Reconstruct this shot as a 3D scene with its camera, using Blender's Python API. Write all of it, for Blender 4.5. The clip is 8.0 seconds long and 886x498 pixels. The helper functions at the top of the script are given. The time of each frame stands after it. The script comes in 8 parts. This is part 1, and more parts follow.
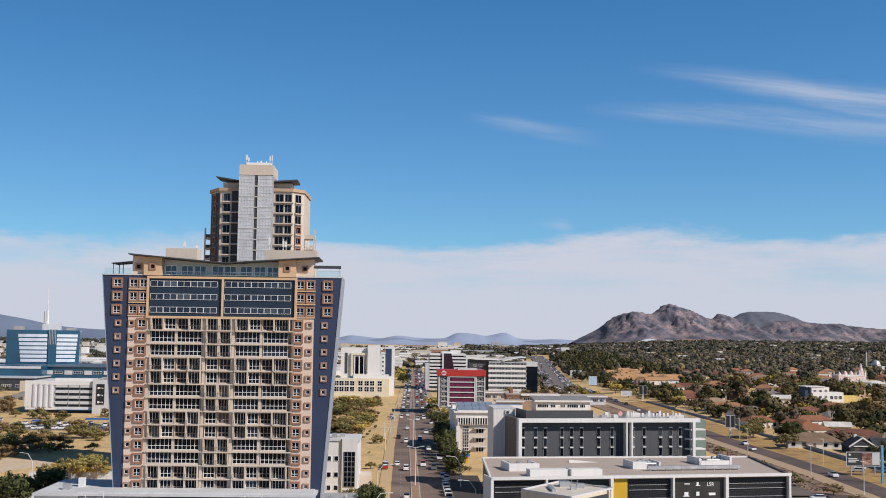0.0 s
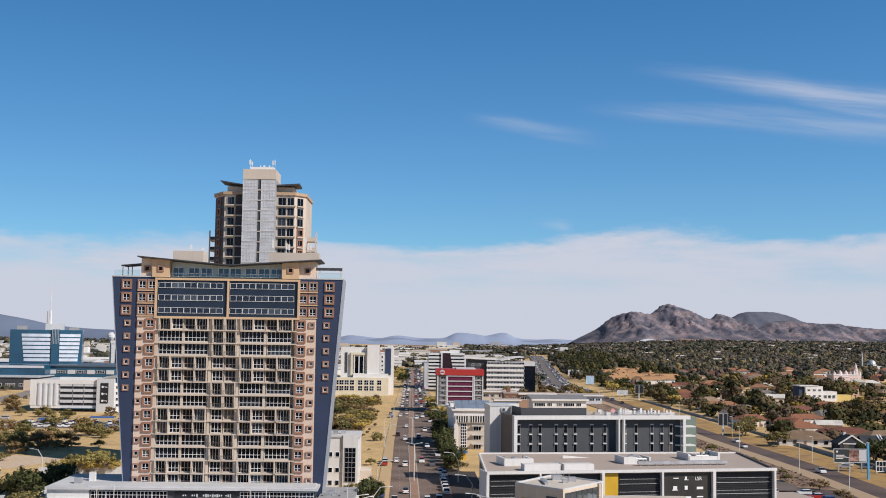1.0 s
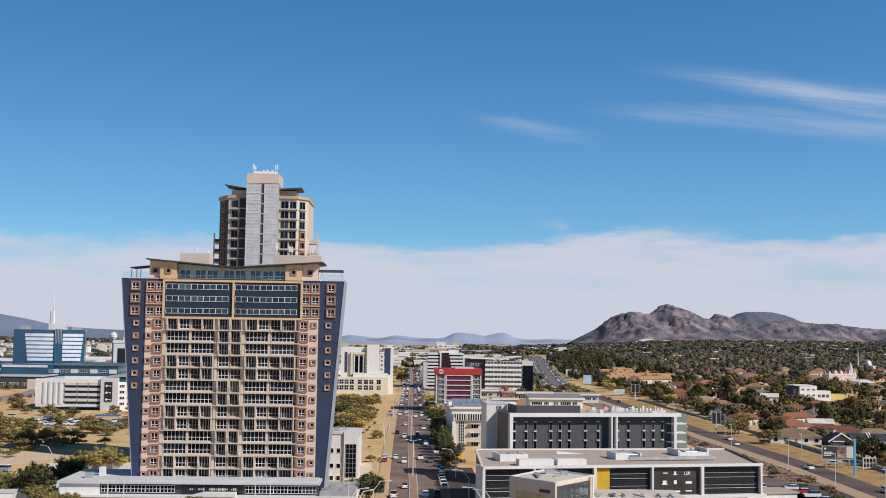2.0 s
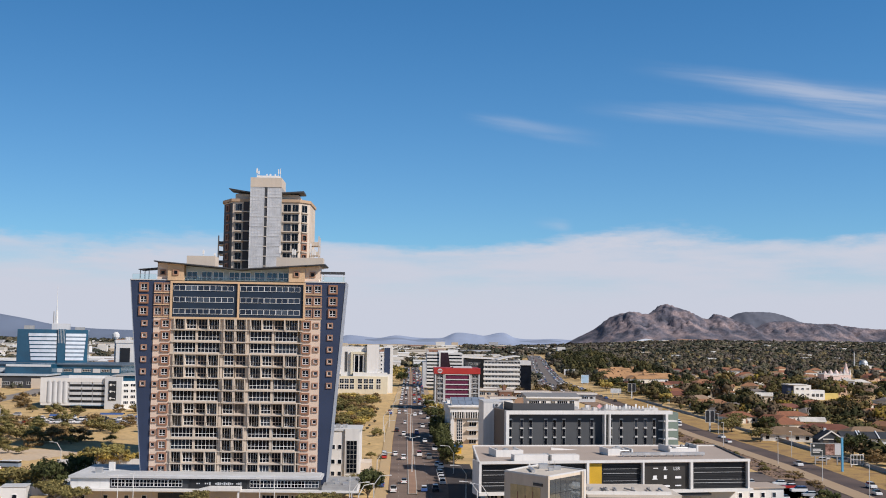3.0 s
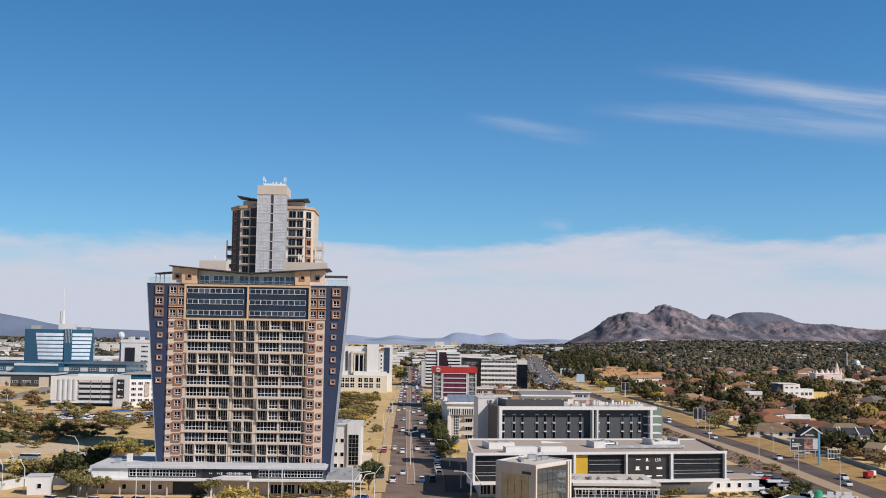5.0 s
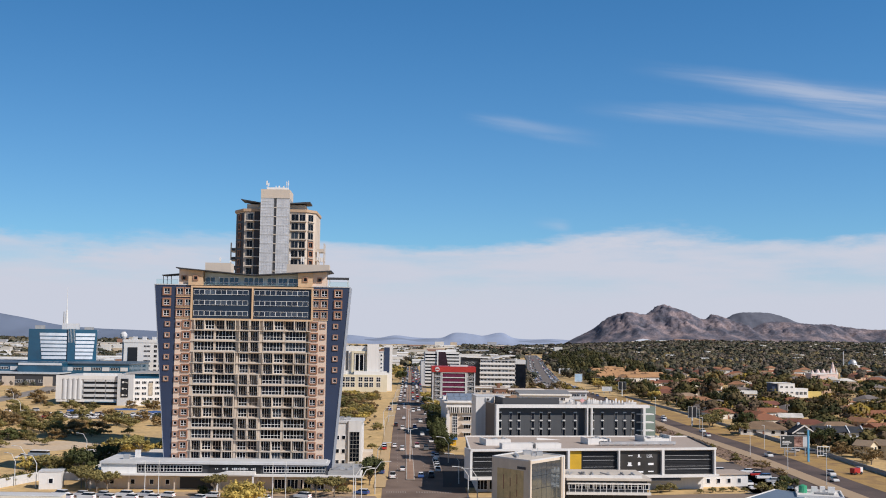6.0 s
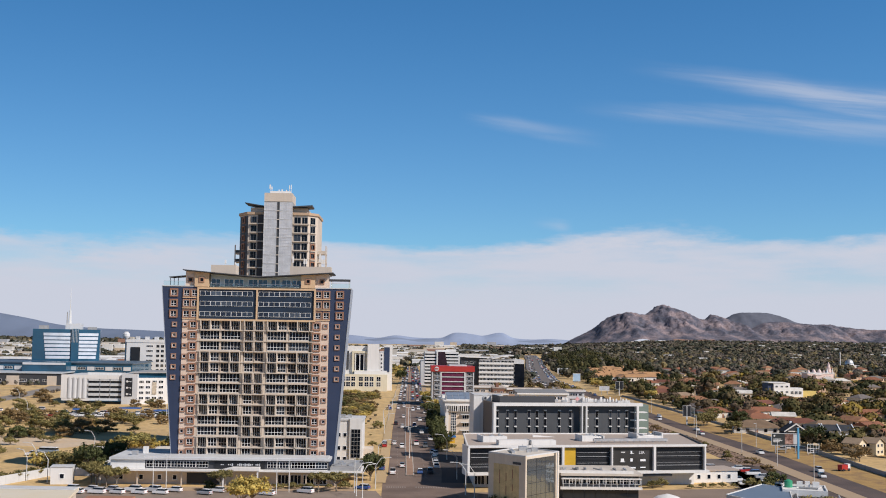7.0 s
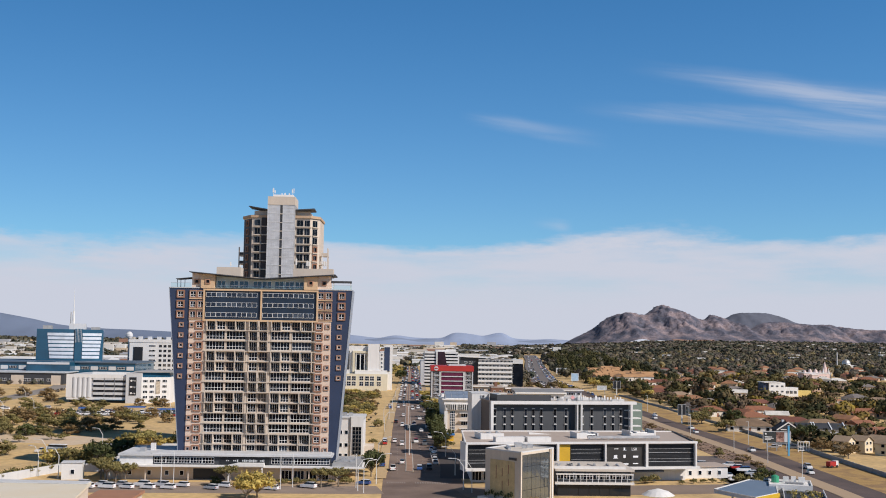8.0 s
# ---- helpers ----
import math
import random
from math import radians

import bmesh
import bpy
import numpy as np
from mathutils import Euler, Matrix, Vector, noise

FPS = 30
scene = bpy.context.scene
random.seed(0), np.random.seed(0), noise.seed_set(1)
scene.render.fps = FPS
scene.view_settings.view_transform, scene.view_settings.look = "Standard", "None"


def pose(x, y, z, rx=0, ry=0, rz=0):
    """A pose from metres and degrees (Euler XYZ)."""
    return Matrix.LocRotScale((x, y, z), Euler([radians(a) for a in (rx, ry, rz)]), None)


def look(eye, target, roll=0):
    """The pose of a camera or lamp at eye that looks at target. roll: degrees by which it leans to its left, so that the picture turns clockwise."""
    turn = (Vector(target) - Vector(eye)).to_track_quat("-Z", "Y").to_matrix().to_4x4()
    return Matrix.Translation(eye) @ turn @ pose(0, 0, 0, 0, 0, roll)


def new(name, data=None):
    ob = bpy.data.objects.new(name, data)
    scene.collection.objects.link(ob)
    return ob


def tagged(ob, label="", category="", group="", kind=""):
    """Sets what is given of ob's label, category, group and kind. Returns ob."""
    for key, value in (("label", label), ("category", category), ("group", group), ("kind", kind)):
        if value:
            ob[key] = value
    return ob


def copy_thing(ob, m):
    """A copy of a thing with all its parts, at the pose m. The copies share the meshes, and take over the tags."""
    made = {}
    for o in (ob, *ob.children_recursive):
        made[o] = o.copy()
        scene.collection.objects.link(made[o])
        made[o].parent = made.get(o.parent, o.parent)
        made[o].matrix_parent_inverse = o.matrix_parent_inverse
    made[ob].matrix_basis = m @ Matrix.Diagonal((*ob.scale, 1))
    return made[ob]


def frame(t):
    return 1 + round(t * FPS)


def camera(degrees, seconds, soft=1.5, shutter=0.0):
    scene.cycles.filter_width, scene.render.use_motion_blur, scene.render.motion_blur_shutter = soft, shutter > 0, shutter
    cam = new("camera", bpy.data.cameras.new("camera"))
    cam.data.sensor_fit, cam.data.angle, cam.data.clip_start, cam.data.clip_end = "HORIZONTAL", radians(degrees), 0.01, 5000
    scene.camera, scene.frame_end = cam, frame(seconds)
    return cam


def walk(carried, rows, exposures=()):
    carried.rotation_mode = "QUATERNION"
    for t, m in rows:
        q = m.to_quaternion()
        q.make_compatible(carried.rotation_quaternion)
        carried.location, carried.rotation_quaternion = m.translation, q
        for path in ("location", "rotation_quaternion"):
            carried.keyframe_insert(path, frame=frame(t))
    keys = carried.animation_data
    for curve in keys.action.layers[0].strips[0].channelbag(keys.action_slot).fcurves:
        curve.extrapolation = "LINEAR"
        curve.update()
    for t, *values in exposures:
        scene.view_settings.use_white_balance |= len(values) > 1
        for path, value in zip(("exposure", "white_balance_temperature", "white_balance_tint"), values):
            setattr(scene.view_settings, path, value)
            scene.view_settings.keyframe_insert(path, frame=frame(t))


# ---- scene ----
cam = camera(43.6, 8.0, soft=1.0)
PATH = [
    (0, (40.251, -252.002, 41.870), (44.038, -152.388, 49.789), 0.74),
    (0.5, (40.262, -256.656, 41.835), (44.081, -157.043, 49.751), 0.75),
    (1, (40.273, -261.327, 41.803), (44.121, -161.715, 49.716), 0.76),
    (1.5, (40.284, -266.016, 41.774), (44.158, -166.405, 49.685), 0.77),
    (3, (40.313, -280.188, 41.706), (44.249, -180.579, 49.611), 0.80),
    (3.5, (40.321, -284.947, 41.690), (44.274, -185.338, 49.594), 0.80),
    (4, (40.330, -289.724, 41.676), (44.295, -190.115, 49.579), 0.81),
    (4.5, (40.337, -294.518, 41.666), (44.313, -194.910, 49.569), 0.82),
    (6, (40.357, -309.005, 41.653), (44.350, -209.398, 49.557), 0.85),
    (6.5, (40.362, -313.869, 41.655), (44.356, -214.262, 49.560), 0.86),
    (7, (40.367, -318.750, 41.660), (44.359, -219.143, 49.566), 0.87),
    (7.5, (40.372, -323.649, 41.668), (44.359, -224.042, 49.576), 0.88),
    (8, (40.376, -328.566, 41.679), (44.356, -228.959, 49.589), 0.89),
]
walk(cam, [(t, look(eye, target, roll)) for t, eye, target, roll in PATH])

# ---- light ----
world = bpy.data.worlds.new("world")
scene.world = world
world.use_nodes = True
SUN_EL, SUN_AZ = 38.0, 126.0      # degrees; azimuth clockwise from +y


def build_world():
    nt = world.node_tree
    nt.nodes.clear()
    N = nt.nodes.new
    L = nt.links.new
    out, bg, sky = N("ShaderNodeOutputWorld"), N("ShaderNodeBackground"), N("ShaderNodeTexSky")
    sky.sky_type = 'NISHITA'
    sky.sun_disc = False
    sky.sun_elevation, sky.sun_rotation = radians(SUN_EL), radians(SUN_AZ)
    sky.air_density, sky.dust_density, sky.ozone_density, sky.altitude = 1.0, 0.2, 4.0, 1000
    bg.inputs["Strength"].default_value = SKY_STRENGTH
    co = N("ShaderNodeTexCoord")
    sep = N("ShaderNodeSeparateXYZ")
    L(co.outputs["Generated"], sep.inputs[0])

    def math_node(op, a, b=None, c=None, clamp=False):
        n = N("ShaderNodeMath")
        n.operation, n.use_clamp = op, clamp
        for i, v in enumerate((a, b, c)):
            if v is None:
                continue
            if isinstance(v, (int, float)):
                n.inputs[i].default_value = v
            else:
                L(v, n.inputs[i])
        return n.outputs[0]

    def noise_at(scale_xyz, scale, detail, rough, seed, distortion=0.0, rot=(0, 0, 0)):
        mp = N("ShaderNodeMapping")
        mp.inputs["Scale"].default_value = scale_xyz
        mp.inputs["Location"].default_value = (seed, seed * 1.7, seed * 0.3)
        mp.inputs["Rotation"].default_value = rot
        L(co.outputs["Generated"], mp.inputs["Vector"])
        n = N("ShaderNodeTexNoise")
        n.inputs["Scale"].default_value, n.inputs["Detail"].default_value = scale, detail
        n.inputs["Roughness"].default_value, n.inputs["Distortion"].default_value = rough, distortion
        L(mp.outputs[0], n.inputs["Vector"])
        return n.outputs["Fac"]

    def span(v, a, b, lo=0.0, hi=1.0):
        n = N("ShaderNodeMapRange")
        n.interpolation_type = 'SMOOTHSTEP'
        L(v, n.inputs["Value"])
        for k, x in zip(("From Min", "From Max", "To Min", "To Max"), (a, b, lo, hi)):
            n.inputs[k].default_value = x
        return n.outputs["Result"]

    z = sep.outputs["Z"]
    # the low bank of haze and cloud round the horizon, with a ragged top
    rag = noise_at((1, 1, 4.0), 3.8, 10, 0.62, 3.1)
    top = math_node('ADD', z, math_node('MULTIPLY', math_node('SUBTRACT', rag, 0.5), -0.11))
    u = math_node('DIVIDE', sep.outputs["X"], sep.outputs["Y"])
    top = math_node('ADD', top, math_node('MULTIPLY', math_node('MINIMUM', math_node('MAXIMUM', u, -0.5), 0.5), -0.016))
    bank = span(top, BANK_TOP + 0.012, BANK_TOP - 0.006)
    tone = span(noise_at((1, 1, 6.0), 5.0, 7, 0.6, 7.7), 0.32, 0.62, 0.5, 0.0)
    tone = math_node('MULTIPLY', tone, span(z, 0.025, 0.065))
    bank = math_node('MULTIPLY', bank, math_node('SUBTRACT', 1.0, tone))
    # thin streaks higher up
    fibre = N("ShaderNodeCombineXYZ")
    L(math_node('MULTIPLY', sep.outputs["X"], 2.2), fibre.inputs["X"])
    L(math_node('MULTIPLY', math_node('ADD', z, math_node('MULTIPLY', u, 0.13)), 34.0), fibre.inputs["Z"])
    wisp = N("ShaderNodeTexNoise")
    wisp.inputs["Scale"].default_value, wisp.inputs["Detail"].default_value, wisp.inputs["Roughness"].default_value = 3.2, 7, 0.6
    wisp.inputs["Distortion"].default_value = 0.3
    L(fibre.outputs[0], wisp.inputs["Vector"])
    soft_wisp = span(wisp.outputs["Fac"], 0.32, 0.66, 0.3, 1.0)
    wave = math_node('MULTIPLY', math_node('SUBTRACT', noise_at((1, 1, 1), 6.0, 4, 0.5, 31.0), 0.5), 0.02)
    cirrus = span(math_node('MULTIPLY', span(noise_at((1.0, 1.0, 9.0), 2.3, 7, 0.62, 18.4, 0.3), 0.56, 0.85, 0.0, 0.15), span(z, 0.3, 0.45)), 0, 1)
    for u0, v0, k, w0, peak in ((0.19, 0.243, -0.17, 0.006, 0.62), (0.15, 0.206, -0.085, 0.0052, 0.34), (0.05, 0.196, -0.14, 0.0049, 0.28), (0.115, 0.103, -0.1, 0.004, 0.5)):
        along = math_node('SUBTRACT', u, u0)
        d = math_node('ABSOLUTE', math_node('ADD', math_node('SUBTRACT', z, v0), math_node('ADD', math_node('MULTIPLY', along, -k), wave)))
        wide = math_node('ADD', math_node('MULTIPLY', math_node('MAXIMUM', along, 0.0), 0.024), w0)
        g = N("ShaderNodeMapRange")
        g.interpolation_type = 'SMOOTHSTEP'
        L(math_node('DIVIDE', d, wide), g.inputs["Value"])
        for key, val in zip(("From Min", "From Max", "To Min", "To Max"), (0, 1.6, peak, 0)):
            g.inputs[key].default_value = val
        reach = span(along, 0.0, 0.22 if peak > 0.5 else 0.12) if peak > 0.3 and w0 > 0.005 else math_node('MULTIPLY', span(along, 0.0, 0.05), span(along, 0.15 if w0 > 0.0045 else 0.045, 0.06 if w0 > 0.0045 else 0.03))
        cirrus = math_node('MAXIMUM', cirrus, math_node('MULTIPLY', math_node('MULTIPLY', g.outputs["Result"], reach), soft_wisp))
    cover = math_node('MAXIMUM', bank, cirrus, clamp=True)
    mix = N("ShaderNodeMix")
    mix.data_type = 'RGBA'
    L(cover, mix.inputs["Factor"])
    deep = N("ShaderNodeMix")
    deep.data_type, deep.blend_type = 'RGBA', 'MULTIPLY'
    deep.inputs["Factor"].default_value = 1.0
    L(sky.outputs[0], deep.inputs["A"])
    hue = N("ShaderNodeMix")
    hue.data_type = 'RGBA'
    L(span(z, 0.06, 0.36), hue.inputs["Factor"])
    hue.inputs["A"].default_value, hue.inputs["B"].default_value = SKY_TINT, SKY_TINT_HIGH
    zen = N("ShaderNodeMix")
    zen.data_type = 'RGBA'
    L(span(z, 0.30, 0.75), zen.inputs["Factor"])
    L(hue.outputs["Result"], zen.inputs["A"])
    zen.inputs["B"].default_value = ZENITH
    side = math_node('ADD', math_node('MULTIPLY', math_node('MINIMUM', math_node('MAXIMUM', u, -0.45), 0.45), 0.24), 0.985)
    turned = N("ShaderNodeMix")
    turned.data_type, turned.blend_type = 'RGBA', 'MULTIPLY'
    turned.inputs["Factor"].default_value = 1.0
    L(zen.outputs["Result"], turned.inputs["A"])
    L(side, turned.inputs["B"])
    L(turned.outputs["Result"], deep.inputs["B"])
    L(deep.outputs["Result"], mix.inputs["A"])
    mix.inputs["B"].default_value = CLOUD
    L(mix.outputs["Result"], bg.inputs["Color"])
    L(bg.outputs[0], out.inputs[0])


ZENITH = (0.30, 0.34, 0.35, 1)      # overhead sky, above the view, darkened to weaken the fill in shadows
SKY_STRENGTH, BANK_TOP, CLOUD, SKY_TINT, SKY_TINT_HIGH = 0.1, 0.078, (5.9, 6.2, 7.2, 1), (0.60, 0.90, 1.07, 1), (0.40, 0.87, 1.11, 1)
build_world()
sun = new("sun", bpy.data.lights.new("sun", 'SUN'))
sun.data.energy, sun.data.angle, sun.data.color = 4.75, radians(0.53), (1.0, 0.91, 0.84)
sun.matrix_world = look((math.sin(radians(SUN_AZ)) * math.cos(radians(SUN_EL)) * 300,
                         math.cos(radians(SUN_AZ)) * math.cos(radians(SUN_EL)) * 300,
                         math.sin(radians(SUN_EL)) * 300), (0, 0, 0))


# ---- materials ----
def mat(name, col, rough=0.7, vary=0.12, scale=0.4, fine=6.0, metal=0.0, second=None, amount=0.5, bump=0.0,
        per_object=None, per_piece=False, per_island=0.0, spec=0.5, streaks=0.0):
    """A surface colour with stains at a large scale and grain at a small one."""
    m = bpy.data.materials.new(name)
    m.use_nodes = True
    nt = m.node_tree
    N, L = nt.nodes.new, nt.links.new
    bs = nt.nodes["Principled BSDF"]
    geo = N("ShaderNodeNewGeometry")
    pos = geo.outputs["Position"]

    def noise_tex(sc, det, stretch=None):
        n = N("ShaderNodeTexNoise")
        n.inputs["Scale"].default_value, n.inputs["Detail"].default_value = sc, det
        src = pos
        if stretch:
            mp = N("ShaderNodeMapping")
            mp.inputs["Scale"].default_value = stretch
            L(pos, mp.inputs["Vector"])
            src = mp.outputs[0]
        L(src, n.inputs["Vector"])
        return n.outputs["Fac"]

    def mixc(fac, a, b, kind='MIX'):
        n = N("ShaderNodeMix")
        n.data_type, n.blend_type = 'RGBA', kind
        for key, v in (("Factor", fac), ("A", a), ("B", b)):
            if isinstance(v, (int, float)):
                n.inputs[key].default_value = v
            elif isinstance(v, tuple):
                n.inputs[key].default_value = (*v[:3], 1)
            else:
                L(v, n.inputs[key])
        return n.outputs["Result"]

    def ramp(v, lo, hi, a, b):
        n = N("ShaderNodeMapRange")
        L(v, n.inputs["Value"])
        for k, x in zip(("From Min", "From Max", "To Min", "To Max"), (lo, hi, a, b)):
            n.inputs[k].default_value = x
        return n.outputs["Result"]

    base = tuple(col)
    if per_object:
        oi = N("ShaderNodeObjectInfo")
        cr = N("ShaderNodeValToRGB")
        cr.color_ramp.interpolation = 'CONSTANT'
        els = cr.color_ramp.elements
        for i, (p, c) in enumerate(per_object):
            e = els[i] if i < 2 else els.new(p)
            e.position = p
            e.color = (*c, 1)
        L(geo.outputs["Random Per Island"] if per_piece else oi.outputs["Random"], cr.inputs[0])
        base = cr.outputs[0]
    big = noise_tex(scale, 5)
    if second:
        base = mixc(ramp(big, 0.5 - 0.35 * (1 - amount), 0.62, 0, 1), base, tuple(second))
    c = mixc(1.0, base, mixc(1.0, ramp(big, 0.25, 0.75, 1 - vary, 1 + vary), ramp(noise_tex(fine, 3), 0.25, 0.75, 1 - vary * 0.7, 1 + vary * 0.7), 'MULTIPLY'), 'MULTIPLY')
    if streaks:
        c = mixc(ramp(noise_tex(1.0, 4, (1.3, 1.3, 0.06)), 0.5, 0.75, 0, streaks), c, tuple(v * 0.45 for v in col))
    if per_island:
        c = mixc(1.0, c, ramp(geo.outputs["Random Per Island"], 0, 1, 1 - per_island, 1 + per_island), 'MULTIPLY')
    L(c, bs.inputs["Base Color"])
    L(ramp(big, 0.2, 0.8, max(0, rough - 0.08), min(1, rough + 0.08)), bs.inputs["Roughness"])
    bs.inputs["Metallic"].default_value = metal
    bs.inputs["Specular IOR Level"].default_value = spec
    if bump:
        bp = N("ShaderNodeBump")
        bp.inputs["Strength"].default_value, bp.inputs["Distance"].default_value = bump, 0.3
        L(noise_tex(fine, 5), bp.inputs["Height"])
        L(bp.outputs[0], bs.inputs["Normal"])
    return m


CREAM = mat("cream_render", (0.55, 0.475, 0.395), 0.8, 0.10, 0.15, streaks=0.1)
PINK = mat("salmon_render", (0.66, 0.525, 0.425), 0.8, 0.10, 0.15, streaks=0.1)
SALMON = mat("terracotta_frame_paint", (0.35, 0.20, 0.135), 0.75, 0.12, 0.4)
ORANGE = mat("ochre_render", (0.60, 0.42, 0.26), 0.8, 0.10, 0.2, streaks=0.1)
BROWN = mat("brown_frame_paint", (0.29, 0.145, 0.088), 0.7, 0.12, 0.4)
NAVY = mat("slate_blue_cladding", (0.024, 0.040, 0.088), 0.6, 0.15, 0.12, streaks=0.15)
WHITE = mat("white_render", (0.70, 0.69, 0.67), 0.75, 0.06, 0.15, streaks=0.18)
PALE = mat("pale_grey_render", (0.55, 0.56, 0.57), 0.75, 0.08, 0.15, streaks=0.2)
GREY = mat("grey_concrete", (0.32, 0.32, 0.32), 0.85, 0.14, 0.2, streaks=0.25)
DARK = mat("charcoal_cladding", (0.045, 0.048, 0.055), 0.6, 0.15, 0.2)
BLACK = mat("black_louvre_metal", (0.014, 0.015, 0.018), 0.5, 0.15, 0.4)
FRAME = mat("white_window_frame", (0.82, 0.83, 0.84), 0.5, 0.04, 0.4)
GLASS = mat("dark_window_glass", (0.02, 0.024, 0.03), 0.08, 0.3, 0.3, spec=0.14,
            per_object=[(0.0, (0.004, 0.006, 0.010)), (0.45, (0.007, 0.010, 0.017)), (0.74, (0.014, 0.019, 0.030)), (0.9, (0.03, 0.04, 0.055)), (0.96, (0.10, 0.09, 0.08))])
TEAL = mat("teal_curtain_glass", (0.018, 0.085, 0.15), 0.12, 0.25, 0.1)
SOLAR = mat("solar_panel_glass", (0.20, 0.25, 0.33), 0.4, 0.1, 0.3)
ROOF = mat("grey_roof_membrane", (0.45, 0.375, 0.32), 0.85, 0.15, 0.15, second=(0.39, 0.325, 0.28))
METAL = mat("galvanised_metal", (0.5, 0.5, 0.5), 0.45, 0.15, 0.6, metal=0.6)
ASPHALT = mat("asphalt", (0.084, 0.060, 0.052), 0.9, 0.18, 0.08, second=(0.11, 0.078, 0.065), bump=0.1)
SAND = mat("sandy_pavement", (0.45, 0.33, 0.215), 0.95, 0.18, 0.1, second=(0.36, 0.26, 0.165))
KERB = mat("concrete_kerb", (0.42, 0.40, 0.37), 0.9, 0.12, 0.5)
PAINT = mat("white_road_paint", (0.36, 0.33, 0.31), 0.85, 0.3, 0.6, second=(0.2, 0.16, 0.14))
RED = mat("red_cladding", (0.40, 0.028, 0.022), 0.5, 0.08, 0.3)
YELLOW = mat("yellow_cladding", (0.60, 0.36, 0.02), 0.6, 0.1, 0.3)
POLE = mat("white_pole_paint", (0.66, 0.66, 0.64), 0.5, 0.06, 0.5)
BARK = mat("bark", (0.22, 0.18, 0.135), 0.95, 0.25, 1.0)


def ground_material():
    m = mat("dry_ground", (0.64, 0.445, 0.20), 1.0, 0.3, 0.045, fine=0.5, second=(0.40, 0.28, 0.135), amount=0.9, bump=0.2)
    return m


GROUND = ground_material()
LEAF = [mat("acacia_leaves", (0.19, 0.16, 0.06), 0.75, 0.35, 0.12, per_island=0.35, spec=0.2),
        mat("dark_green_leaves", (0.068, 0.076, 0.027), 0.7, 0.35, 0.12, per_island=0.35, spec=0.2),
        mat("yellowing_leaves", (0.42, 0.32, 0.09), 0.75, 0.3, 0.12, per_island=0.35, spec=0.2),
        mat("russet_leaves", (0.20, 0.135, 0.06), 0.75, 0.3, 0.12, per_island=0.35, spec=0.2)]
FEVER = mat("fever_tree_leaves", (0.25, 0.215, 0.075), 0.75, 0.3, 0.12, per_island=0.35, spec=0.2)


def leaf_mix(name, tones):
    """Foliage whose tone differs from tree to tree."""
    m = mat(name, (0.1, 0.1, 0.04), 0.85, 0.2, 0.1, fine=0.5, per_island=0.1, spec=0.08)
    nt = m.node_tree
    at, cr = nt.nodes.new("ShaderNodeAttribute"), nt.nodes.new("ShaderNodeValToRGB")
    at.attribute_name = "leaf_tone"
    els = cr.color_ramp.elements
    for i, c in enumerate(tones):
        e = els[i] if i < 2 else els.new(1.0)
        e.position = i / (len(tones) - 1)
        e.color = (*c, 1)
    nt.links.new(at.outputs["Fac"], cr.inputs[0])
    for n in nt.nodes:
        if n.bl_idname == "ShaderNodeMix" and not n.inputs["A"].is_linked and tuple(round(v, 3) for v in n.inputs["A"].default_value)[:3] == (0.1, 0.1, 0.04):
            nt.links.new(cr.outputs[0], n.inputs["A"])
    return m


GARDEN = leaf_mix("garden_foliage", [(0.033, 0.037, 0.019), (0.052, 0.053, 0.024), (0.086, 0.078, 0.033), (0.118, 0.097, 0.040), (0.108, 0.080, 0.048), (0.132, 0.098, 0.066), (0.25, 0.182, 0.036)])
# distance haze is put into these cooler, greyer leaf tones
HAZED_GREEN = leaf_mix("hazed_woods", [(0.040, 0.048, 0.039), (0.061, 0.066, 0.050), (0.099, 0.093, 0.063), (0.130, 0.113, 0.076), (0.121, 0.101, 0.087), (0.147, 0.127, 0.104), (0.215, 0.172, 0.077)])
# rock and scrub colour, tinted blue to carry the haze before the hills
HAZED_ROCK = mat("hazed_rock_and_scrub", (0.098, 0.104, 0.144), 0.95, 0.7, 0.016, fine=0.14, second=(0.172, 0.137, 0.143), amount=0.7)
# the far hills carry their haze as a pale blue base colour
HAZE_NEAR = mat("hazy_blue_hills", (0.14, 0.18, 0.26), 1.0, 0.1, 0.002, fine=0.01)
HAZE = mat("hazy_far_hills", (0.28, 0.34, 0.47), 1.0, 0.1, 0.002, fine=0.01)


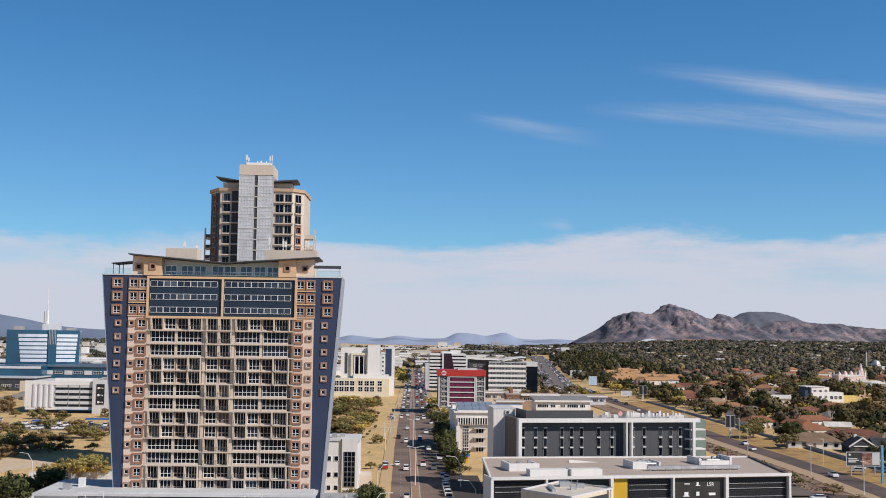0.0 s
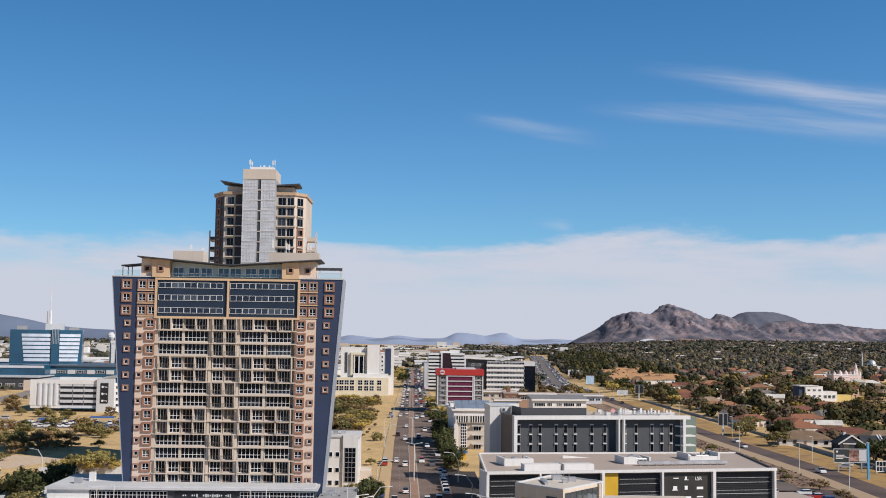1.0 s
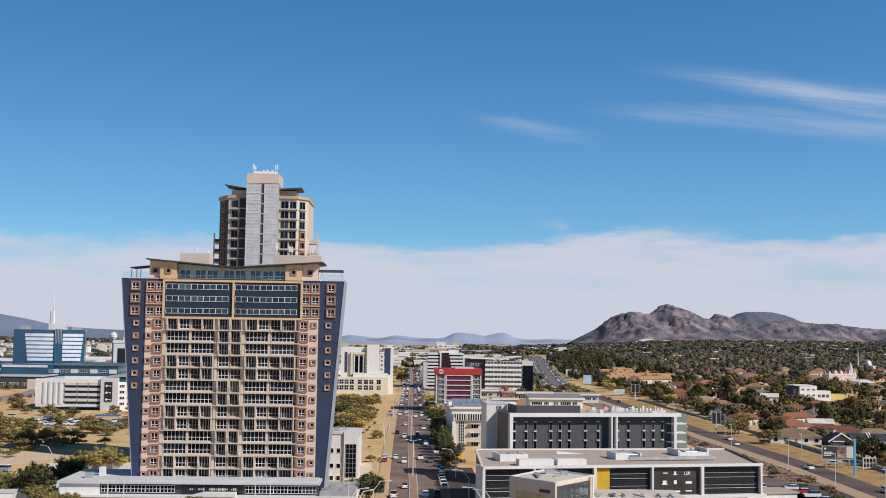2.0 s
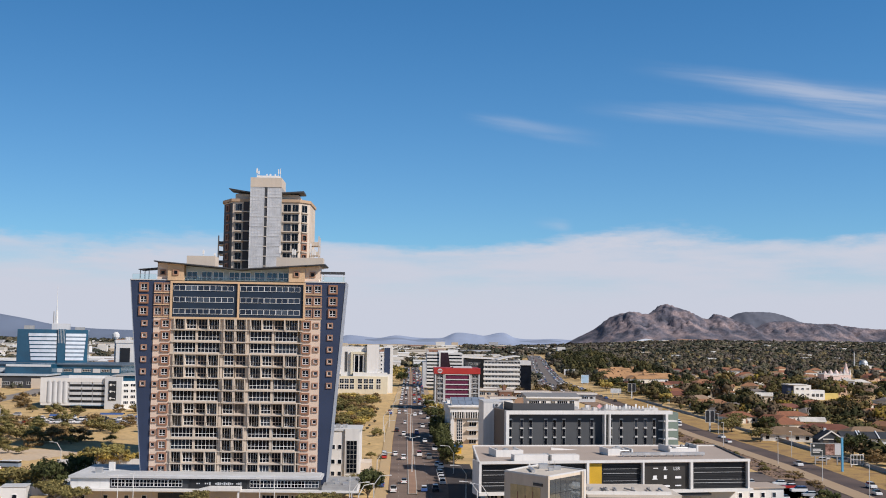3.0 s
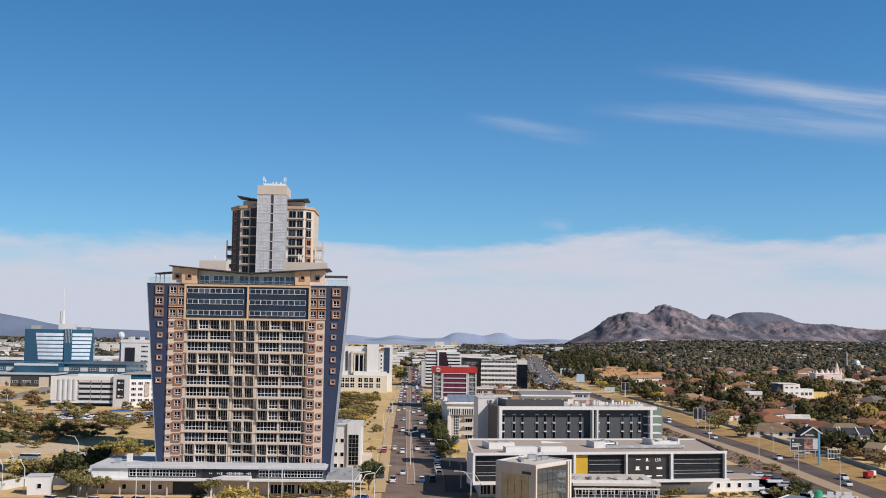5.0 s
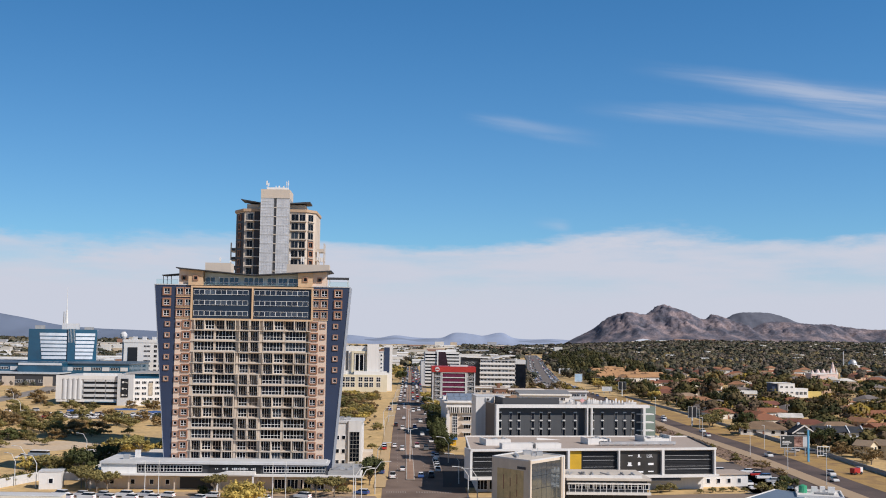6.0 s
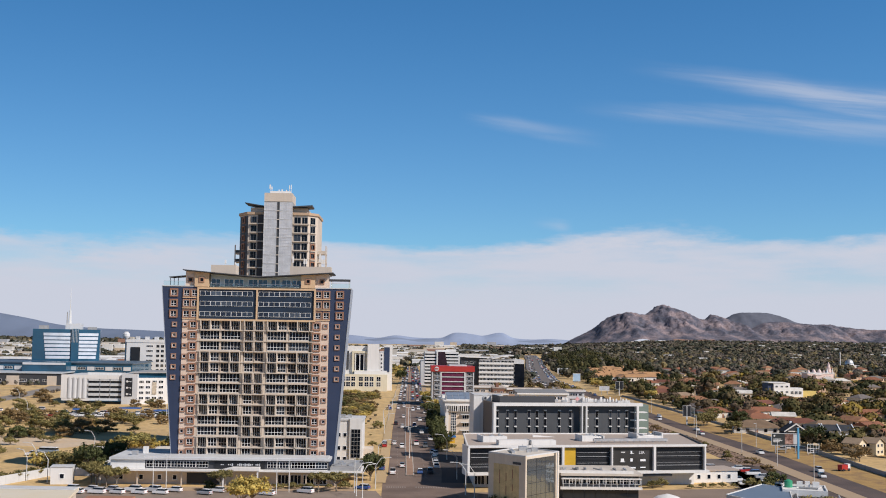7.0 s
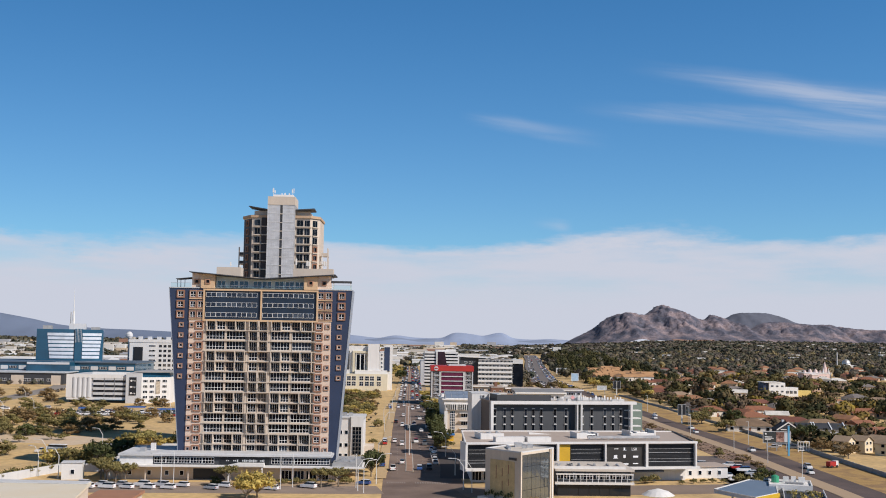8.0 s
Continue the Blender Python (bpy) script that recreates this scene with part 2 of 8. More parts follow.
# ---- building blocks ----
class Build:
    """Collects boxes, prisms, bars and sheets into one mesh."""

    def __init__(self):
        self.v, self.f = [], []

    def poly(self, pts):
        n = len(self.v)
        self.v += [tuple(p) for p in pts]
        self.f.append(tuple(range(n, n + len(pts))))
        return self

    def box(self, x0, x1, y0, y1, z0, z1):
        n = len(self.v)
        self.v += [(x, y, z) for z in (z0, z1) for x, y in ((x0, y0), (x1, y0), (x1, y1), (x0, y1))]
        self.f += [tuple(n + i for i in q) for q in ((3, 2, 1, 0), (4, 5, 6, 7), (0, 1, 5, 4), (1, 2, 6, 5), (2, 3, 7, 6), (3, 0, 4, 7))]
        return self

    def prism(self, pts, z0, z1, tops=None):
        """Plan corners, anticlockwise, drawn up from z0 to z1 (or to one height a corner)."""
        n, k = len(self.v), len(pts)
        self.v += [(x, y, z0) for x, y in pts] + [(x, y, tops[i] if tops else z1) for i, (x, y) in enumerate(pts)]
        self.f.append(tuple(n + i for i in reversed(range(k))))
        self.f.append(tuple(n + k + i for i in range(k)))
        self.f += [(n + i, n + (i + 1) % k, n + k + (i + 1) % k, n + k + i) for i in range(k)]
        return self

    def slab(self, pts, y0, y1):
        """A shape in x and z, anticlockwise from the front, drawn back from y0 to y1."""
        n, k = len(self.v), len(pts)
        self.v += [(x, y0, z) for x, z in pts] + [(x, y1, z) for x, z in pts]
        self.f.append(tuple(n + i for i in range(k)))
        self.f.append(tuple(n + k + i for i in reversed(range(k))))
        self.f += [(n + i, n + k + i, n + k + (i + 1) % k, n + (i + 1) % k) for i in range(k)]
        return self

    def bar(self, a, b, r0, r1=None, sides=6):
        a, b = Vector(a), Vector(b)
        r1 = r0 if r1 is None else r1
        w = (b - a).normalized()
        u = w.orthogonal().normalized()
        s = w.cross(u)
        n = len(self.v)
        for p, r in ((a, r0), (b, r1)):
            for i in range(sides):
                t = 2 * math.pi * i / sides
                self.v.append(tuple(p + (u * math.cos(t) + s * math.sin(t)) * r))
        self.f += [(n + i, n + (i + 1) % sides, n + sides + (i + 1) % sides, n + sides + i) for i in range(sides)]
        self.f += [tuple(n + i for i in reversed(range(sides))), tuple(n + sides + i for i in range(sides))]
        return self

    def lattice(self, xs, zs, y0, y1):
        """Upright and level bars in the x-z plane, in one piece: xs and zs give each bar's two edges in turn."""
        n, nx, nz = len(self.v), len(xs), len(zs)
        self.v += [(x, y, z) for y in (y0, y1) for z in zs for x in xs]
        at = lambda i, j, k: n + k * nx * nz + j * nx + i
        solid = lambda i, j: 0 <= i < nx - 1 and 0 <= j < nz - 1 and (i % 2 == 0 or j % 2 == 0)
        for j in range(nz - 1):
            for i in range(nx - 1):
                if not solid(i, j):
                    continue
                self.f.append((at(i, j, 0), at(i + 1, j, 0), at(i + 1, j + 1, 0), at(i, j + 1, 0)))
                self.f.append((at(i, j + 1, 1), at(i + 1, j + 1, 1), at(i + 1, j, 1), at(i, j, 1)))
                if not solid(i - 1, j):
                    self.f.append((at(i, j, 0), at(i, j + 1, 0), at(i, j + 1, 1), at(i, j, 1)))
                if not solid(i + 1, j):
                    self.f.append((at(i + 1, j, 1), at(i + 1, j + 1, 1), at(i + 1, j + 1, 0), at(i + 1, j, 0)))
                if not solid(i, j - 1):
                    self.f.append((at(i, j, 0), at(i, j, 1), at(i + 1, j, 1), at(i + 1, j, 0)))
                if not solid(i, j + 1):
                    self.f.append((at(i + 1, j + 1, 0), at(i + 1, j + 1, 1), at(i, j + 1, 1), at(i, j + 1, 0)))
        return self

    def ring(self, x0, x1, y0, y1, z0, z1, w):
        """A rectangular frame standing in the x-z plane."""
        return self.lattice((x0, x0 + w, x1 - w, x1), (z0, z0 + w, z1 - w, z1), y0, y1)

    def mesh(self, name, material):
        me = bpy.data.meshes.new(name)
        me.from_pydata(self.v, [], self.f)
        me.materials.append(material)
        return me


def part(name, made, material=None, parent=None, label="", at=None, turn=0.0):
    """One mesh object under a thing or a part; made is a Build or a mesh that alike parts share."""
    ob = new(name, made.mesh(name, material) if isinstance(made, Build) else made)
    if parent is not None:
        ob.parent = parent
    if at is not None:
        ob.matrix_basis = pose(*at, 0, 0, turn)
    return tagged(ob, label)


def thing(name, label, category, at=(0, 0, 0), turn=0.0, group="", kind=""):
    ob = new(name)
    ob.empty_display_size = 0.5
    ob.matrix_basis = pose(*at, 0, 0, turn)
    return tagged(ob, label, category, group, kind)


def smooth(a, b, v):
    v = min(1.0, max(0.0, (v - a) / (b - a)))
    return v * v * (3 - 2 * v)


def gz(x, y):
    """Height of the land: level at the towers, rising slowly towards the hills."""
    a = x / (max(y, 0) + 300)
    return max(0.0, y - 200) * (0.0022 + 0.0080 * smooth(0.10, 0.30, a))


def leaf_quads(rnd, centre, radii, count, size, v, f, nrm=None):
    """Small leaf clumps over the outer part of a lobe."""
    for _ in range(count):
        d = Vector((rnd.gauss(0, 1), rnd.gauss(0, 1), rnd.gauss(0, 1))).normalized()
        r = rnd.uniform(0.45, 1.1)
        c = Vector((centre[0] + d.x * radii[0] * r, centre[1] + d.y * radii[1] * r, centre[2] + d.z * radii[2] * r))
        n = (d + Vector((rnd.uniform(-1, 1), rnd.uniform(-1, 1), rnd.uniform(-0.6, 1.0))) * 0.5).normalized()
        a = n.orthogonal().normalized()
        b = n.cross(a)
        q = rnd.uniform(0, math.pi)
        a, b = a * math.cos(q) + b * math.sin(q), b * math.cos(q) - a * math.sin(q)
        s = size * rnd.uniform(0.6, 1.4)
        k = len(v)
        v += [tuple(c + a * s), tuple(c + b * s * 0.7 + n * s * 0.2), tuple(c - a * s), tuple(c - b * s * 0.7 + n * s * 0.2)]
        f.append((k, k + 1, k + 2, k + 3))
        if nrm is not None:
            nrm += [(d * 0.6 + n * 0.4).normalized()] * 4


# ---- land ----
def ground_sheet():
    ys = [-700, -500, -400] + [-350 + 25 * i for i in range(30)] + [400 + 50 * i for i in range(32)] + [2000 + 150 * i for i in range(21)]
    fs = [-1.3 + 0.05 * i for i in range(53)]
    b = Build()
    for y in ys:
        w = max(y, 0) + 500
        for q in fs:
            x = 40 + q * w
            b.v.append((x, y, gz(x, y)))
    n = len(fs)
    b.f = [(j * n + i, j * n + i + 1, (j + 1) * n + i + 1, (j + 1) * n + i) for j in range(len(ys) - 1) for i in range(n - 1)]
    tagged(part("ground", b, GROUND), "dry sandy ground with bleached winter grass", "ground", kind="structure")


ground_sheet()


def curve_at(pts, x):
    """Height at x of a smooth line through a few (x, height) turning points."""
    if x <= pts[0][0] or x >= pts[-1][0]:
        return pts[0][1] if x <= pts[0][0] else pts[-1][1]
    i = max(k for k in range(len(pts) - 1) if pts[k][0] <= x)
    p, q = pts[i], pts[i + 1]
    a, b = pts[max(0, i - 1)], pts[min(len(pts) - 1, i + 2)]
    w = q[0] - p[0]
    u = (x - p[0]) / w
    m0, m1 = w * (q[1] - a[1]) / (q[0] - a[0]), w * (b[1] - p[1]) / (b[0] - p[0])
    return (2 * u ** 3 - 3 * u ** 2 + 1) * p[1] + (u ** 3 - 2 * u ** 2 + u) * m0 + (3 * u ** 2 - 2 * u ** 3) * q[1] + (u ** 3 - u ** 2) * m1


def hill_range(name, label, crest, y0, depth, material, seed, rough, step=11):
    """A ridge under a crest line, with gullies and crags on its flanks."""
    x0, x1 = crest[0][0], crest[-1][0]
    nx, ny = int((x1 - x0) / step), int(2 * depth / step)
    b = Build()
    for j in range(ny + 1):
        y = y0 - depth + 2 * depth * j / ny
        for i in range(nx + 1):
            x = x0 + (x1 - x0) * i / nx
            g = gz(x, y)
            swing = min(0.28, 1.8 * rough) * depth * noise.fractal(Vector((x * 0.006, seed, 0.0)), 0.8, 2.0, 3)
            d = abs((y - y0 - swing) / (depth * 0.62))
            cross = math.exp(-d ** 1.7)
            crag = noise.fractal(Vector((x * 0.016, y * 0.011, seed)), 0.75, 2.2, 6)
            fine = noise.fractal(Vector((x * 0.07, y * 0.05, seed + 5)), 0.6, 2.1, 4)
            flank = 4 * cross * (1 - cross)
            k = crag * (0.15 + flank) + 0.35 * fine * (0.4 + flank)
            top = max(0.0, curve_at(crest, x) - gz(x, y0) + 4)
            b.v.append((x, y, g - 4 + top * cross * (1 + rough * k)))
    b.f = [(j * (nx + 1) + i, j * (nx + 1) + i + 1, (j + 1) * (nx + 1) + i + 1, (j + 1) * (nx + 1) + i) for j in range(ny) for i in range(nx)]
    ob = part(name, b, material)
    for p in ob.data.polygons:
        p.use_smooth = True
    return tagged(ob, label, "hill", kind="structure")


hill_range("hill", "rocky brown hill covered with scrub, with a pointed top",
           [(690, 28), (776, 72), (854, 128), (930, 145), (990, 140), (1048, 176), (1111, 158), (1216, 123), (1256, 142), (1330, 118), (1430, 78), (1540, 35)], 3900, 330, HAZED_ROCK, 3.0, 0.2, 6)
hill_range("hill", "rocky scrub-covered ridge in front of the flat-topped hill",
           [(1300, 40), (1418, 104), (1487, 119), (1581, 110), (1696, 110), (1790, 98), (1870, 93), (2000, 100), (2150, 110), (2350, 50)], 3860, 240, HAZED_ROCK, 9.0, 0.2, 6)
# scrub of the flat-topped hill, with haze mixed into its colour
hill_range("hill", "grey-blue flat-topped hill behind the rocky ridge", [(1300, 40), (1437, 138), (1490, 162), (1545, 165), (1615, 163), (1660, 155), (1724, 128), (1800, 112), (1960, 60)], 4350, 260, mat("hazed_distant_scrub", (0.11, 0.12, 0.155), 0.95, 0.2, 0.006, fine=0.05), 4.0, 0.1)
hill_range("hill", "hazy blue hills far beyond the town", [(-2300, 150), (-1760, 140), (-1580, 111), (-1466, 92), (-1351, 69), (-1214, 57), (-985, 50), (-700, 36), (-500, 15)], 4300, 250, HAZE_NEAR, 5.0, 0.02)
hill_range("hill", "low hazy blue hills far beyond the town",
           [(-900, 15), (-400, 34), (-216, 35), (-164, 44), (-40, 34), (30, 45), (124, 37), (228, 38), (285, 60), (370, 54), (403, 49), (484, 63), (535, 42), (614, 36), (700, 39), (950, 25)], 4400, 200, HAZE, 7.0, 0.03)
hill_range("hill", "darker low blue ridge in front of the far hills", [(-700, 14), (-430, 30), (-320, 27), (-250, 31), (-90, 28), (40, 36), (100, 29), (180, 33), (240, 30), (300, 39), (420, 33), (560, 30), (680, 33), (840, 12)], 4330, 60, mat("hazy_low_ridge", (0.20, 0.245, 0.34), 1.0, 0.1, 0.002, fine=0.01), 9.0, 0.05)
cut = Build().prism([(1025, 3560), (1090, 3545), (1165, 3556), (1170, 3600), (1020, 3600)], gz(1100, 3560) - 3, gz(1100, 3560) + 11, tops=[gz(1100, 3560) + v for v in (5, 9, 6, 13, 12)])
tagged(part("quarry_face", cut, mat("quarry_rock", (0.33, 0.19, 0.13), 0.95, 0.3, 0.05, fine=0.2)), "orange-brown quarry cutting at the foot of the hill", "quarry", kind="structure")


# ---- roads ----
def strip(name, label, category, centre, half, z0, material, thick=0.05):
    """A ribbon along plan points, laid on the land."""
    pts = []
    for (x0, y0), (x1, y1) in zip(centre, centre[1:]):
        n = max(1, int(math.hypot(x1 - x0, y1 - y0) / 25))
        pts += [(x0 + (x1 - x0) * i / n, y0 + (y1 - y0) * i / n) for i in range(n)]
    pts.append(centre[-1])
    b = Build()
    for i, (x, y) in enumerate(pts):
        p, q = pts[max(0, i - 1)], pts[min(len(pts) - 1, i + 1)]
        d = math.hypot(q[0] - p[0], q[1] - p[1])
        nx, ny = (q[1] - p[1]) / d, -(q[0] - p[0]) / d
        far = 0.3 * smooth(300, 900, y)
        top = max(gz(x - nx * half, y), gz(x, y), gz(x + nx * half, y)) + z0 + far
        for s, z in ((-1, top - thick - 0.3 * (far > 0) - 0.1), (-1, top), (1, top), (1, top - thick - 0.3 * (far > 0) - 0.1)):
            b.v.append((x + s * nx * half, y + s * ny * half, z))
    for i in range(len(pts) - 1):
        a = 4 * i
        b.f += [(a + k, a + 4 + k, a + 5 + k, a + 1 + k) for k in range(3)]
    ob = part(name, b, material)
    return tagged(ob, label, category, kind="structure")


def main_road():
    WORN = mat("worn_brown_asphalt", (0.150, 0.105, 0.082), 0.9, 0.22, 0.08, second=(0.185, 0.135, 0.107), bump=0.1)
    strip("road", "grey-brown asphalt dual carriageway, outbound lanes", "road", [(40.9, -420), (41.3, 30), (41.9, 175), (43.6, 340), (46, 545), (52, 950), (54, 1150)], 2.9, 0.05, WORN)
    strip("road", "grey-brown asphalt dual carriageway, inbound lanes", "road", [(50.6, -420), (51.2, 30), (51.6, 150), (53.5, 340), (55.5, 545), (61, 950), (63, 1150)], 4.9, 0.05, WORN)
    strip("median", "raised paved median with concrete kerbs", "median", [(44.9, 17), (45.1, 30), (45.7, 150), (47.5, 340), (50, 545), (55.6, 950)], 1.25, 0.2, KERB, 0.2)
    strip("median_paving", "red-brown paved top of the median", "median", [(44.9, 17.6), (45.1, 30), (45.7, 150), (47.5, 340), (50, 545), (55.6, 950)], 1.0, 0.215, mat("red_brown_paving", (0.30, 0.19, 0.13), 0.9, 0.15, 0.2), 0.05)
    strip("road", "asphalt road junction in front of the towers", "road", [(48.5, -70), (48.5, 17)], 11.5, 0.036, WORN)
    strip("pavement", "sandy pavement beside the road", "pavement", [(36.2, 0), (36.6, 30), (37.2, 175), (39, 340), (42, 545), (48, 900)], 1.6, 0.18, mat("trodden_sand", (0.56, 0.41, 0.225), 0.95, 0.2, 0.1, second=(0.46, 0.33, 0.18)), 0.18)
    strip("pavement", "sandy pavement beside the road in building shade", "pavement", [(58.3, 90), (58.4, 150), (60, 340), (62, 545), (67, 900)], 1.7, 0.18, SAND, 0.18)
    # dark asphalt, with the offices' shade also put into its colour
    strip("driveway", "dark asphalt driveway beside the offices, toned for their shade", "driveway", [(58.2, 2), (59.4, 30), (60.2, 88)], 4.4, 0.085, mat("shade_toned_driveway", (0.055, 0.045, 0.042), 0.9, 0.18, 0.1))
    # cross street in front of the towers
    strip("road", "pale worn cross street in front of the tower", "road", [(-260, -33), (30, -24), (36.5, -23)], 7.5, 0.04, mat("pale_worn_asphalt", (0.25, 0.195, 0.155), 0.95, 0.2, 0.1))
    strip("road", "asphalt side road past the office forecourt", "road", [(52, -62), (140, -62), (190, -30)], 6.0, 0.045, ASPHALT)
    strip("pavement", "sandy paved strip below the tower", "pavement", [(-120, -21.5), (33, -12.5)], 3.4, 0.17, SAND, 0.17)
    b = Build()
    for i in range(9):
        b.box(38.2 + i * 0.62, 38.5 + i * 0.62, -9.5, -6.5, 0.05, 0.058)
    for i in range(14):
        b.box(46.2 + i * 0.7, 46.55 + i * 0.7, -9.5, -6.5, 0.05, 0.058)
    tagged(part("zebra_crossing", b, mat("worn_zebra_paint", (0.25, 0.21, 0.19), 0.85, 0.3, 1.0)), "worn white zebra crossing stripes on asphalt", "road marking", kind="structure")
    b = Build()
    for k in range(70):
        y = 12 + k * 8
        d = (y - 30) * 0.0087 if y > 175 else 0
        b.box(41.1 + d, 41.25 + d, y, y + 3, 0.05 + gz(45, y) + 0.12 * smooth(200, 500, y), 0.07 + gz(45, y) + 0.3 * smooth(200, 500, y))
        b.box(49.6 + d, 49.75 + d, y, y + 3, 0.05 + gz(45, y) + 0.12 * smooth(200, 500, y), 0.07 + gz(45, y) + 0.3 * smooth(200, 500, y))
    tagged(part("lane_lines", b, PAINT), "broken white lane lines on the road", "road marking", kind="structure")


AVE = [(164, -160), (172.5, -20), (174.5, 27), (178, 95), (178.5, 150), (178, 210), (178, 300), (177, 450), (183, 680), (199, 830), (236, 1170), (275, 1500), (327, 2000)]
main_road()
strip("road", "asphalt avenue curving towards the suburb, far lanes", "road", AVE[:9], 4.6, 0.06, ASPHALT)
strip("road", "asphalt avenue curving towards the suburb, near lanes", "road", [(x - 13.6, y) for x, y in AVE[:3]] + [(x - 16, y) for x, y in AVE[3:7]] + [(x - 18.5, y) for x, y in AVE[7:9]], 3.6, 0.055, ASPHALT)
strip("scrub_strip", "rough brown scrub ground between road and offices", "ground", [(176.5 - 15.6, 52)] + [(x - 15.6, y) for x, y in AVE[3:8]], 5.3, 0.075, mat("brown_scrub_soil", (0.17, 0.105, 0.08), 1.0, 0.35, 0.2, fine=1.2, second=(0.27, 0.18, 0.115)))
strip("median", "wide sandy median strip of the avenue", "median", [(x - 7.6, y) for x, y in AVE[:8]] + [(171.0, 520), (171.0, 590)], 2.9, 0.16, SAND, 0.16)
# far asphalt is painted paler to show haze over the road
strip("road", "asphalt of the avenue between its far lanes, paled for haze", "road", [(171.5, 600)] + [(x - 9, y) for x, y in AVE[8:]], 13.4, 0.075, mat("hazed_asphalt", (0.19, 0.165, 0.15), 0.95, 0.18, 0.05, second=(0.14, 0.12, 0.11)))
strip("median", "olive grass median at the far end of the avenue", "median", [(x - 13, y) for x, y in AVE[9:]], 4.2, 0.16, mat("olive_grass", (0.20, 0.18, 0.07), 1.0, 0.3, 0.1, fine=1.0, second=(0.28, 0.22, 0.09)), 0.1)
strip("verge", "bleached grass verge beside the avenue", "verge", [(x + 11.8, y) for x, y in AVE[:8]], 7.6, 0.03, mat("bleached_grass", (0.42, 0.265, 0.09), 1.0, 0.3, 0.12, fine=1.5, second=(0.22, 0.135, 0.06), amount=0.9))
strip("car_park", "asphalt car park behind the low offices", "pavement", [(147, -4), (149, 30), (153, 74)], 8.0, 0.05, mat("grey_car_park_asphalt", (0.15, 0.12, 0.105), 0.95, 0.2, 0.1))
strip("car_park", "worn asphalt of an open car park", "pavement", [(-134, 247.5), (-58, 247.5)], 17, 0.05, mat("worn_car_park_asphalt", (0.19, 0.17, 0.15), 0.95, 0.2, 0.1))
strip("road", "pale worn side street past the garage", "road", [(-193, 285), (-198, 391), (-206, 500), (-212, 528)], 7, 0.05, mat("worn_street_asphalt", (0.26, 0.23, 0.20), 0.95, 0.2, 0.1))
strip("dirt_track", "pale bleached dirt track across the open plot", "track", [(-230, 96), (-150, 110), (-112, 112), (-90, 108), (-72, 100)], 15, 0.02, mat("pale_dirt", (0.62, 0.50, 0.37), 1.0, 0.2, 0.06, fine=0.6, second=(0.52, 0.39, 0.25), amount=0.7), 0.02)
strip("forecourt", "grey paved car park beside the offices", "pavement", [(148, -30), (148, 50)], 9.5, 0.05, mat("paved_car_park", (0.17, 0.15, 0.13), 0.95, 0.15, 0.1))
strip("forecourt", "paved office forecourt with sandy edges", "pavement", [(58, -27), (140, -13)], 9, 0.06, mat("pale_paving", (0.23, 0.175, 0.135), 0.95, 0.15, 0.1))


# ---- the tower with tapering blue ends ----
def grid_frame(w, h, nx, nz, t=0.09, y0=-0.06, y1=0.06, low=False):
    xs, zs = [-w / 2, -w / 2 + t], [-h / 2, -h / 2 + t]
    for i in range(1, nx):
        x = -w / 2 + w * i / nx
        xs += [x - t / 2, x + t / 2]
    for j in range(1, nz):
        z = -h / 2 + h * (0.36 if low else j / nz)
        zs += [z - t / 2, z + t / 2]
    return Build().lattice(xs + [w / 2 - t, w / 2], zs + [h / 2 - t, h / 2], y0, y1)


def glass_pane(w, h, y=0.02):
    return Build().box(-w / 2 + 0.03, w / 2 - 0.03, y, y + 0.02, -h / 2 + 0.03, h / 2 - 0.03)


WIN = {}


def window_kind(key, w, h, nx, nz, frame_mat=None, glass=None, t=0.09):
    frame_mat, glass = frame_mat or FRAME, glass or GLASS
    WIN[key] = (grid_frame(w, h, nx, nz, t, low=key in ("long", "bay", "bay_shaded", "square")).mesh("window", frame_mat), glass_pane(w, h).mesh("pane", glass))


def window(key, parent, x, y, z, turn=0.0):
    w = part("window", WIN[key][0], parent=parent, at=(x, y, z), turn=turn)
    part("pane", WIN[key][1], parent=w)
    return w


window_kind("small", 0.88, 0.88, 1, 1, t=0.09)
window_kind("square", 1.6, 1.6, 2, 2, t=0.09)
window_kind("long", 5.56, 2.46, 6, 2, t=0.08)
window_kind("bay", 2.4, 2.4, 3, 2, t=0.08)
# frames of the recessed bays: shade is put into a taupe colour
SHADE_FRAME = mat("shade_toned_window_frame", (0.36, 0.30, 0.26), 0.6, 0.08, 0.4)
window_kind("bay_shaded", 2.4, 2.4, 3, 2, t=0.12, frame_mat=SHADE_FRAME)
window_kind("dark", 2.35, 2.4, 2, 1, t=0.08, frame_mat=GREY)
window_kind("door", 2.62, 2.55, 4, 1, t=0.08)
# the sky's reflection in these panes is put into their blue base colour
SKY_TONED_GLASS = mat("sky_toned_window_glass", (0.03, 0.04, 0.055), 0.1, 0.3, 0.3, spec=0.3, per_object=[(0.0, (0.014, 0.024, 0.044)), (0.5, (0.028, 0.042, 0.066)), (0.85, (0.06, 0.08, 0.11))])
window_kind("ribbon", 2.96, 1.3, 2, 1, t=0.065, glass=SKY_TONED_GLASS)
window_kind("penthouse", 2.6, 2.2, 2, 1, t=0.09, glass=TEAL)
window_kind("podium", 3.3, 1.7, 4, 2, t=0.075)
window_kind("tall", 2.0, 7.0, 3, 7, t=0.1)
window_kind("slot", 1.0, 2.1, 1, 1, t=0.06, frame_mat=GREY)
window_kind("hole", 1.2, 1.4, 1, 1, t=0.1)
window_kind("office", 2.6, 1.6, 3, 1, t=0.1)
window_kind("ward", 2.5, 2.2, 2, 1, t=0.07, frame_mat=GREY)
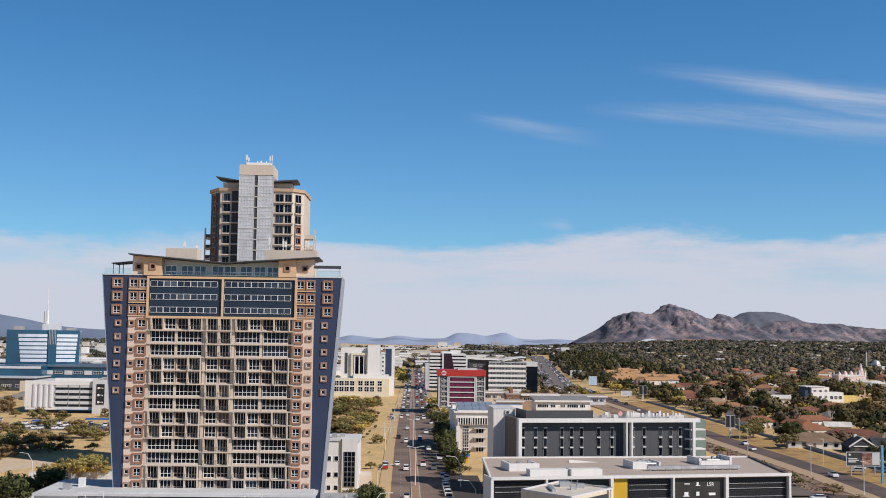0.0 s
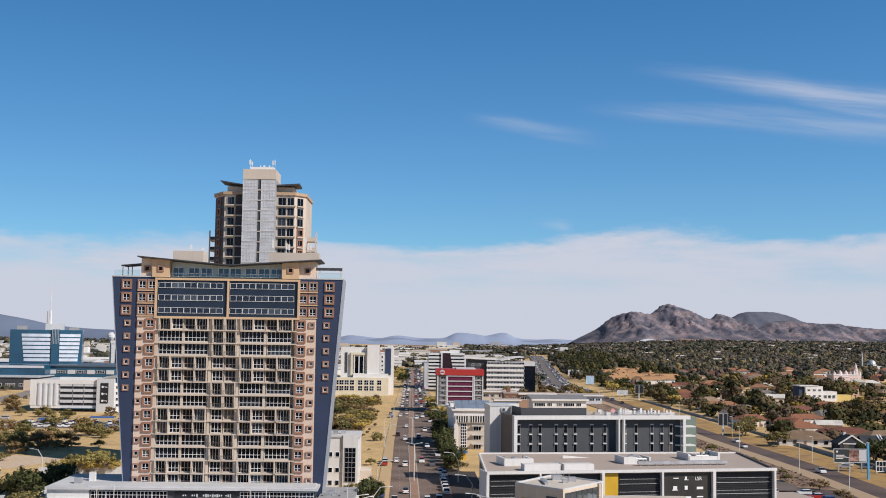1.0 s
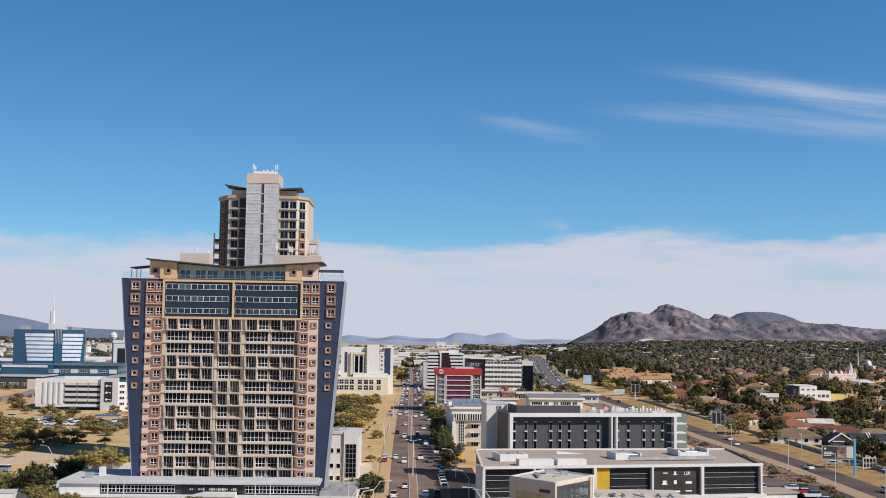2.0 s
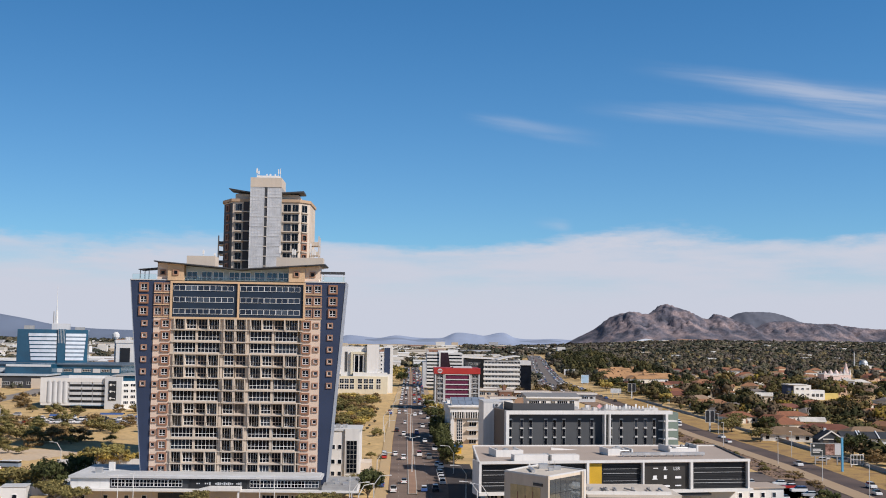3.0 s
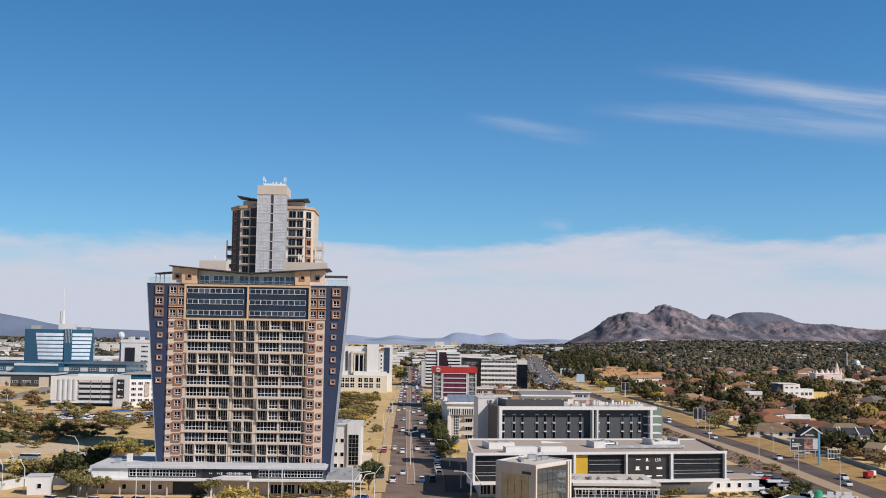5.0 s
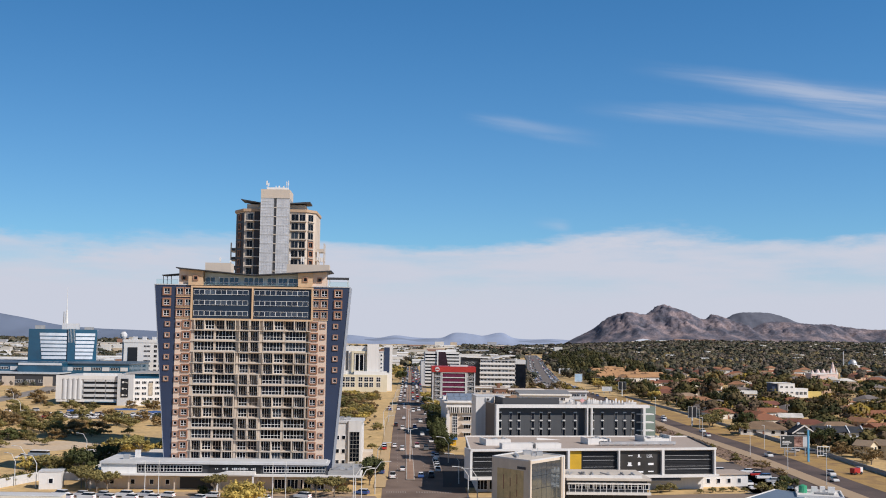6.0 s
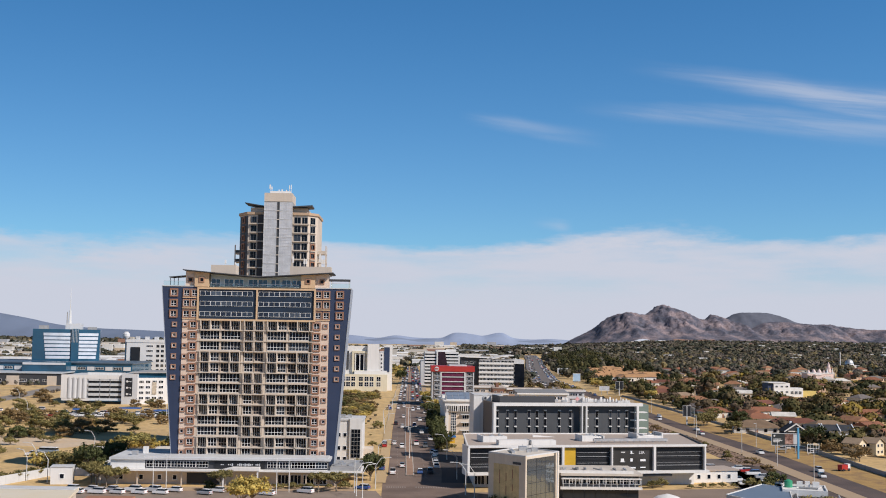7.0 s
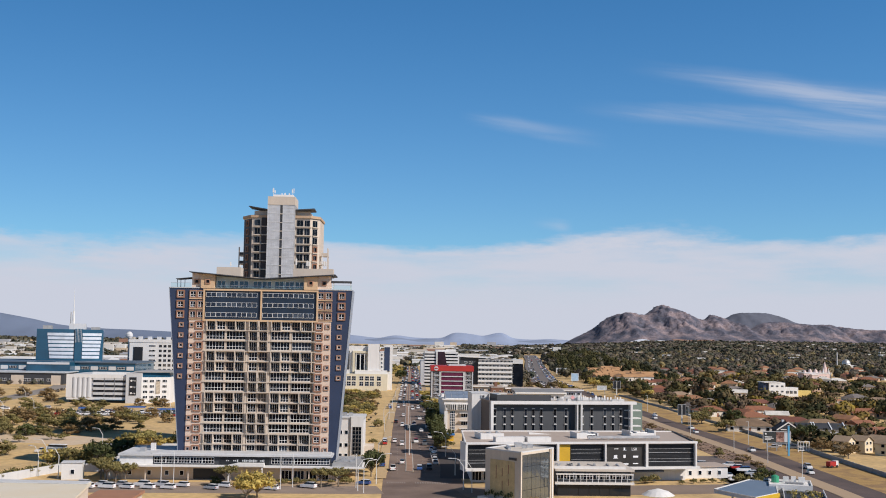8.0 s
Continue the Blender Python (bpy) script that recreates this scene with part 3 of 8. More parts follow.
window_kind("shop", 3.0, 2.6, 3, 1, t=0.12)
window_kind("civic", 3.1, 3.3, 2, 2, t=0.12)
window_kind("wide", 5.6, 1.7, 5, 1, t=0.12)
SURROUND = {"small": Build().ring(-0.72, 0.72, -0.26, 0.2, -0.72, 0.72, 0.27).mesh("surround", SALMON),
            "square": Build().ring(-1.16, 1.16, -0.32, 0.2, -1.15, 1.15, 0.36).mesh("surround", BROWN),
            "ochre": Build().ring(-1.04, 1.04, -0.34, 0.2, -1.15, 1.15, 0.26).mesh("surround", SALMON)}


def framed(key, parent, x, z, y=0.0, surround=None):
    s = part("surround", SURROUND[surround or key], parent=parent, at=(x, y, z))
    part("window", WIN["small" if key == "small" else "square"][0], parent=s, at=(0, -0.11, 0))
    part("pane", WIN["small" if key == "small" else "square"][1], parent=s, at=(0, -0.09, 0))


SUNLIT_SIDE = mat("sunlit_side_tone", (0.30, 0.33, 0.38), 0.6, 0.08, 0.3)
ROW = [44.1 - 3.0 * k for k in range(13)]


def apartment_tower():
    t = thing("apartment_tower", "tall apartment tower in salmon and cream with slate-blue tapering ends", "tower")
    part("wall", Build().box(-16.4, 16.5, 1.7, 15, 0, 54.6), CREAM, t, "cream inner wall behind the balconies")
    for s, x0, x1, a, b_ in ((-1, -20.8, -16.4, -22.1, -26.8), (1, 16.5, 20.8, 22.6, 26.9)):
        part("pier", Build().box(x0, x1, 0, 15, 0, 45.6), PINK, t, "salmon rendered pier")
        o, i = (x0, x1) if s < 0 else (x1, x0)
        shape = [(a, 0), (o, 0), (o, 45.6), (i, 45.6), (i, 54.9), (b_, 54.9)]
        part("end_wall", Build().slab(shape if s < 0 else shape[::-1], 0.12, 15), NAVY, t, "slate-blue end wall, wider towards the top")
        # added pale strip: sunlight on the blue side face, given as colour
        fin = [(a, 0), (a + s * 0.15, 0), (b_ + s * 0.15, 55.1), (b_, 55.1)]
        part("sunlit_side_strip", Build().slab(fin[::-1] if s < 0 else fin, 0.0, 13), SUNLIT_SIDE, t, "added pale strip for the sunlit side face")
        part("coping", Build().box(min(b_, i) + 0.01, max(b_, i) - 0.01, -0.05, 15, 54.9, 55.1), PALE, t)
    # ends: one column of openings on blue, two on the pier
    for xs, xc, xb, xo in ((-20.0, -17.7, -23.0, (-23.4, -19.8, -17.55)), (19.8, 17.3, 23.25, (23.8, 19.95, 17.65))):
        for k, z in enumerate(ROW):
            framed("small", t, xs, z)
            framed("square", t, xc, z)
            if k < 6:
                framed("small", t, xb, z, 0.12)
        for k in range(3):
            z = 47.15 + 3.0 * k
            framed("square", t, xo[0], z, 0.12)
            framed("square", t, xo[1], z, 0.12, "ochre")
            framed("square", t, xo[2], z, 0.12, "ochre")
            x0, x1 = min(xo[1:]) - 1.1, max(xo[1:]) + 1.1
            part("band", Build().box(x0, x1, -0.2, 0.12, z - 1.5, z - 1.24), ORANGE, t)
    # the middle: floors, bays, balconies
    blocks = ((-15.75, -12.85, -10.0, -7.15, -4.1), (3.15, 6.2, 9.0, 11.9, 15.55))
    centre = (-3.3, -0.4, 2.45)
    slab_mesh = Build().box(-16.35, 16.45, -0.3, 1.7, -0.13, 0.13).mesh("floor_slab", CREAM)
    upstand = Build().box(-2.85, 2.85, 0.1, 0.45, -0.37, -0.08).mesh("sill_wall", CREAM)
    bars = [x for i in range(9) for x in (-1.3 + i * 0.3215, -1.27 + i * 0.3215)]
    rail = Build().lattice(bars, (0.05, 0.1, 0.98, 1.06), -0.62, -0.58).mesh("balustrade", mat("dark_bronze_rail", (0.11, 0.095, 0.085), 0.6, 0.1, 0.5))
    shelf = Build().box(-1.5, 1.5, -0.66, -0.302, -0.14, 0.14).mesh("balcony_floor", CREAM)
    cheek = Build().box(-0.14, 0.14, -0.5, 1.69, -1.37, 1.37).mesh("fin", CREAM)
    infill = Build().ring(-1.36, 1.36, 0.35, 0.6, -1.37, 1.37, 0.18).mesh("bay_wall", CREAM)
    stub = Build().box(-0.3, 0.3, 0.0, 1.69, -1.37, 1.37).mesh("pier", CREAM)

    def balcony(x0, x1, z):
        c = (x0 + x1) / 2
        window("door", t, c, 0.9, z - 0.07)
        bf = part("balcony_floor", shelf, parent=t, at=(c, 0, z - 1.5))
        part("balustrade", rail, parent=bf, at=(0, 0, 0.1))
        for x in (x0, x1):
            part("fin", cheek, parent=t, at=(x, 0, z))

    for k, z in enumerate(ROW):
        part("floor_slab", slab_mesh, parent=t, at=(0, 0, z - 1.5))
        for x in (-16.1, -3.7, 2.8, 16.15):
            part("pier", stub, parent=t, at=(x, 0, z))
        long_row = k in (1, 2, 5, 6, 9, 10)
        for e in blocks:
            if long_row:
                for a, b_ in ((e[0], e[2]), (e[2], e[4])):
                    c = (a + b_) / 2
                    window("long", t, c, 0.55, z + 0.13)
                    part("sill_wall", upstand, parent=t, at=(c, 0, z - 1.0))
                part("pier", stub, parent=t, at=(e[2], 0.15, z))
            else:
                balcony(e[0] + 0.2, e[1], z)
                balcony(e[3], e[4] - 0.2, z)
                for a, b_, kind in ((e[1], e[2], "bay"), (e[2], e[3], "bay_shaded")):
                    c = (a + b_) / 2
                    part("bay_wall", infill, parent=t, at=(c, 0 if kind == "bay" else 0.35, z))
                    window(kind, t, c, 0.5 if kind == "bay" else 1.0, z)
        for a, b_ in zip(centre, centre[1:]):
            if long_row or k == 0:
                balcony(a + 0.15, b_ - 0.15, z)
            else:
                kind = "bay" if a < -1 else "bay_shaded"
                part("bay_wall", infill, parent=t, at=((a + b_) / 2, 0 if kind == "bay" else 0.35, z))
                window(kind, t, (a + b_) / 2, 0.5 if kind == "bay" else 1.0, z)
    part("floor_slab", slab_mesh, parent=t, at=(0, 0, 45.45))
    # the glazed panel under the roof
    part("panel_wall", Build().box(-16.2, 16.3, 0.0, 1.69, 45.6, 54.5), mat("dark_teal_spandrel", (0.018, 0.032, 0.056), 0.45, 0.2, 0.3, spec=0.3), t, "slate-blue spandrel panel with ribbon windows")
    frame_ = Build().ring(-16.8, 16.9, -0.45, -0.004, 45.3, 54.75, 0.5)
    part("panel_frame", frame_, ORANGE, t, "ochre rendered frame")
    part("mullion", Build().box(-0.05, 0.4, -0.44, -0.004, 45.8, 54.25), ORANGE, t)
    for z in (47.2, 50.15, 53.05):
        for i in range(5):
            window("ribbon", t, -14.55 + i * 3.0, -0.08, z)
            window("ribbon", t, 2.05 + i * 3.0, -0.08, z)
    # roof storey: recessed glass, ochre piers, roof falling to the middle
    part("roof_deck", Build().box(-26.7, 26.8, 0.3, 15, 55.1, 55.16), GREY, t)
    part("penthouse_wall", Build().slab([(-13.5, 55.16), (12.5, 55.16), (12.5, 58.5), (0.4, 57.65), (-13.5, 58.7)], 1.8, 14), mat("pale_green_plaster", (0.40, 0.45, 0.44), 0.6, 0.15, 0.3), t, "pale green penthouse wall")
    for x in (-11.9, -8.2, -5.3, -1.3, 1.5, 5.1, 8.2, 11.1):
        window("penthouse", t, x, 1.72, 56.2)
    for x0, x1, zt, y0 in ((-17.6, -13.6, 59.05, -0.3), (-20.4, -17.6, 59.3, 0.9), (12.6, 16.6, 58.8, -0.3), (16.6, 20.4, 59.1, 0.9)):
        part("roof_pier", Build().box(x0, x1, y0, 6, 54.9, zt), ORANGE if y0 < 0 else PINK, t)
        s = part("surround", SURROUND["small"], parent=t, at=((x0 + x1) / 2, y0, 56.9))
        part("pane", WIN["small"][1], parent=s, at=(0, -0.08, 0))
    roof = [(-20.9, 59.5), (0.4, 57.75), (21.8, 59.3), (21.8, 59.55), (0.4, 58.0), (-20.9, 59.75)]
    part("roof", Build().slab(roof, -1.6, 12), DARK, t, "dark roof falling to a valley in the middle")
    part("soffit", Build().slab([(-20.7, 59.43), (0.4, 57.68), (21.6, 59.22), (21.6, 59.28), (0.4, 57.74), (-20.7, 59.49)], -1.5, 11.9), DARK, t)
    part("plant_room", Build().box(-14.2, -7.0, 6, 12, 58.5, 61.6), CREAM, t)
    part("plant_room", Build().box(8.6, 20.6, 7, 12.5, 59, 61.6), CREAM, t)
    glassy = mat("balustrade_glass", (0.80, 0.93, 0.93), 0.03, 0.02, 0.5)
    glassy.node_tree.nodes["Principled BSDF"].inputs["Transmission Weight"].default_value = 1.0
    part("glass_rail", Build().box(-26.5, -20.6, 0.4, 0.46, 55.16, 56.4), glassy, t)
    part("glass_rail", Build().box(21, 26.7, 0.4, 0.46, 55.16, 56.4), glassy, t)
    part("glass_rail", Build().box(-13.4, 12.4, 0.0, 0.06, 54.75, 55.8), glassy, t)
    for x0, x1 in ((-13.4, 12.4), (-26.5, -20.6), (21, 26.7)):
        part("top_rail", Build().box(x0, x1, 0.02 if x0 == -13.4 else 0.42, 0.08 if x0 == -13.4 else 0.48, 55.81 if x0 == -13.4 else 56.41, 55.87 if x0 == -13.4 else 56.47), METAL, t)
    for ob in t.children:
        if ob.name.startswith("glass_rail"):
            ob.visible_shadow = False
    part("terrace_canopy", Build().slab([(-25.2, 57.5), (-20.5, 57.9), (-20.5, 58.15), (-25.2, 57.7)], 1, 7), DARK, t)
    for x, y in ((-24.8, 1.3), (-22.6, 1.3), (-24.8, 6.5)):
        part("canopy_post", Build().box(x - 0.08, x + 0.08, y, y + 0.16, 55.16, 57.6), DARK, t)
    part("pergola_beam", Build().box(20.4, 26.6, 1.5, 2.2, 57.1, 57.75), DARK, t)
    for x in (21.2, 26.3):
        part("pergola_post", Build().box(x - 0.18, x + 0.18, 1.6, 2.1, 55.16, 57.1), PALE, t)
    for x, z, h in ((9.3, 61.6, 3.4), (12.6, 61.6, 2.6), (13.2, 61.6, 2.4), (17.2, 61.6, 4.2), (17.8, 61.6, 2.6), (18.4, 61.6, 2.4), (-10.5, 61.6, 1.8), (-7.6, 61.6, 1.0)):
        part("antenna", Build().bar((x, 9, z - 0.1), (x, 9, z + h), 0.06).box(x - 0.22, x + 0.22, 8.8, 9.2, z + h * 0.35, z + h * 0.9), WHITE, t)
    return t


def tower_podium():
    t = thing("podium", "low white podium with glazed upper floor and flat roof", "building")
    part("lower_wall", Build().box(-42, 24, -6, 14, 0, 4.0), CREAM, t)
    part("canopy", Build().box(-43, 31.5, -10, 15, 4.0, 4.45), WHITE, t, "long flat white canopy")
    part("upper_wall", Build().box(-28.2, 21.8, -7.6, 13.9, 4.45, 6.9), DARK, t)
    part("end_wall", Build().box(-37.5, -28.2, -7.9, 13.9, 4.45, 6.9), WHITE, t)
    part("roof", Build().box(-37.8, 22.6, -8.6, 15, 6.9, 7.45), PALE, t, "pale grey sheet roof with deep white fascia")
    part("roof_step", Build().box(-28.5, 22.0, -8.0, -0.8, 7.45, 7.75), PALE, t)
    for i in range(5):
        window("podium", t, -26.2 + i * 3.4, -7.75, 5.7)
    for i in range(5):
        window("podium", t, 6.9 + i * 3.3, -7.75, 5.7)
    sign = part("sign_panel", Build().box(-9.2, 4.6, -7.85, -7.62, 4.6, 6.75), BLACK, t, "black sign panel with pale unreadable lettering")
    b = Build()
    rnd = random.Random(4)
    for i in range(22):
        x = -7.5 + i * 0.5
        if rnd.random() < 0.8:
            h = rnd.uniform(0.25, 0.8)
            b.box(x, x + rnd.uniform(0.2, 0.42), -7.9, -7.85, 5.7 - h / 2, 5.7 + h / 2)
    part("lettering", b, PALE, sign)
    for x in (-35, -29.5, -24.5, -20.3):
        window("hole", t, x, -6.05, 1.9)
    # black sheet on the wall stands in for a recess in shade
    part("black_recess_sheet", Build().box(-17, -8, -6.1, -6.004, 0.2, 3.2), BLACK, t)
    for x in (9.5, 13, 16.5, 20):
        window("shop", t, x, -6.06, 1.6)
    for x in (-40, -30, -18, -6, 4, 8, 16, 24, 30):
        part("column", Build().box(x - 0.16, x + 0.16, -8.6, -8.3, 0, 4.0), CREAM, t)
    part("entrance_porch", Build().slab([(-7.5, 4.45), (3.5, 4.45), (3.5, 5.3), (-4.0, 5.3)], -11.5, -8.7), WHITE, t, "white entrance porch with sloping end")
    part("porch_post", Build().box(-6.5, -6.1, -11.2, -10.8, 0, 4.45), WHITE, t)
    part("porch_post", Build().box(2.8, 3.2, -11.2, -10.8, 0, 4.45), WHITE, t)
    for x, y, w in ((-33, -3, 1.6), (23.5, -4, 1.8), (25.5, -3, 1.2), (27.5, -4, 1.4), (24.5, 2, 1.5), (28.5, 3, 1.6)):
        z = 7.45 if x < 20 else 4.45
        part("air_handler", Build().box(x, x + w, y, y + 1.4, z, z + 1.3), METAL, t)
    part("side_deck", Build().box(22.6, 31, -9, 12, 4.45, 5.2), GREY, t)
    part("service_tank", Build().box(-31, -29.7, 2, 3.4, 7.45, 9.4), WHITE, t)
    return t


def back_tower():
    t = thing("rear_tower", "taller cream apartment tower with a pale latticed lift core", "tower")
    plan = [(-16.4, 78), (-12.7, 71.5), (-7.1, 71.0), (3.0, 71.0), (8.3, 71.2), (11.4, 74.6), (11.8, 92), (-16.4, 92)]
    part("wall", Build().prism(plan, 0, 83.6), CREAM, t)
    part("cornice", Build().prism([(x * 1.03 - 0.0, 71 + (y - 71) * 1.03 - 0.5) for x, y in plan], 83.6, 84.5), mat("ochre_brown_cornice", (0.44, 0.31, 0.205), 0.8, 0.1, 0.2), t, "ochre-brown cornice")
    part("penthouse", Build().box(-12.0, 8.0, 72, 88, 84.5, 86.15), CREAM, t)
    part("roof", Build().slab([(-13.8, 87.4), (-7.0, 86.2), (-7.0, 86.6), (-13.8, 87.65)], 69.6, 79), DARK, t, "dark tilted roof plane")
    part("roof", Build().slab([(2.95, 86.2), (9.8, 86.6), (9.8, 87.1), (2.95, 86.6)], 69.6, 79), DARK, t, "dark tilted roof plane")
    part("core", Build().box(-6.9, 2.9, 68.6, 80, 0, 88.0), GREY, t, "lift core behind lattice screens")
    part("core_top", Build().box(-6.9, 2.9, 68.3, 80.5, 88.0, 91.0), CREAM, t, "plain cream lift room")
    part("parapet", Build().box(-5.0, 2.0, 69.5, 79, 91.0, 91.8), WHITE, t)
    lattice = mat("pale_lattice_screen", (0.56, 0.57, 0.58), 0.5, 0.08, 0.6, fine=2.0)
    pale_glass = mat("milky_core_glass", (0.50, 0.51, 0.53), 0.35, 0.22, 0.35)
    for x0, x1 in ((-6.9, -2.4), (-1.5, 2.9)):
        for k in range(13):
            z1 = 87.8 - k * 3.1
            xs = [x0, x0 + 0.14] + [x0 + (x1 - x0) * i / 5 + d for i in range(1, 5) for d in (-0.03, 0.03)] + [x1 - 0.14, x1]
            zs = [z1 - 3.0, z1 - 2.8] + [z1 - j + d for j in (2, 1) for d in (-0.03, 0.03)] + [z1 - 0.2, z1]
            sc = part("screen", Build().lattice(xs, zs, 68.27, 68.34), lattice, t)
            part("pane", Build().box(x0 + 0.1, x1 - 0.1, 68.33, 68.5, z1 - 2.9, z1 - 0.1), pale_glass, sc)
    part("dark_panel", Build().box(-9.2, -6.9, 70.6, 70.99, 50, 83.5), mat("dark_brown_cladding", (0.035, 0.028, 0.028), 0.6, 0.15, 0.3), t)
    d = math.hypot(3.7, 6.5)
    # dark sheet laid over the left facet to paint its shade
    part("dark_panel", Build().box(0.25, d - 0.1, -0.06, -0.004, 40, 83.2), mat("shaded_facet_tone", (0.03, 0.027, 0.03), 0.6, 0.15, 0.3), t, at=(-16.4, 78, 0), turn=math.degrees(math.atan2(-6.5, 3.7)))
    part("core_slot", Build().box(-2.38, -1.52, 68.5, 68.596, 48, 87.8), DARK, t)
    for k in range(12):
        part("slot_ledge", Build().box(-2.38, -1.52, 68.2, 68.5, 84.6 - k * 3.1, 84.9 - k * 3.1), CREAM, t)
    for k in range(9):
        z = 81.7 - k * 3.1
        for x, y, key in ((-10.6, 71.22, "dark"), (4.6, 70.95, "dark"), (7.0, 71.1, "dark")):
            window(key, t, x, y, z)
        part("ledge", Build().box(-12.0, -7.2, 70.3, 71.2, z - 1.5, z - 1.15), CREAM, t)
        part("ledge", Build().box(3.2, 8.7, 70.3, 71.2, z - 1.5, z - 1.15), CREAM, t)
        a = math.degrees(math.atan2(3.4, 3.1))
        window("dark", t, 9.85, 72.8, z, a)
        part("ledge", Build().box(-1.4, 1.4, -0.6, 0.3, -0.15, 0.15), CREAM, t, at=(9.85, 72.9, z - 1.35), turn=a)
        if k >= 3:
            s = part("surround", SURROUND["square"], parent=t, at=(9.85, 72.78, z), turn=a)
        b_ = math.degrees(math.atan2(-6.5, 3.7))
        s = part("surround", SURROUND["square"], parent=t, at=(-14.6, 74.75, z), turn=b_)
        part("pane", WIN["square"][1], parent=s, at=(0, 0.0, 0))
    for k in range(5):
        z = 70.4 - k * 3.1
        sb = part("side_balcony", Build().box(11.4, 14.6, 76, 81, z - 0.15, z + 0.15), CREAM, t)
        part("post", Build().box(14.25, 14.6, 76, 76.35, z + 0.15, z + 2.95), CREAM, sb)
        part("post", Build().box(14.4, 14.6, 80.8, 81, z + 0.15, z + 2.95), CREAM, sb)
        part("parapet", Build().box(11.8, 14.24, 76, 76.08, z + 0.15, z + 1.1), CREAM, sb)
        sb = part("side_balcony", Build().box(-18.3, -16.4, 79, 85, z - 0.15, z + 0.15), CREAM, t)
        part("post", Build().box(-18.3, -17.9, 79, 79.3, z + 0.15, z + 2.95), CREAM, sb)
        part("parapet", Build().box(-17.88, -16.5, 79, 79.08, z + 0.15, z + 1.1), DARK, sb)
    for x, y, h, w in ((-5.4, 72, 2.8, 0.5), (-4.8, 72, 2.0, 0.35), (-2.5, 74, 1.2, 0.3), (-1.4, 74, 1.3, 0.5), (0.2, 74, 1.2, 0.5), (1.4, 72, 2.6, 0.3), (1.9, 73, 2.9, 0.25)):
        part("antenna", Build().bar((x, y, 91.5), (x, y, 91.8 + h), 0.07).box(x - w / 2, x + w / 2, y - 0.2, y + 0.2, 91.8 + h * 0.4, 91.8 + h * 0.9), WHITE, t)
    return t


apartment_tower()
tower_podium()
back_tower()


# ---- offices with the white-framed black boxes ----
def office_block():
    t = thing("office_block", "low office building with white-framed black louvre fronts and flat roof", "building", (60.4, -11.3, 0), 9.9)
    plan = [(0, 1.4), (70.4, 1.4), (78.9, 35.8), (8, 39.9)]
    part("wall", Build().prism([(0.4, 1.4), (70, 1.4), (78.5, 35.4), (8.2, 39.5)], 4.6, 11.1), DARK, t)
    part("roof", Build().prism([(0.3, 0.3), (70.1, 0.3), (78.6, 35.5), (8.1, 39.6)], 11.1, 11.6), ROOF, t, "pale pinkish-grey roof membrane")
    for a, b_ in zip(plan, plan[1:] + plan[:1]):
        d = Vector((b_[0] - a[0], b_[1] - a[1]))
        n = math.degrees(math.atan2(d.y, d.x))
        if a != plan[0]:
            part("parapet", Build().box(0.01, d.length - 0.01, 0, 0.4, -0.4, 0.35), DARK if a == plan[1] else WHITE, t, at=(a[0], a[1], 11.6), turn=n)
    # front frame
    part("frame_beam", Build().box(-0.2, 70.6, -0.6, 0.29, 11.35, 11.95), WHITE, t, "white edge beam")
    part("frame_beam", Build().box(-0.2, 71.2, -1.0, 1.4, 3.9, 4.6), WHITE, t, "white edge beam")
    for u, w in ((0, 0.55), (12.2, 0.5), (27.0, 0.8), (41.6, 0.55), (54.3, 0.9), (69.9, 0.6)):
        part("frame_post", Build().box(u, u + w * 0.8, -0.6, 1.39, 4.6, 11.35), WHITE, t)
    part("frame_post", Build().box(-0.2, -0.004, -0.6, 6, 3.7, 11.9), WHITE, t)
    part("yellow_panel", Build().box(27.82, 31.2, 0.3, 1.39, 4.62, 11.18), YELLOW, t, "yellow cladding panel")
    for u0, u1 in ((0.6, 12.15), (12.75, 26.95), (31.25, 41.55), (55.25, 69.85)):
        b = Build()
        for k in range(16):
            z = 4.75 + k * 0.4
            b.slab([(u0, z), (u1, z), (u1, z + 0.32), (u0, z + 0.32)], 0.55 + 0.1 * (k % 2), 0.75 + 0.1 * (k % 2))
        part("louvre_screen", b, BLACK, t, "black horizontal louvres")
        for k, w in ((6.0, 0.09), (6.8, 0.05), (8.6, 0.07), (9.7, 0.05)):
            part("louvre_rail", Build().box(u0 + 0.4, u1 - 0.4, 0.45, 0.54, k, k + w), PALE, t)
    p = part("sign_panel", Build().box(42.2, 54.25, 0.4, 0.9, 4.62, 11.18), mat("grey_tinted_glass", (0.05, 0.048, 0.046), 0.2, 0.15, 0.3), t, "tinted glass panel with tenants' signs")
    marks = ((44.6, 9.8, 1.6, 0.25), (47.6, 9.8, 0.6, 0.9), (47.3, 9.4, 1.4, 0.15), (44.6, 7.6, 1.2, 1.0), (44.3, 7.1, 1.8, 0.22), (47.5, 7.6, 0.9, 1.1),
             (50.4, 7.5, 2.0, 0.7), (47.2, 5.4, 2.2, 0.5), (50.4, 5.5, 2.0, 0.35))
    for u, z, w, h in [(u + 0.1 * w, z, w * 0.8, h * 0.8) for u, z, w, h in marks]:
        part("sign_plate", Build().box(u, u + w, 0.34, 0.4, z - h / 2, z + h / 2), FRAME, p)
    text = bpy.data.curves.new("lettering", 'FONT')
    text.body, text.size, text.extrude = "LSR", 1.15, 0.03
    text.materials.append(FRAME)
    tx = new("lettering", text)
    tx.parent = p
    tx.matrix_basis = pose(50.1, 0.33, 9.3, 90, 0, 0)
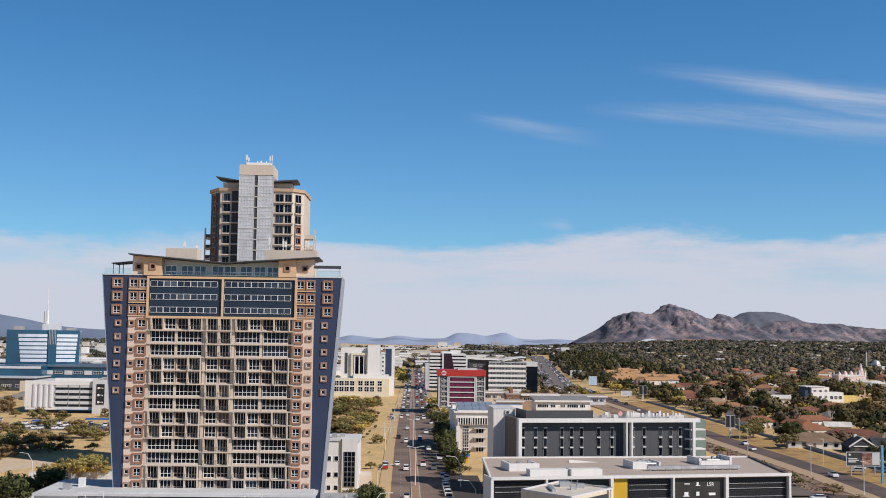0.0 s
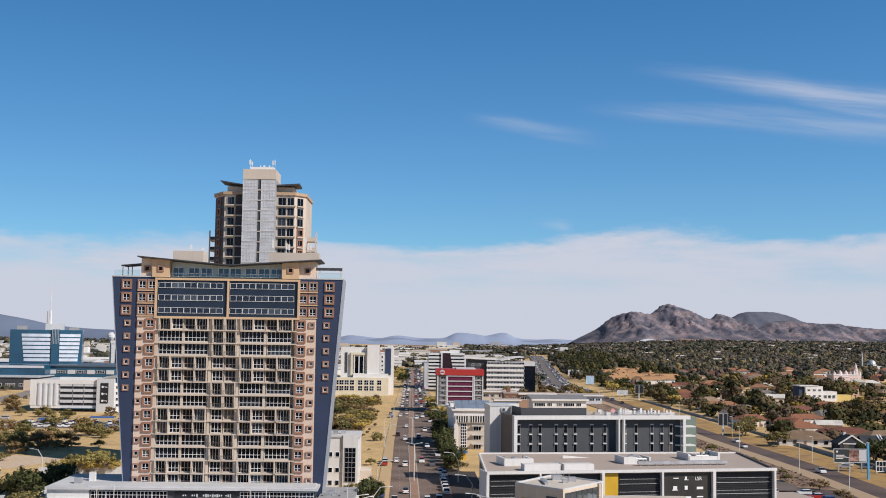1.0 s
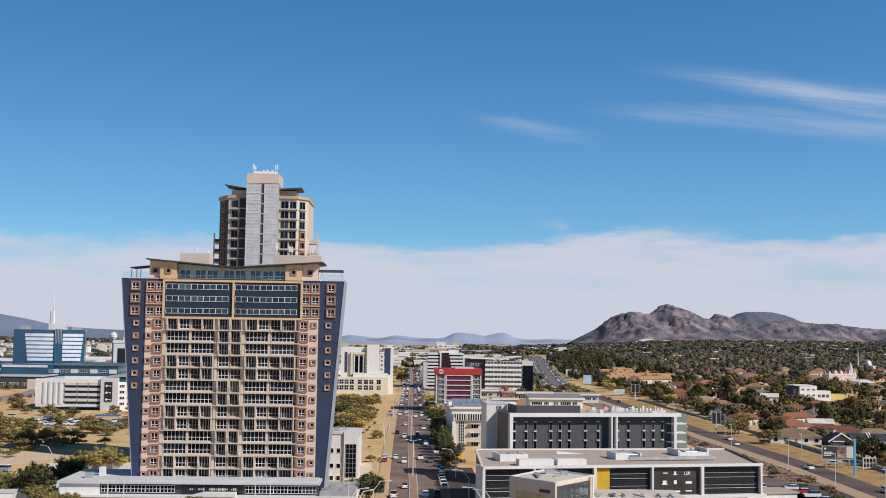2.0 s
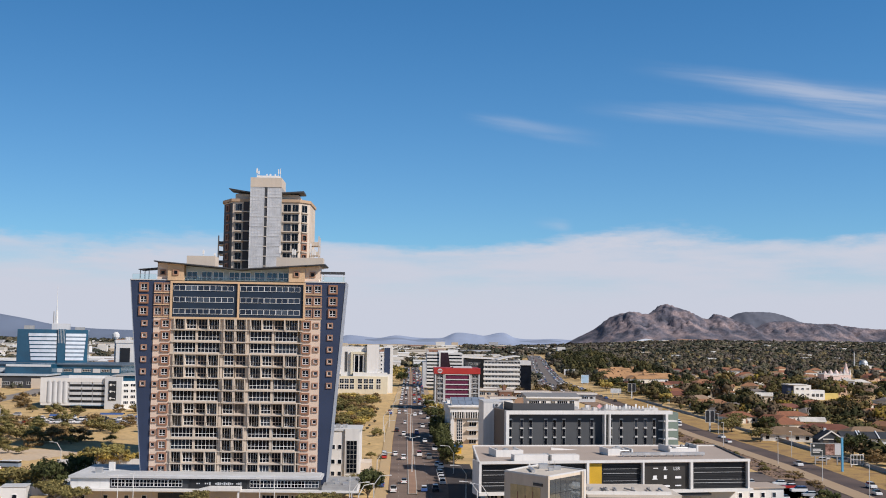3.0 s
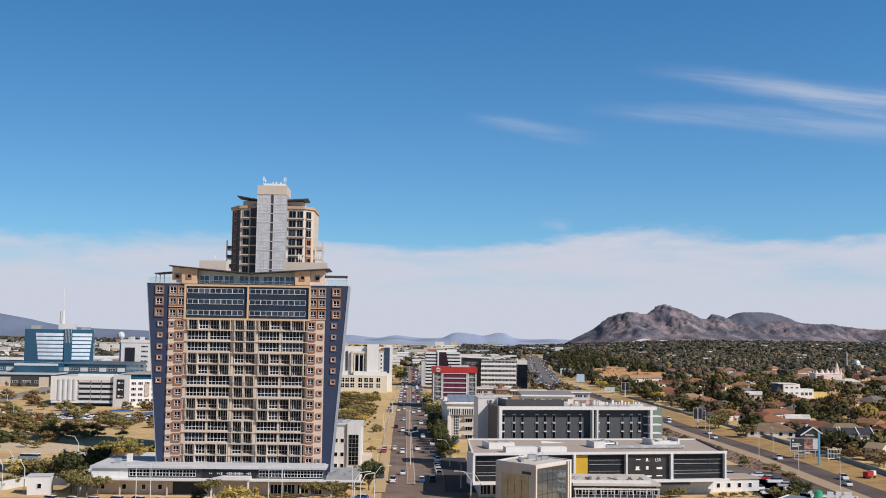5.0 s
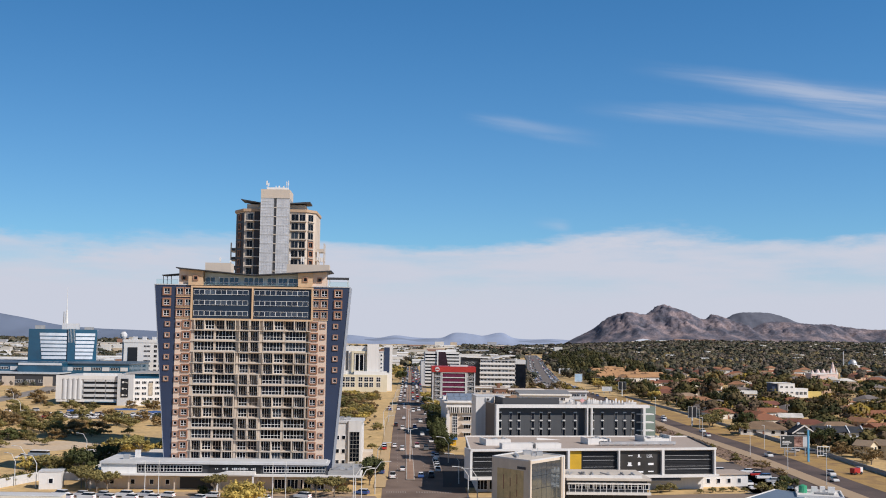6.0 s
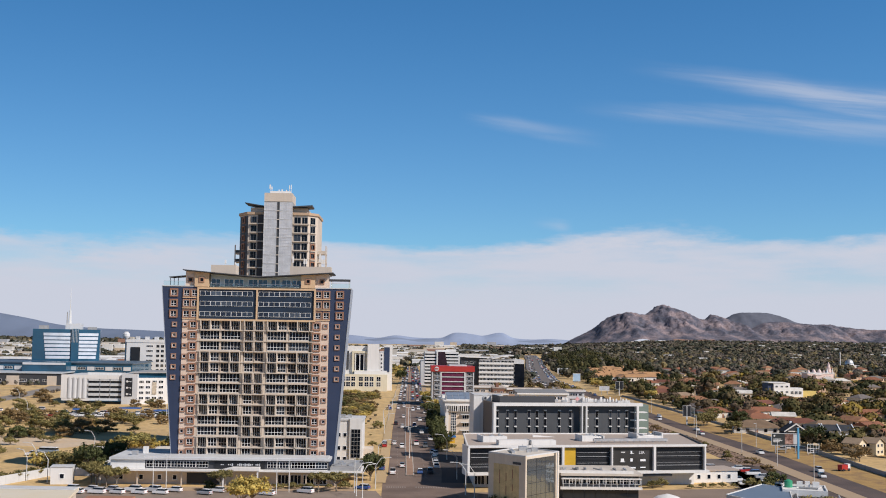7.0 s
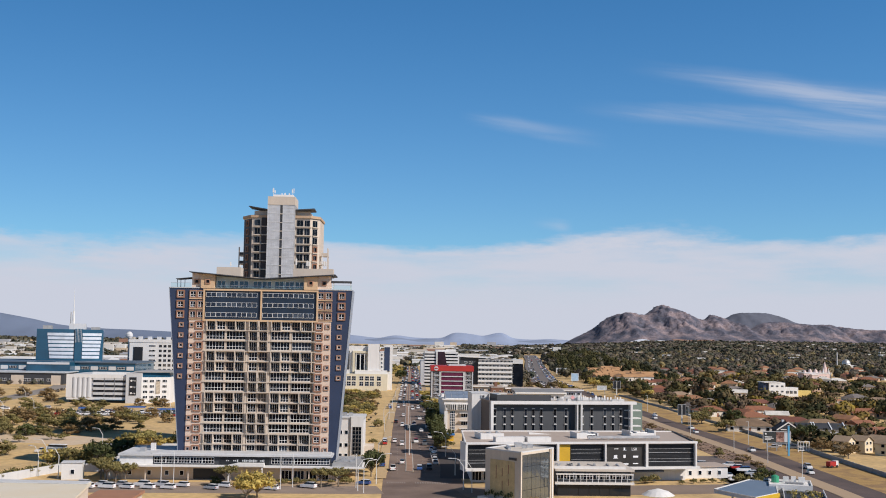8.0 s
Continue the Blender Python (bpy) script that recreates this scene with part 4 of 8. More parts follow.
    # ground floor
    part("ground_wall", Build().prism([(3, 5), (69, 4.5), (76, 34), (9, 38)], 0, 4.6), WHITE, t)
    for u in (4.5, 8, 11.5, 48, 51.2, 54.4, 60, 63.2, 66.4):
        window("shop", t, u, 4.75, 1.9)
    part("canopy_band", Build().box(44, 60, -0.4, 4.4, 3.0, 3.6), DARK, t)
    # plant on the roof
    rnd = random.Random(11)
    for u, v, w, d, h, m in ((7.5, 13, 0.5, 7, 2.4, WHITE), (7.5, 12.5, 7.0, 0.5, 2.4, WHITE), (14.3, 13, 0.5, 7, 2.2, WHITE), (9.5, 2.6, 8.6, 3.0, 2.1, WHITE), (19.0, 2.6, 7.2, 3.0, 2.0, WHITE),
                             (37.8, 13.5, 3.4, 0.4, 2.4, WHITE), (37.8, 13.9, 0.4, 6, 2.4, WHITE), (44.5, 14, 0.4, 6, 2.2, WHITE), (57.5, 20, 0.4, 7, 2.3, WHITE), (57.5, 20, 8, 0.4, 1.4, WHITE), (65.6, 20, 0.5, 7, 2.6, WHITE)):
        part("roof_screen", Build().box(u, u + w, v, v + d, 11.6, 11.6 + h * 0.72), m, t)
    part("duct", Build().box(40, 63, 9.6, 10.6, 12.0, 12.7), METAL, t, "long galvanised roof duct")
    for i in range(12):
        part("duct_leg", Build().box(40.5 + i * 2, 40.65 + i * 2, 9.8, 10.4, 11.6, 12.0), METAL, t)
    for i in range(20):
        u, v = ((8.5 + rnd.random() * 5, 14 + rnd.random() * 4), (17.6 + rnd.random(), 3 + rnd.random() * 3), (39 + rnd.random() * 5, 15 + rnd.random() * 4), (59 + rnd.random() * 6, 21 + rnd.random() * 4))[i % 4]
        w, h = rnd.uniform(0.6, 1.5), rnd.uniform(0.7, 1.9)
        part("condenser", Build().box(u, u + w, v, v + w, 11.6, 11.6 + h).bar((u + w / 2, v + w / 2, 11.6 + h), (u + w / 2, v + w / 2, 11.75 + h), w * 0.4, w * 0.4, 10), METAL if i % 3 else GREY, t)
    for k, (u0, v0, u1, v1, r) in enumerate(((58.5, 21.5, 65, 21.5, 0.3), (58.5, 23.0, 65, 22.6, 0.22), (60, 21, 60, 26, 0.25), (62.5, 21, 62.5, 26, 0.25), (64.4, 21, 64.4, 26, 0.2), (40.5, 14.6, 44, 14.6, 0.28), (41.5, 14.4, 41.5, 19, 0.25), (43, 14.4, 43, 19, 0.2), (18, 4, 20, 9, 0.2), (9, 13.4, 14, 13.4, 0.25))):
        z = 12.2 + 0.25 * (k % 3)
        part("pipe", Build().bar((u0, v0, z), (u1, v1, z), r, r, 8).bar((u0, v0, 11.6), (u0, v0, z + r), r, r, 8).bar((u1, v1, 11.6), (u1, v1, z + r), r, r, 8), METAL if k % 2 else PALE, t)
    part("skylight_kerb", Build().slab([(27, 11.6), (34.5, 11.6), (27, 12.3)], 28, 28.4), WHITE, t)
    return t


def corner_cube():
    t = thing("corner_pavilion", "beige corner pavilion with a tall mirrored glass wall and flat roof", "building")
    L_, F_, R_, B_ = (63.8, -38.9), (71.8, -48.6), (82.0, -36.0), (73.0, -26.0)
    sandst = mat("beige_stone_cladding", (0.60, 0.52, 0.42), 0.8, 0.1, 0.3, streaks=0.15)
    part("wall", Build().prism([L_, F_, R_, B_], 0, 12.9), sandst, t, "beige cladding")
    part("roof", Build().prism([(64.1, -38.8), (71.8, -48.3), (81.7, -35.9), (73.0, -26.3)], 12.9, 13.0), mat("pale_cream_roof", (0.58, 0.53, 0.46), 0.85, 0.12, 0.2), t)
    for a, b_ in ((L_, F_), (F_, R_), (R_, B_), (B_, L_)):
        d = Vector((b_[0] - a[0], b_[1] - a[1]))
        part("parapet", Build().box(0.01, d.length - 0.01, 0.0, 0.35, 0, 0.35), PALE, t, at=(*a, 12.9), turn=math.degrees(math.atan2(d.y, d.x)))
    # mirrored face
    d = Vector((R_[0] - F_[0], R_[1] - F_[1]))
    ang = math.degrees(math.atan2(d.y, d.x))
    mirror = mat("mirrored_glass", (0.27, 0.31, 0.34), 0.04, 0.15, 0.2, metal=0.85)
    face = part("glass_wall", Build().box(0.8, d.length - 2.6, -0.12, -0.004, 0.6, 12.3), BLACK, t, at=(*F_, 0), turn=ang)
    for i in range(6):
        for j in range(4):
            w, h = (d.length - 3.4) / 6, 11.7 / 4
            part("pane", Build().box(-w / 2 + 0.05, w / 2 - 0.05, -0.05, 0, -h / 2 + 0.05, h / 2 - 0.05), mirror, face, at=(0.8 + w * (i + 0.5), -0.13, 0.6 + h * (j + 0.5)), turn=(i * 7 + j * 5) % 5 * 0.35 - 0.7)
    part("corner_post", Build().box(-0.15, 0.45, -0.3, 0.3, 0, 13.2), sandst, t, at=(*F_, 0), turn=ang)
    part("end_post", Build().box(d.length - 2.5, d.length - 2.0, -0.5, 0.2, 0, 13.0), sandst, t, at=(*F_, 0), turn=ang)
    # left face with yellowish panels and slots
    d = Vector((F_[0] - L_[0], F_[1] - L_[1]))
    ang = math.degrees(math.atan2(d.y, d.x))
    for i, u in enumerate((1.9, 4.1, 6.3, 8.5)):
        part("wall_panel", Build().box(u, u + 2.1, -0.08, -0.004, 1.6, 10.6), mat("ochre_stone_panel", (0.56, 0.43, 0.22), 0.8, 0.2, 0.6), t, at=(*L_, 0), turn=ang)
    for u, z, h in ((4.0, 9.2, 3.4), (6.2, 8.6, 2.0), (6.2, 5.4, 2.2), (8.4, 9.6, 2.2), (8.4, 6.0, 1.6)):
        part("slot", Build().box(u, u + 0.22, -0.14, -0.084, z - h, z), BROWN, t, at=(*L_, 0), turn=ang)
    part("sign_bar", Build().box(8.6, 11.3, -0.15, -0.004, 10.9, 11.5), DARK, t, at=(*L_, 0), turn=ang)
    for x0, x1, y0, y1, h in ((69.5, 70.2, -41, -34, 0.5), (72.0, 74.0, -34, -32, 1.0), (75, 76.5, -36, -34.5, 0.9), (73.5, 74.6, -38, -37, 0.7)):
        part("roof_plant", Build().box(x0, x1, y0, y1, 13.0, 13.0 + h), METAL, t)
    for x in (73, 74.5, 75.6):
        part("antenna", Build().bar((x, -32.5, 13.0), (x, -32.5, 14.6), 0.05), METAL, t)
    # planters along the base and a fin beside the mirrored wall
    rr = random.Random(14)
    for i in range(9):
        g = Build()
        leaf_quads(rr, (0, 0, 1.7 + 0.4 * (i % 3)), (0.45, 0.45, 0.7), 60, 0.16, g.v, g.f)
        u = 1.2 + i * 1.15
        part("planter_shrub", g, LEAF[1], t, at=(L_[0] + u * 0.64 - 0.7, L_[1] - u * 0.77 - 0.6, 0))
    run = Vector((R_[0] - F_[0], R_[1] - F_[1]))
    part("reveal_fin", Build().box(run.length - 1.6, run.length - 1.2, -0.5, 0.0, 0, 13.0), WHITE, t, at=(*F_, 0), turn=math.degrees(math.atan2(run.y, run.x)))
    part("plinth", Build().prism([(61.8, -39.5), (71.4, -51.6), (73.8, -49.5), (65.0, -37)], 0, 1.0), WHITE, t)
    return t


def glazed_annex():
    t = thing("glazed_annex", "low white annex with a glazed balcony band and roof terrace", "building")
    part("wall", Build().box(83.6, 103.4, -31, -14, 0, 6.6), DARK, t)
    part("roof", Build().box(83.0, 104.2, -32.2, -13.5, 6.6, 7.2), mat("cream_roof_coat", (0.55, 0.50, 0.44), 0.85, 0.12, 0.2), t)
    part("parapet", Build().box(82.6, 102, -31.5, -31.1, 7.2, 7.9), WHITE, t)
    part("band", Build().box(83.0, 104.2, -32.0, -31.02, 3.1, 3.7), WHITE, t)
    for i in range(9):
        window("podium" if i % 2 else "office", t, 84.9 + i * 2.2, -31.1, 5.2)
    part("beam", Build().box(83.2, 104.0, -32.3, -31.9, 5.7, 6.0), WHITE, t)
    for i in range(14):
        part("baluster", Build().box(83.6 + i * 1.55, 83.72 + i * 1.55, -32.1, -31.95, 3.7, 5.7), FRAME, t)
    mirror = mat("tinted_reflecting_glass", (0.02, 0.024, 0.03), 0.05, 0.1, 0.2, spec=0.35)
    for i in range(7):
        part("pane", Build().box(83.8 + i * 2.8, 86.5 + i * 2.8, -31.15, -31.05, 0.3, 3.0), mirror, t)
    rnd = random.Random(3)
    for i in range(7):
        x = 84 + rnd.random() * 17
        part("roof_duct", Build().bar((x, -28, 7.5), (x + rnd.uniform(-2, 2), -24, 7.6), 0.2).box(x, x + 0.6, -24, -23.4, 7.2, 7.8), METAL if i % 2 else GREY, t)
    return t


def garden_annex():
    t = thing("garden_annex", "small white single-storey annex beside the offices", "building", (118.5, 6.5, 0), 9.9)
    part("wall", Build().box(0, 24, 0, 9, 0, 3.4), WHITE, t)
    part("roof", Build().box(-0.4, 24.4, -0.4, 9.4, 3.4, 3.8), ROOF, t)
    for i in range(7):
        window("hole", t, 2 + i * 3.2, -0.06, 1.7)
    return t


# ---- hotel ----
def hotel():
    t = thing("hotel", "dark grey hotel with a white frame and rows of narrow windows", "building", (72.5, 42.4, 0), 9.1)
    part("wall", Build().box(0, 49.8, 1.6, 14, 0, 20.0), mat("slate_grey_render", (0.068, 0.073, 0.080), 0.75, 0.12, 0.2, streaks=0.15), t, "slate-grey facade")
    part("roof", Build().box(0.1, 49.7, 1.59, 13.9, 20.0, 20.3), ROOF, t)
    part("frame_beam", Build().box(-0.6, 50.6, -0.6, 1.58, 19.6, 20.6), WHITE, t)
    for u, w in ((-0.6, 0.9), (29.3, 0.45), (30.8, 0.45), (48.4, 0.8)):
        part("frame_post", Build().box(u, u + w, -0.6, 1.58, 0, 19.6), WHITE, t)
    part("dark_slot", Build().box(29.76, 30.78, 1.0, 1.58, 0, 19.6), BLACK, t)
    part("side_wall", Build().box(-0.6, -0.004, 1.6, 14.2, 0, 20.6), mat("brown_grey_render", (0.16, 0.13, 0.11), 0.8, 0.1, 0.3), t, "brown-grey end wall")
    part("end_wall", Build().box(49.81, 54.6, 4.5, 14, 0, 19.8), mat("grey_green_render", (0.17, 0.22, 0.19), 0.8, 0.1, 0.3), t, "grey-green end wall")
    cols = (1.2, 4.6, 7.3, 11.9, 14.6, 17.4, 22.2, 26.0, 31.9, 35.2, 39.9, 42.8, 45.6)
    sill = Build().box(-0.48, 0.48, -0.3, 0.0, -0.13, 0.13).mesh("white_ledge", WHITE)
    rnd = random.Random(8)
    for u in cols:
        for k in range(7):
            z = 16.8 - k * 2.62
            w = window("slot", t, u, 1.52, z)
            part("white_ledge", sill, parent=w, at=(0, -0.02, 1.3))
    for k in range(5):
        z = 17.6 - k * 2.62
        part("end_balcony", Build().prism([(46.9, 1.5), (48.0, -0.4), (52.2, -0.4), (52.2, 3)], z - 0.2, z + 0.15), WHITE, t)
    part("roof_screen", Build().box(2.2, 21.0, 2.5, 3.0, 20.3, 22.6), DARK, t, "charcoal roof screen")
    part("roof_screen", Build().box(2.2, 2.6, 3.0, 13, 20.3, 22.6), DARK, t)
    for i in range(26):
        u, v = rnd.uniform(21.5, 47) if i < 18 else rnd.uniform(6, 18), rnd.uniform(4, 11)
        w, h = rnd.uniform(0.8, 2.4), rnd.uniform(0.6, 1.6) if i < 18 else rnd.uniform(0.8, 1.5)
        part("air_handler", Build().box(u, u + w, v, v + rnd.uniform(0.8, 2), 20.3, 20.3 + h), METAL if i % 3 else WHITE, t)
    for i in range(5):
        part("roof_rail", Build().box(21.5, 48.5, 1.9 + i * 0.02, 1.94 + i * 0.02, 20.5 + i * 0.22, 20.55 + i * 0.22), METAL, t)
    sign = part("roof_sign", Build().box(27.5, 47.4, 2.2, 2.35, 20.7, 20.8), METAL, t, "white roof sign with a red emblem, drawn as plain shapes")
    part("emblem", Build().slab([(28.6, 21.0), (29.4, 21.8), (28.6, 22.6), (27.8, 21.8)], 2.0, 2.15), mat("pinkish_red_sign", (0.6, 0.3, 0.3), 0.5, 0.05, 0.5), sign)
    x = 30.4
    for w, h in ((1.0, 1.9), (0.4, 1.6), (0.4, 1.9), (0.5, 1.6), (0.9, 1.2), (0.9, 1.2), (0, 0), (1.1, 1.9), (0.9, 1.2), (0.6, 1.2), (0.9, 1.9), (0.9, 1.2), (0.9, 1.2), (0, 0), (0.4, 1.9), (0.9, 1.2), (0.9, 1.2)):
        if w:
            part("sign_block", Build().box(x + 0.2 * w, x + 0.75 * w, 2.0, 2.15, 20.9, 20.9 + h * 0.85), WHITE, sign)
        x += w + 0.2 if w else 0.7
    return t


def solar_offices():
    t = thing("solar_office", "cream office building with a sloping bank of blue solar panels", "building", (61.24, 155.2, -5.0), 2.0)
    t.matrix_basis = t.matrix_basis @ Matrix.Scale(1.12, 4)
    part("wall", Build().box(1.4, 14.4, 1.0, 30, 0, 14.4), CREAM, t)
    part("attic", Build().box(0, 14.4, 0.4, 30, 14.4, 17.3), WHITE, t)
    part("roof", Build().box(-0.7, 14.6, -0.3, 30, 17.3, 17.8), WHITE, t)
    part("panel_bed", Build().prism([(0.6, 1.0), (13.0, 1.0), (13.0, 8), (0.6, 8)], 17.8, 18, tops=[18.0, 18.0, 20.3, 20.3]), WHITE, t)
    for i in range(5):
        for v in (1.1, 4.6):
            u0 = 0.8 + i * 2.42
            z0, z1 = 18.12 + (v - 1) * 0.33, 18.12 + (v + 2.3) * 0.33
            p = Build().poly([(u0, v, z0), (u0 + 2.28, v, z0), (u0 + 2.28, v + 3.3, z1), (u0, v + 3.3, z1)])
            p.poly([(u0, v, z0 - 0.08), (u0, v + 3.3, z1 - 0.08), (u0 + 2.28, v + 3.3, z1 - 0.08), (u0 + 2.28, v, z0 - 0.08)])
            part("solar_panel", p, SOLAR, t)
    part("rear_wing", Build().box(14.41, 24, 13, 30, 0, 17.8), CREAM, t)
    part("roof_bed", Build().box(0, 24, 14.5, 20.5, 17.8, 19.0), WHITE, t)
    for i in range(9):
        part("solar_panel", Build().box(0.5 + i * 2.6, 2.9 + i * 2.6, 15, 20, 19.02, 19.12), SOLAR, t)
    for u0, n in ((0.7, 5), (5.4, 9)):
        part("strip_recess", Build().box(u0, u0 + n * 0.82, 0.3, 0.396, 13.6, 15.6), BLACK, t)
        for i in range(n + 1):
            part("strip_fin", Build().box(u0 + i * 0.82 - 0.13, u0 + i * 0.82 + 0.13, -0.1, 0.39, 13.4, 15.8), WHITE, t)
    part("corner_block", Build().box(0.2, 1.39, 0.2, 27, 0, 14.4), WHITE, t)
    for z in (2.6, 9.6):
        window("tall", t, 3.4, 0.9, z)
    for k in range(5):
        z = 11.6 - k * 3.0
        part("sun_shade", Build().box(6.0, 10.2, -0.3, 0.98, z + 0.6, z + 0.85), PALE, t)
        window("office", t, 8.0, 0.94, z - 0.2)
    window("tall", t, 12.0, 0.94, 9.6)
    window("tall", t, 12.0, 0.94, 2.6)
    k = thing("kiosk", "small yellow street kiosk with a blue canopy", "kiosk", (60.4, 121, 0.0), 4.0)
    part("wall", Build().box(0, 3.4, 0, 2.6, 0, 2.3), YELLOW, k)
    part("canopy", Build().box(-0.4, 3.8, -0.9, 2.8, 2.3, 2.9), mat("blue_awning_paint", (0.03, 0.16, 0.42), 0.6, 0.08, 0.4), k)
    part("counter", Build().box(0.5, 2.9, -0.3, -0.004, 1.0, 1.12), METAL, k)
    w = thing("stair_tower", "tall blank white stair tower beside the hotel", "building", (66.5, 55.6, 0), 3.0)
    part("wall", Build().box(0, 6.0, 0, 12, 0, 22.3), WHITE, w)
    part("coping", Build().box(-0.1, 6.1, -0.1, 12.1, 22.3, 22.6), PALE, w)
    part("vent_box", Build().box(3.2, 4.6, -0.35, -0.004, 20.9, 22.0), PALE, w)
    part("vent_grille", Build().bar((3.9, -0.45, 21.4), (3.9, -0.36, 21.4), 0.4, 0.4, 12), DARK, w)
    return t


def corner_block():
    t = thing("corner_office", "small white office block with a tall dark gridded window", "building", (20.6, 44, 0), 0)
    part("wall", Build().box(0, 9.4, 0, 16, 0, 14.2), WHITE, t)
    part("roof", Build().box(-0.3, 9.7, -0.3, 16.2, 14.2, 14.7), PALE, t)
    part("stair_bay", Build().box(5.0, 9.1, -0.7, -0.004, 0, 14.9), WHITE, t)
    w = part("tall_window", grid_frame(3.0, 9.2, 3, 7, 0.09), GREY, t, at=(7.0, -0.8, 6.9))
    part("pane", glass_pane(3.0, 9.2), GLASS, w)
    for x, z in ((1.6, 9.6), (3.5, 9.6), (1.6, 5.4), (3.5, 5.4), (1.6, 2), (3.5, 2)):
        window("hole", t, x, -0.06, z)
    part("side_wing", Build().box(9.41, 12.5, 6, 16, 0, 4.5), CREAM, t)
    part("roof_unit", Build().box(2, 3.4, 3, 4.4, 14.7, 15.9), METAL, t)
    part("roof_unit", Build().box(4, 5.4, 5, 6.4, 14.7, 15.7), METAL, t)
    return t


# ---- buildings further off ----
def slab_block(name, label, x0, x1, y, depth, h, rows, cols, wall, key, base=None, band=None, turn=0.0, top=1.2):
    z0 = min(gz(x0, y), gz(x1, y)) - 0.5
    t = thing(name, label, "building", (x0, y, z0), turn)
    w = x1 - x0
    part("wall", Build().box(0, w, 0, depth, 0, h), wall, t)
    part("roof", Build().box(-0.3, w + 0.3, -0.3, depth + 0.3, h, h + 0.5), ROOF, t)
    part("roof_house", Build().box(w * 0.3, w * 0.55, depth * 0.3, depth * 0.7, h + 0.5, h + 0.5 + 2.2 * top), wall, t)
    sh = h / (rows + 0.6)
    for k in range(rows):
        z = h - sh * (k + 0.75)
        if band:
            part("spandrel_band", Build().box(0.2, w - 0.2, -0.35, -0.01, z - sh * 0.62, z - sh * 0.32), band, t)
        for i in range(cols):
            window(key, t, w * (i + 0.5) / cols, -0.07, z)
    return t


def key_garage():
    t = thing("parking_garage", "white multi-storey car park with dark deck openings and a black sign", "building", (-151.7, 330, 0), 0)
    part("wall", Build().box(0, 34.5, 1.0, 40, 2.4, 16.5), PALE, t)
    part("parapet", Build().box(-0.3, 34.5, 0, 1.0, 14.6, 16.8), WHITE, t)
    part("base_band", Build().box(0, 34.5, 0.2, 1.0, 2.0, 3.4), WHITE, t)
    part("ground_floor", Build().box(1, 34, 3, 39, 0, 2.4), DARK, t)
    part("end_pier", Build().box(-0.3, 3.0, 0, 0.99, 3.4, 14.6), WHITE, t)
    for i in range(4):
        bulge = [(-1.3 * math.cos(math.pi * k / 8), -0.8 * math.sin(math.pi * k / 8)) for k in range(9)]
        part("rounded_fin", Build().prism(bulge + [(1.3, 0.5), (-1.3, 0.5)], 3.4, 15.2), PALE, t, at=(4.4 + i * 2.8, 0.6, 0))
        part("fin_gap", Build().box(5.5 + i * 2.8, 6.1 + i * 2.8, 0.3, 0.98, 3.4, 14.6), PALE, t)
    for k in range(4):
        z = 3.6 + k * 2.85
        for u0, u1 in ((15.2, 21.3), (21.9, 27.1), (27.7, 34.2)):
            # black sheet on the solid wall paints the dark inside an open deck
            part("black_deck_sheet", Build().box(u0, u1, 0.6, 0.996, z + 0.1, z + 1.3), BLACK, t)
            part("deck_parapet", Build().box(u0, u1, 0.1, 0.99, z + 1.3, z + 2.75), PALE, t)
    part("sign_tower", Build().box(34.51, 43.5, -1.5, 38, 0, 17.8), PALE, t, "grey sign wall")
    s = part("sign_panel", Build().box(36.6, 40.6, -1.8, -1.504, 5.0, 15.4), BLACK, t, "black sign with three white symbols")
    for k in range(3):
        z = 13.4 - k * 3.6
        part("symbol", Build().bar((37.7, -1.82, z), (37.7, -1.95, z), 0.6, 0.6, 14).box(38.3, 40.1, -1.95, -1.82, z - 0.13, z + 0.13).box(39.7, 40.0, -1.95, -1.82, z - 0.5, z - 0.13), WHITE, s)
    part("far_wing", Build().prism([(43.51, -1), (59, 6), (59, 36), (43.51, 36)], 0, 15.4), WHITE, t)
    part("far_roof", Build().prism([(39, -2), (60, 6), (60, 37), (39, 37)], 18.2, 18.8), GREY, t, "flat grey oversailing roof")
    part("glazed_attic", Build().prism([(41, 0), (58, 7.5), (58, 35), (41, 35)], 15.4, 18.2), TEAL, t)
    a = math.degrees(math.atan2(7, 15.5))
    for k in range(4):
        for i in range(4):
            window("office", t, 45.5 + i * 3.4, -0.2 + i * 1.53, 13.2 - k * 3.1, a)
    part("banner", Build().box(-1.2, 1.2, -0.2, 0, -3.5, 3.5), mat("faded_printed_banner", (0.42, 0.36, 0.28), 0.8, 0.4, 0.8), t, at=(52.2, 2.7, 9.5), turn=a)
    part("roof_parapet", Build().box(13, 34.5, 6, 8, 16.5, 18.0), WHITE, t)
    part("canopy", Build().box(16, 34, -1.2, 0.2, 1.9, 2.2), TEAL, t)
    return t


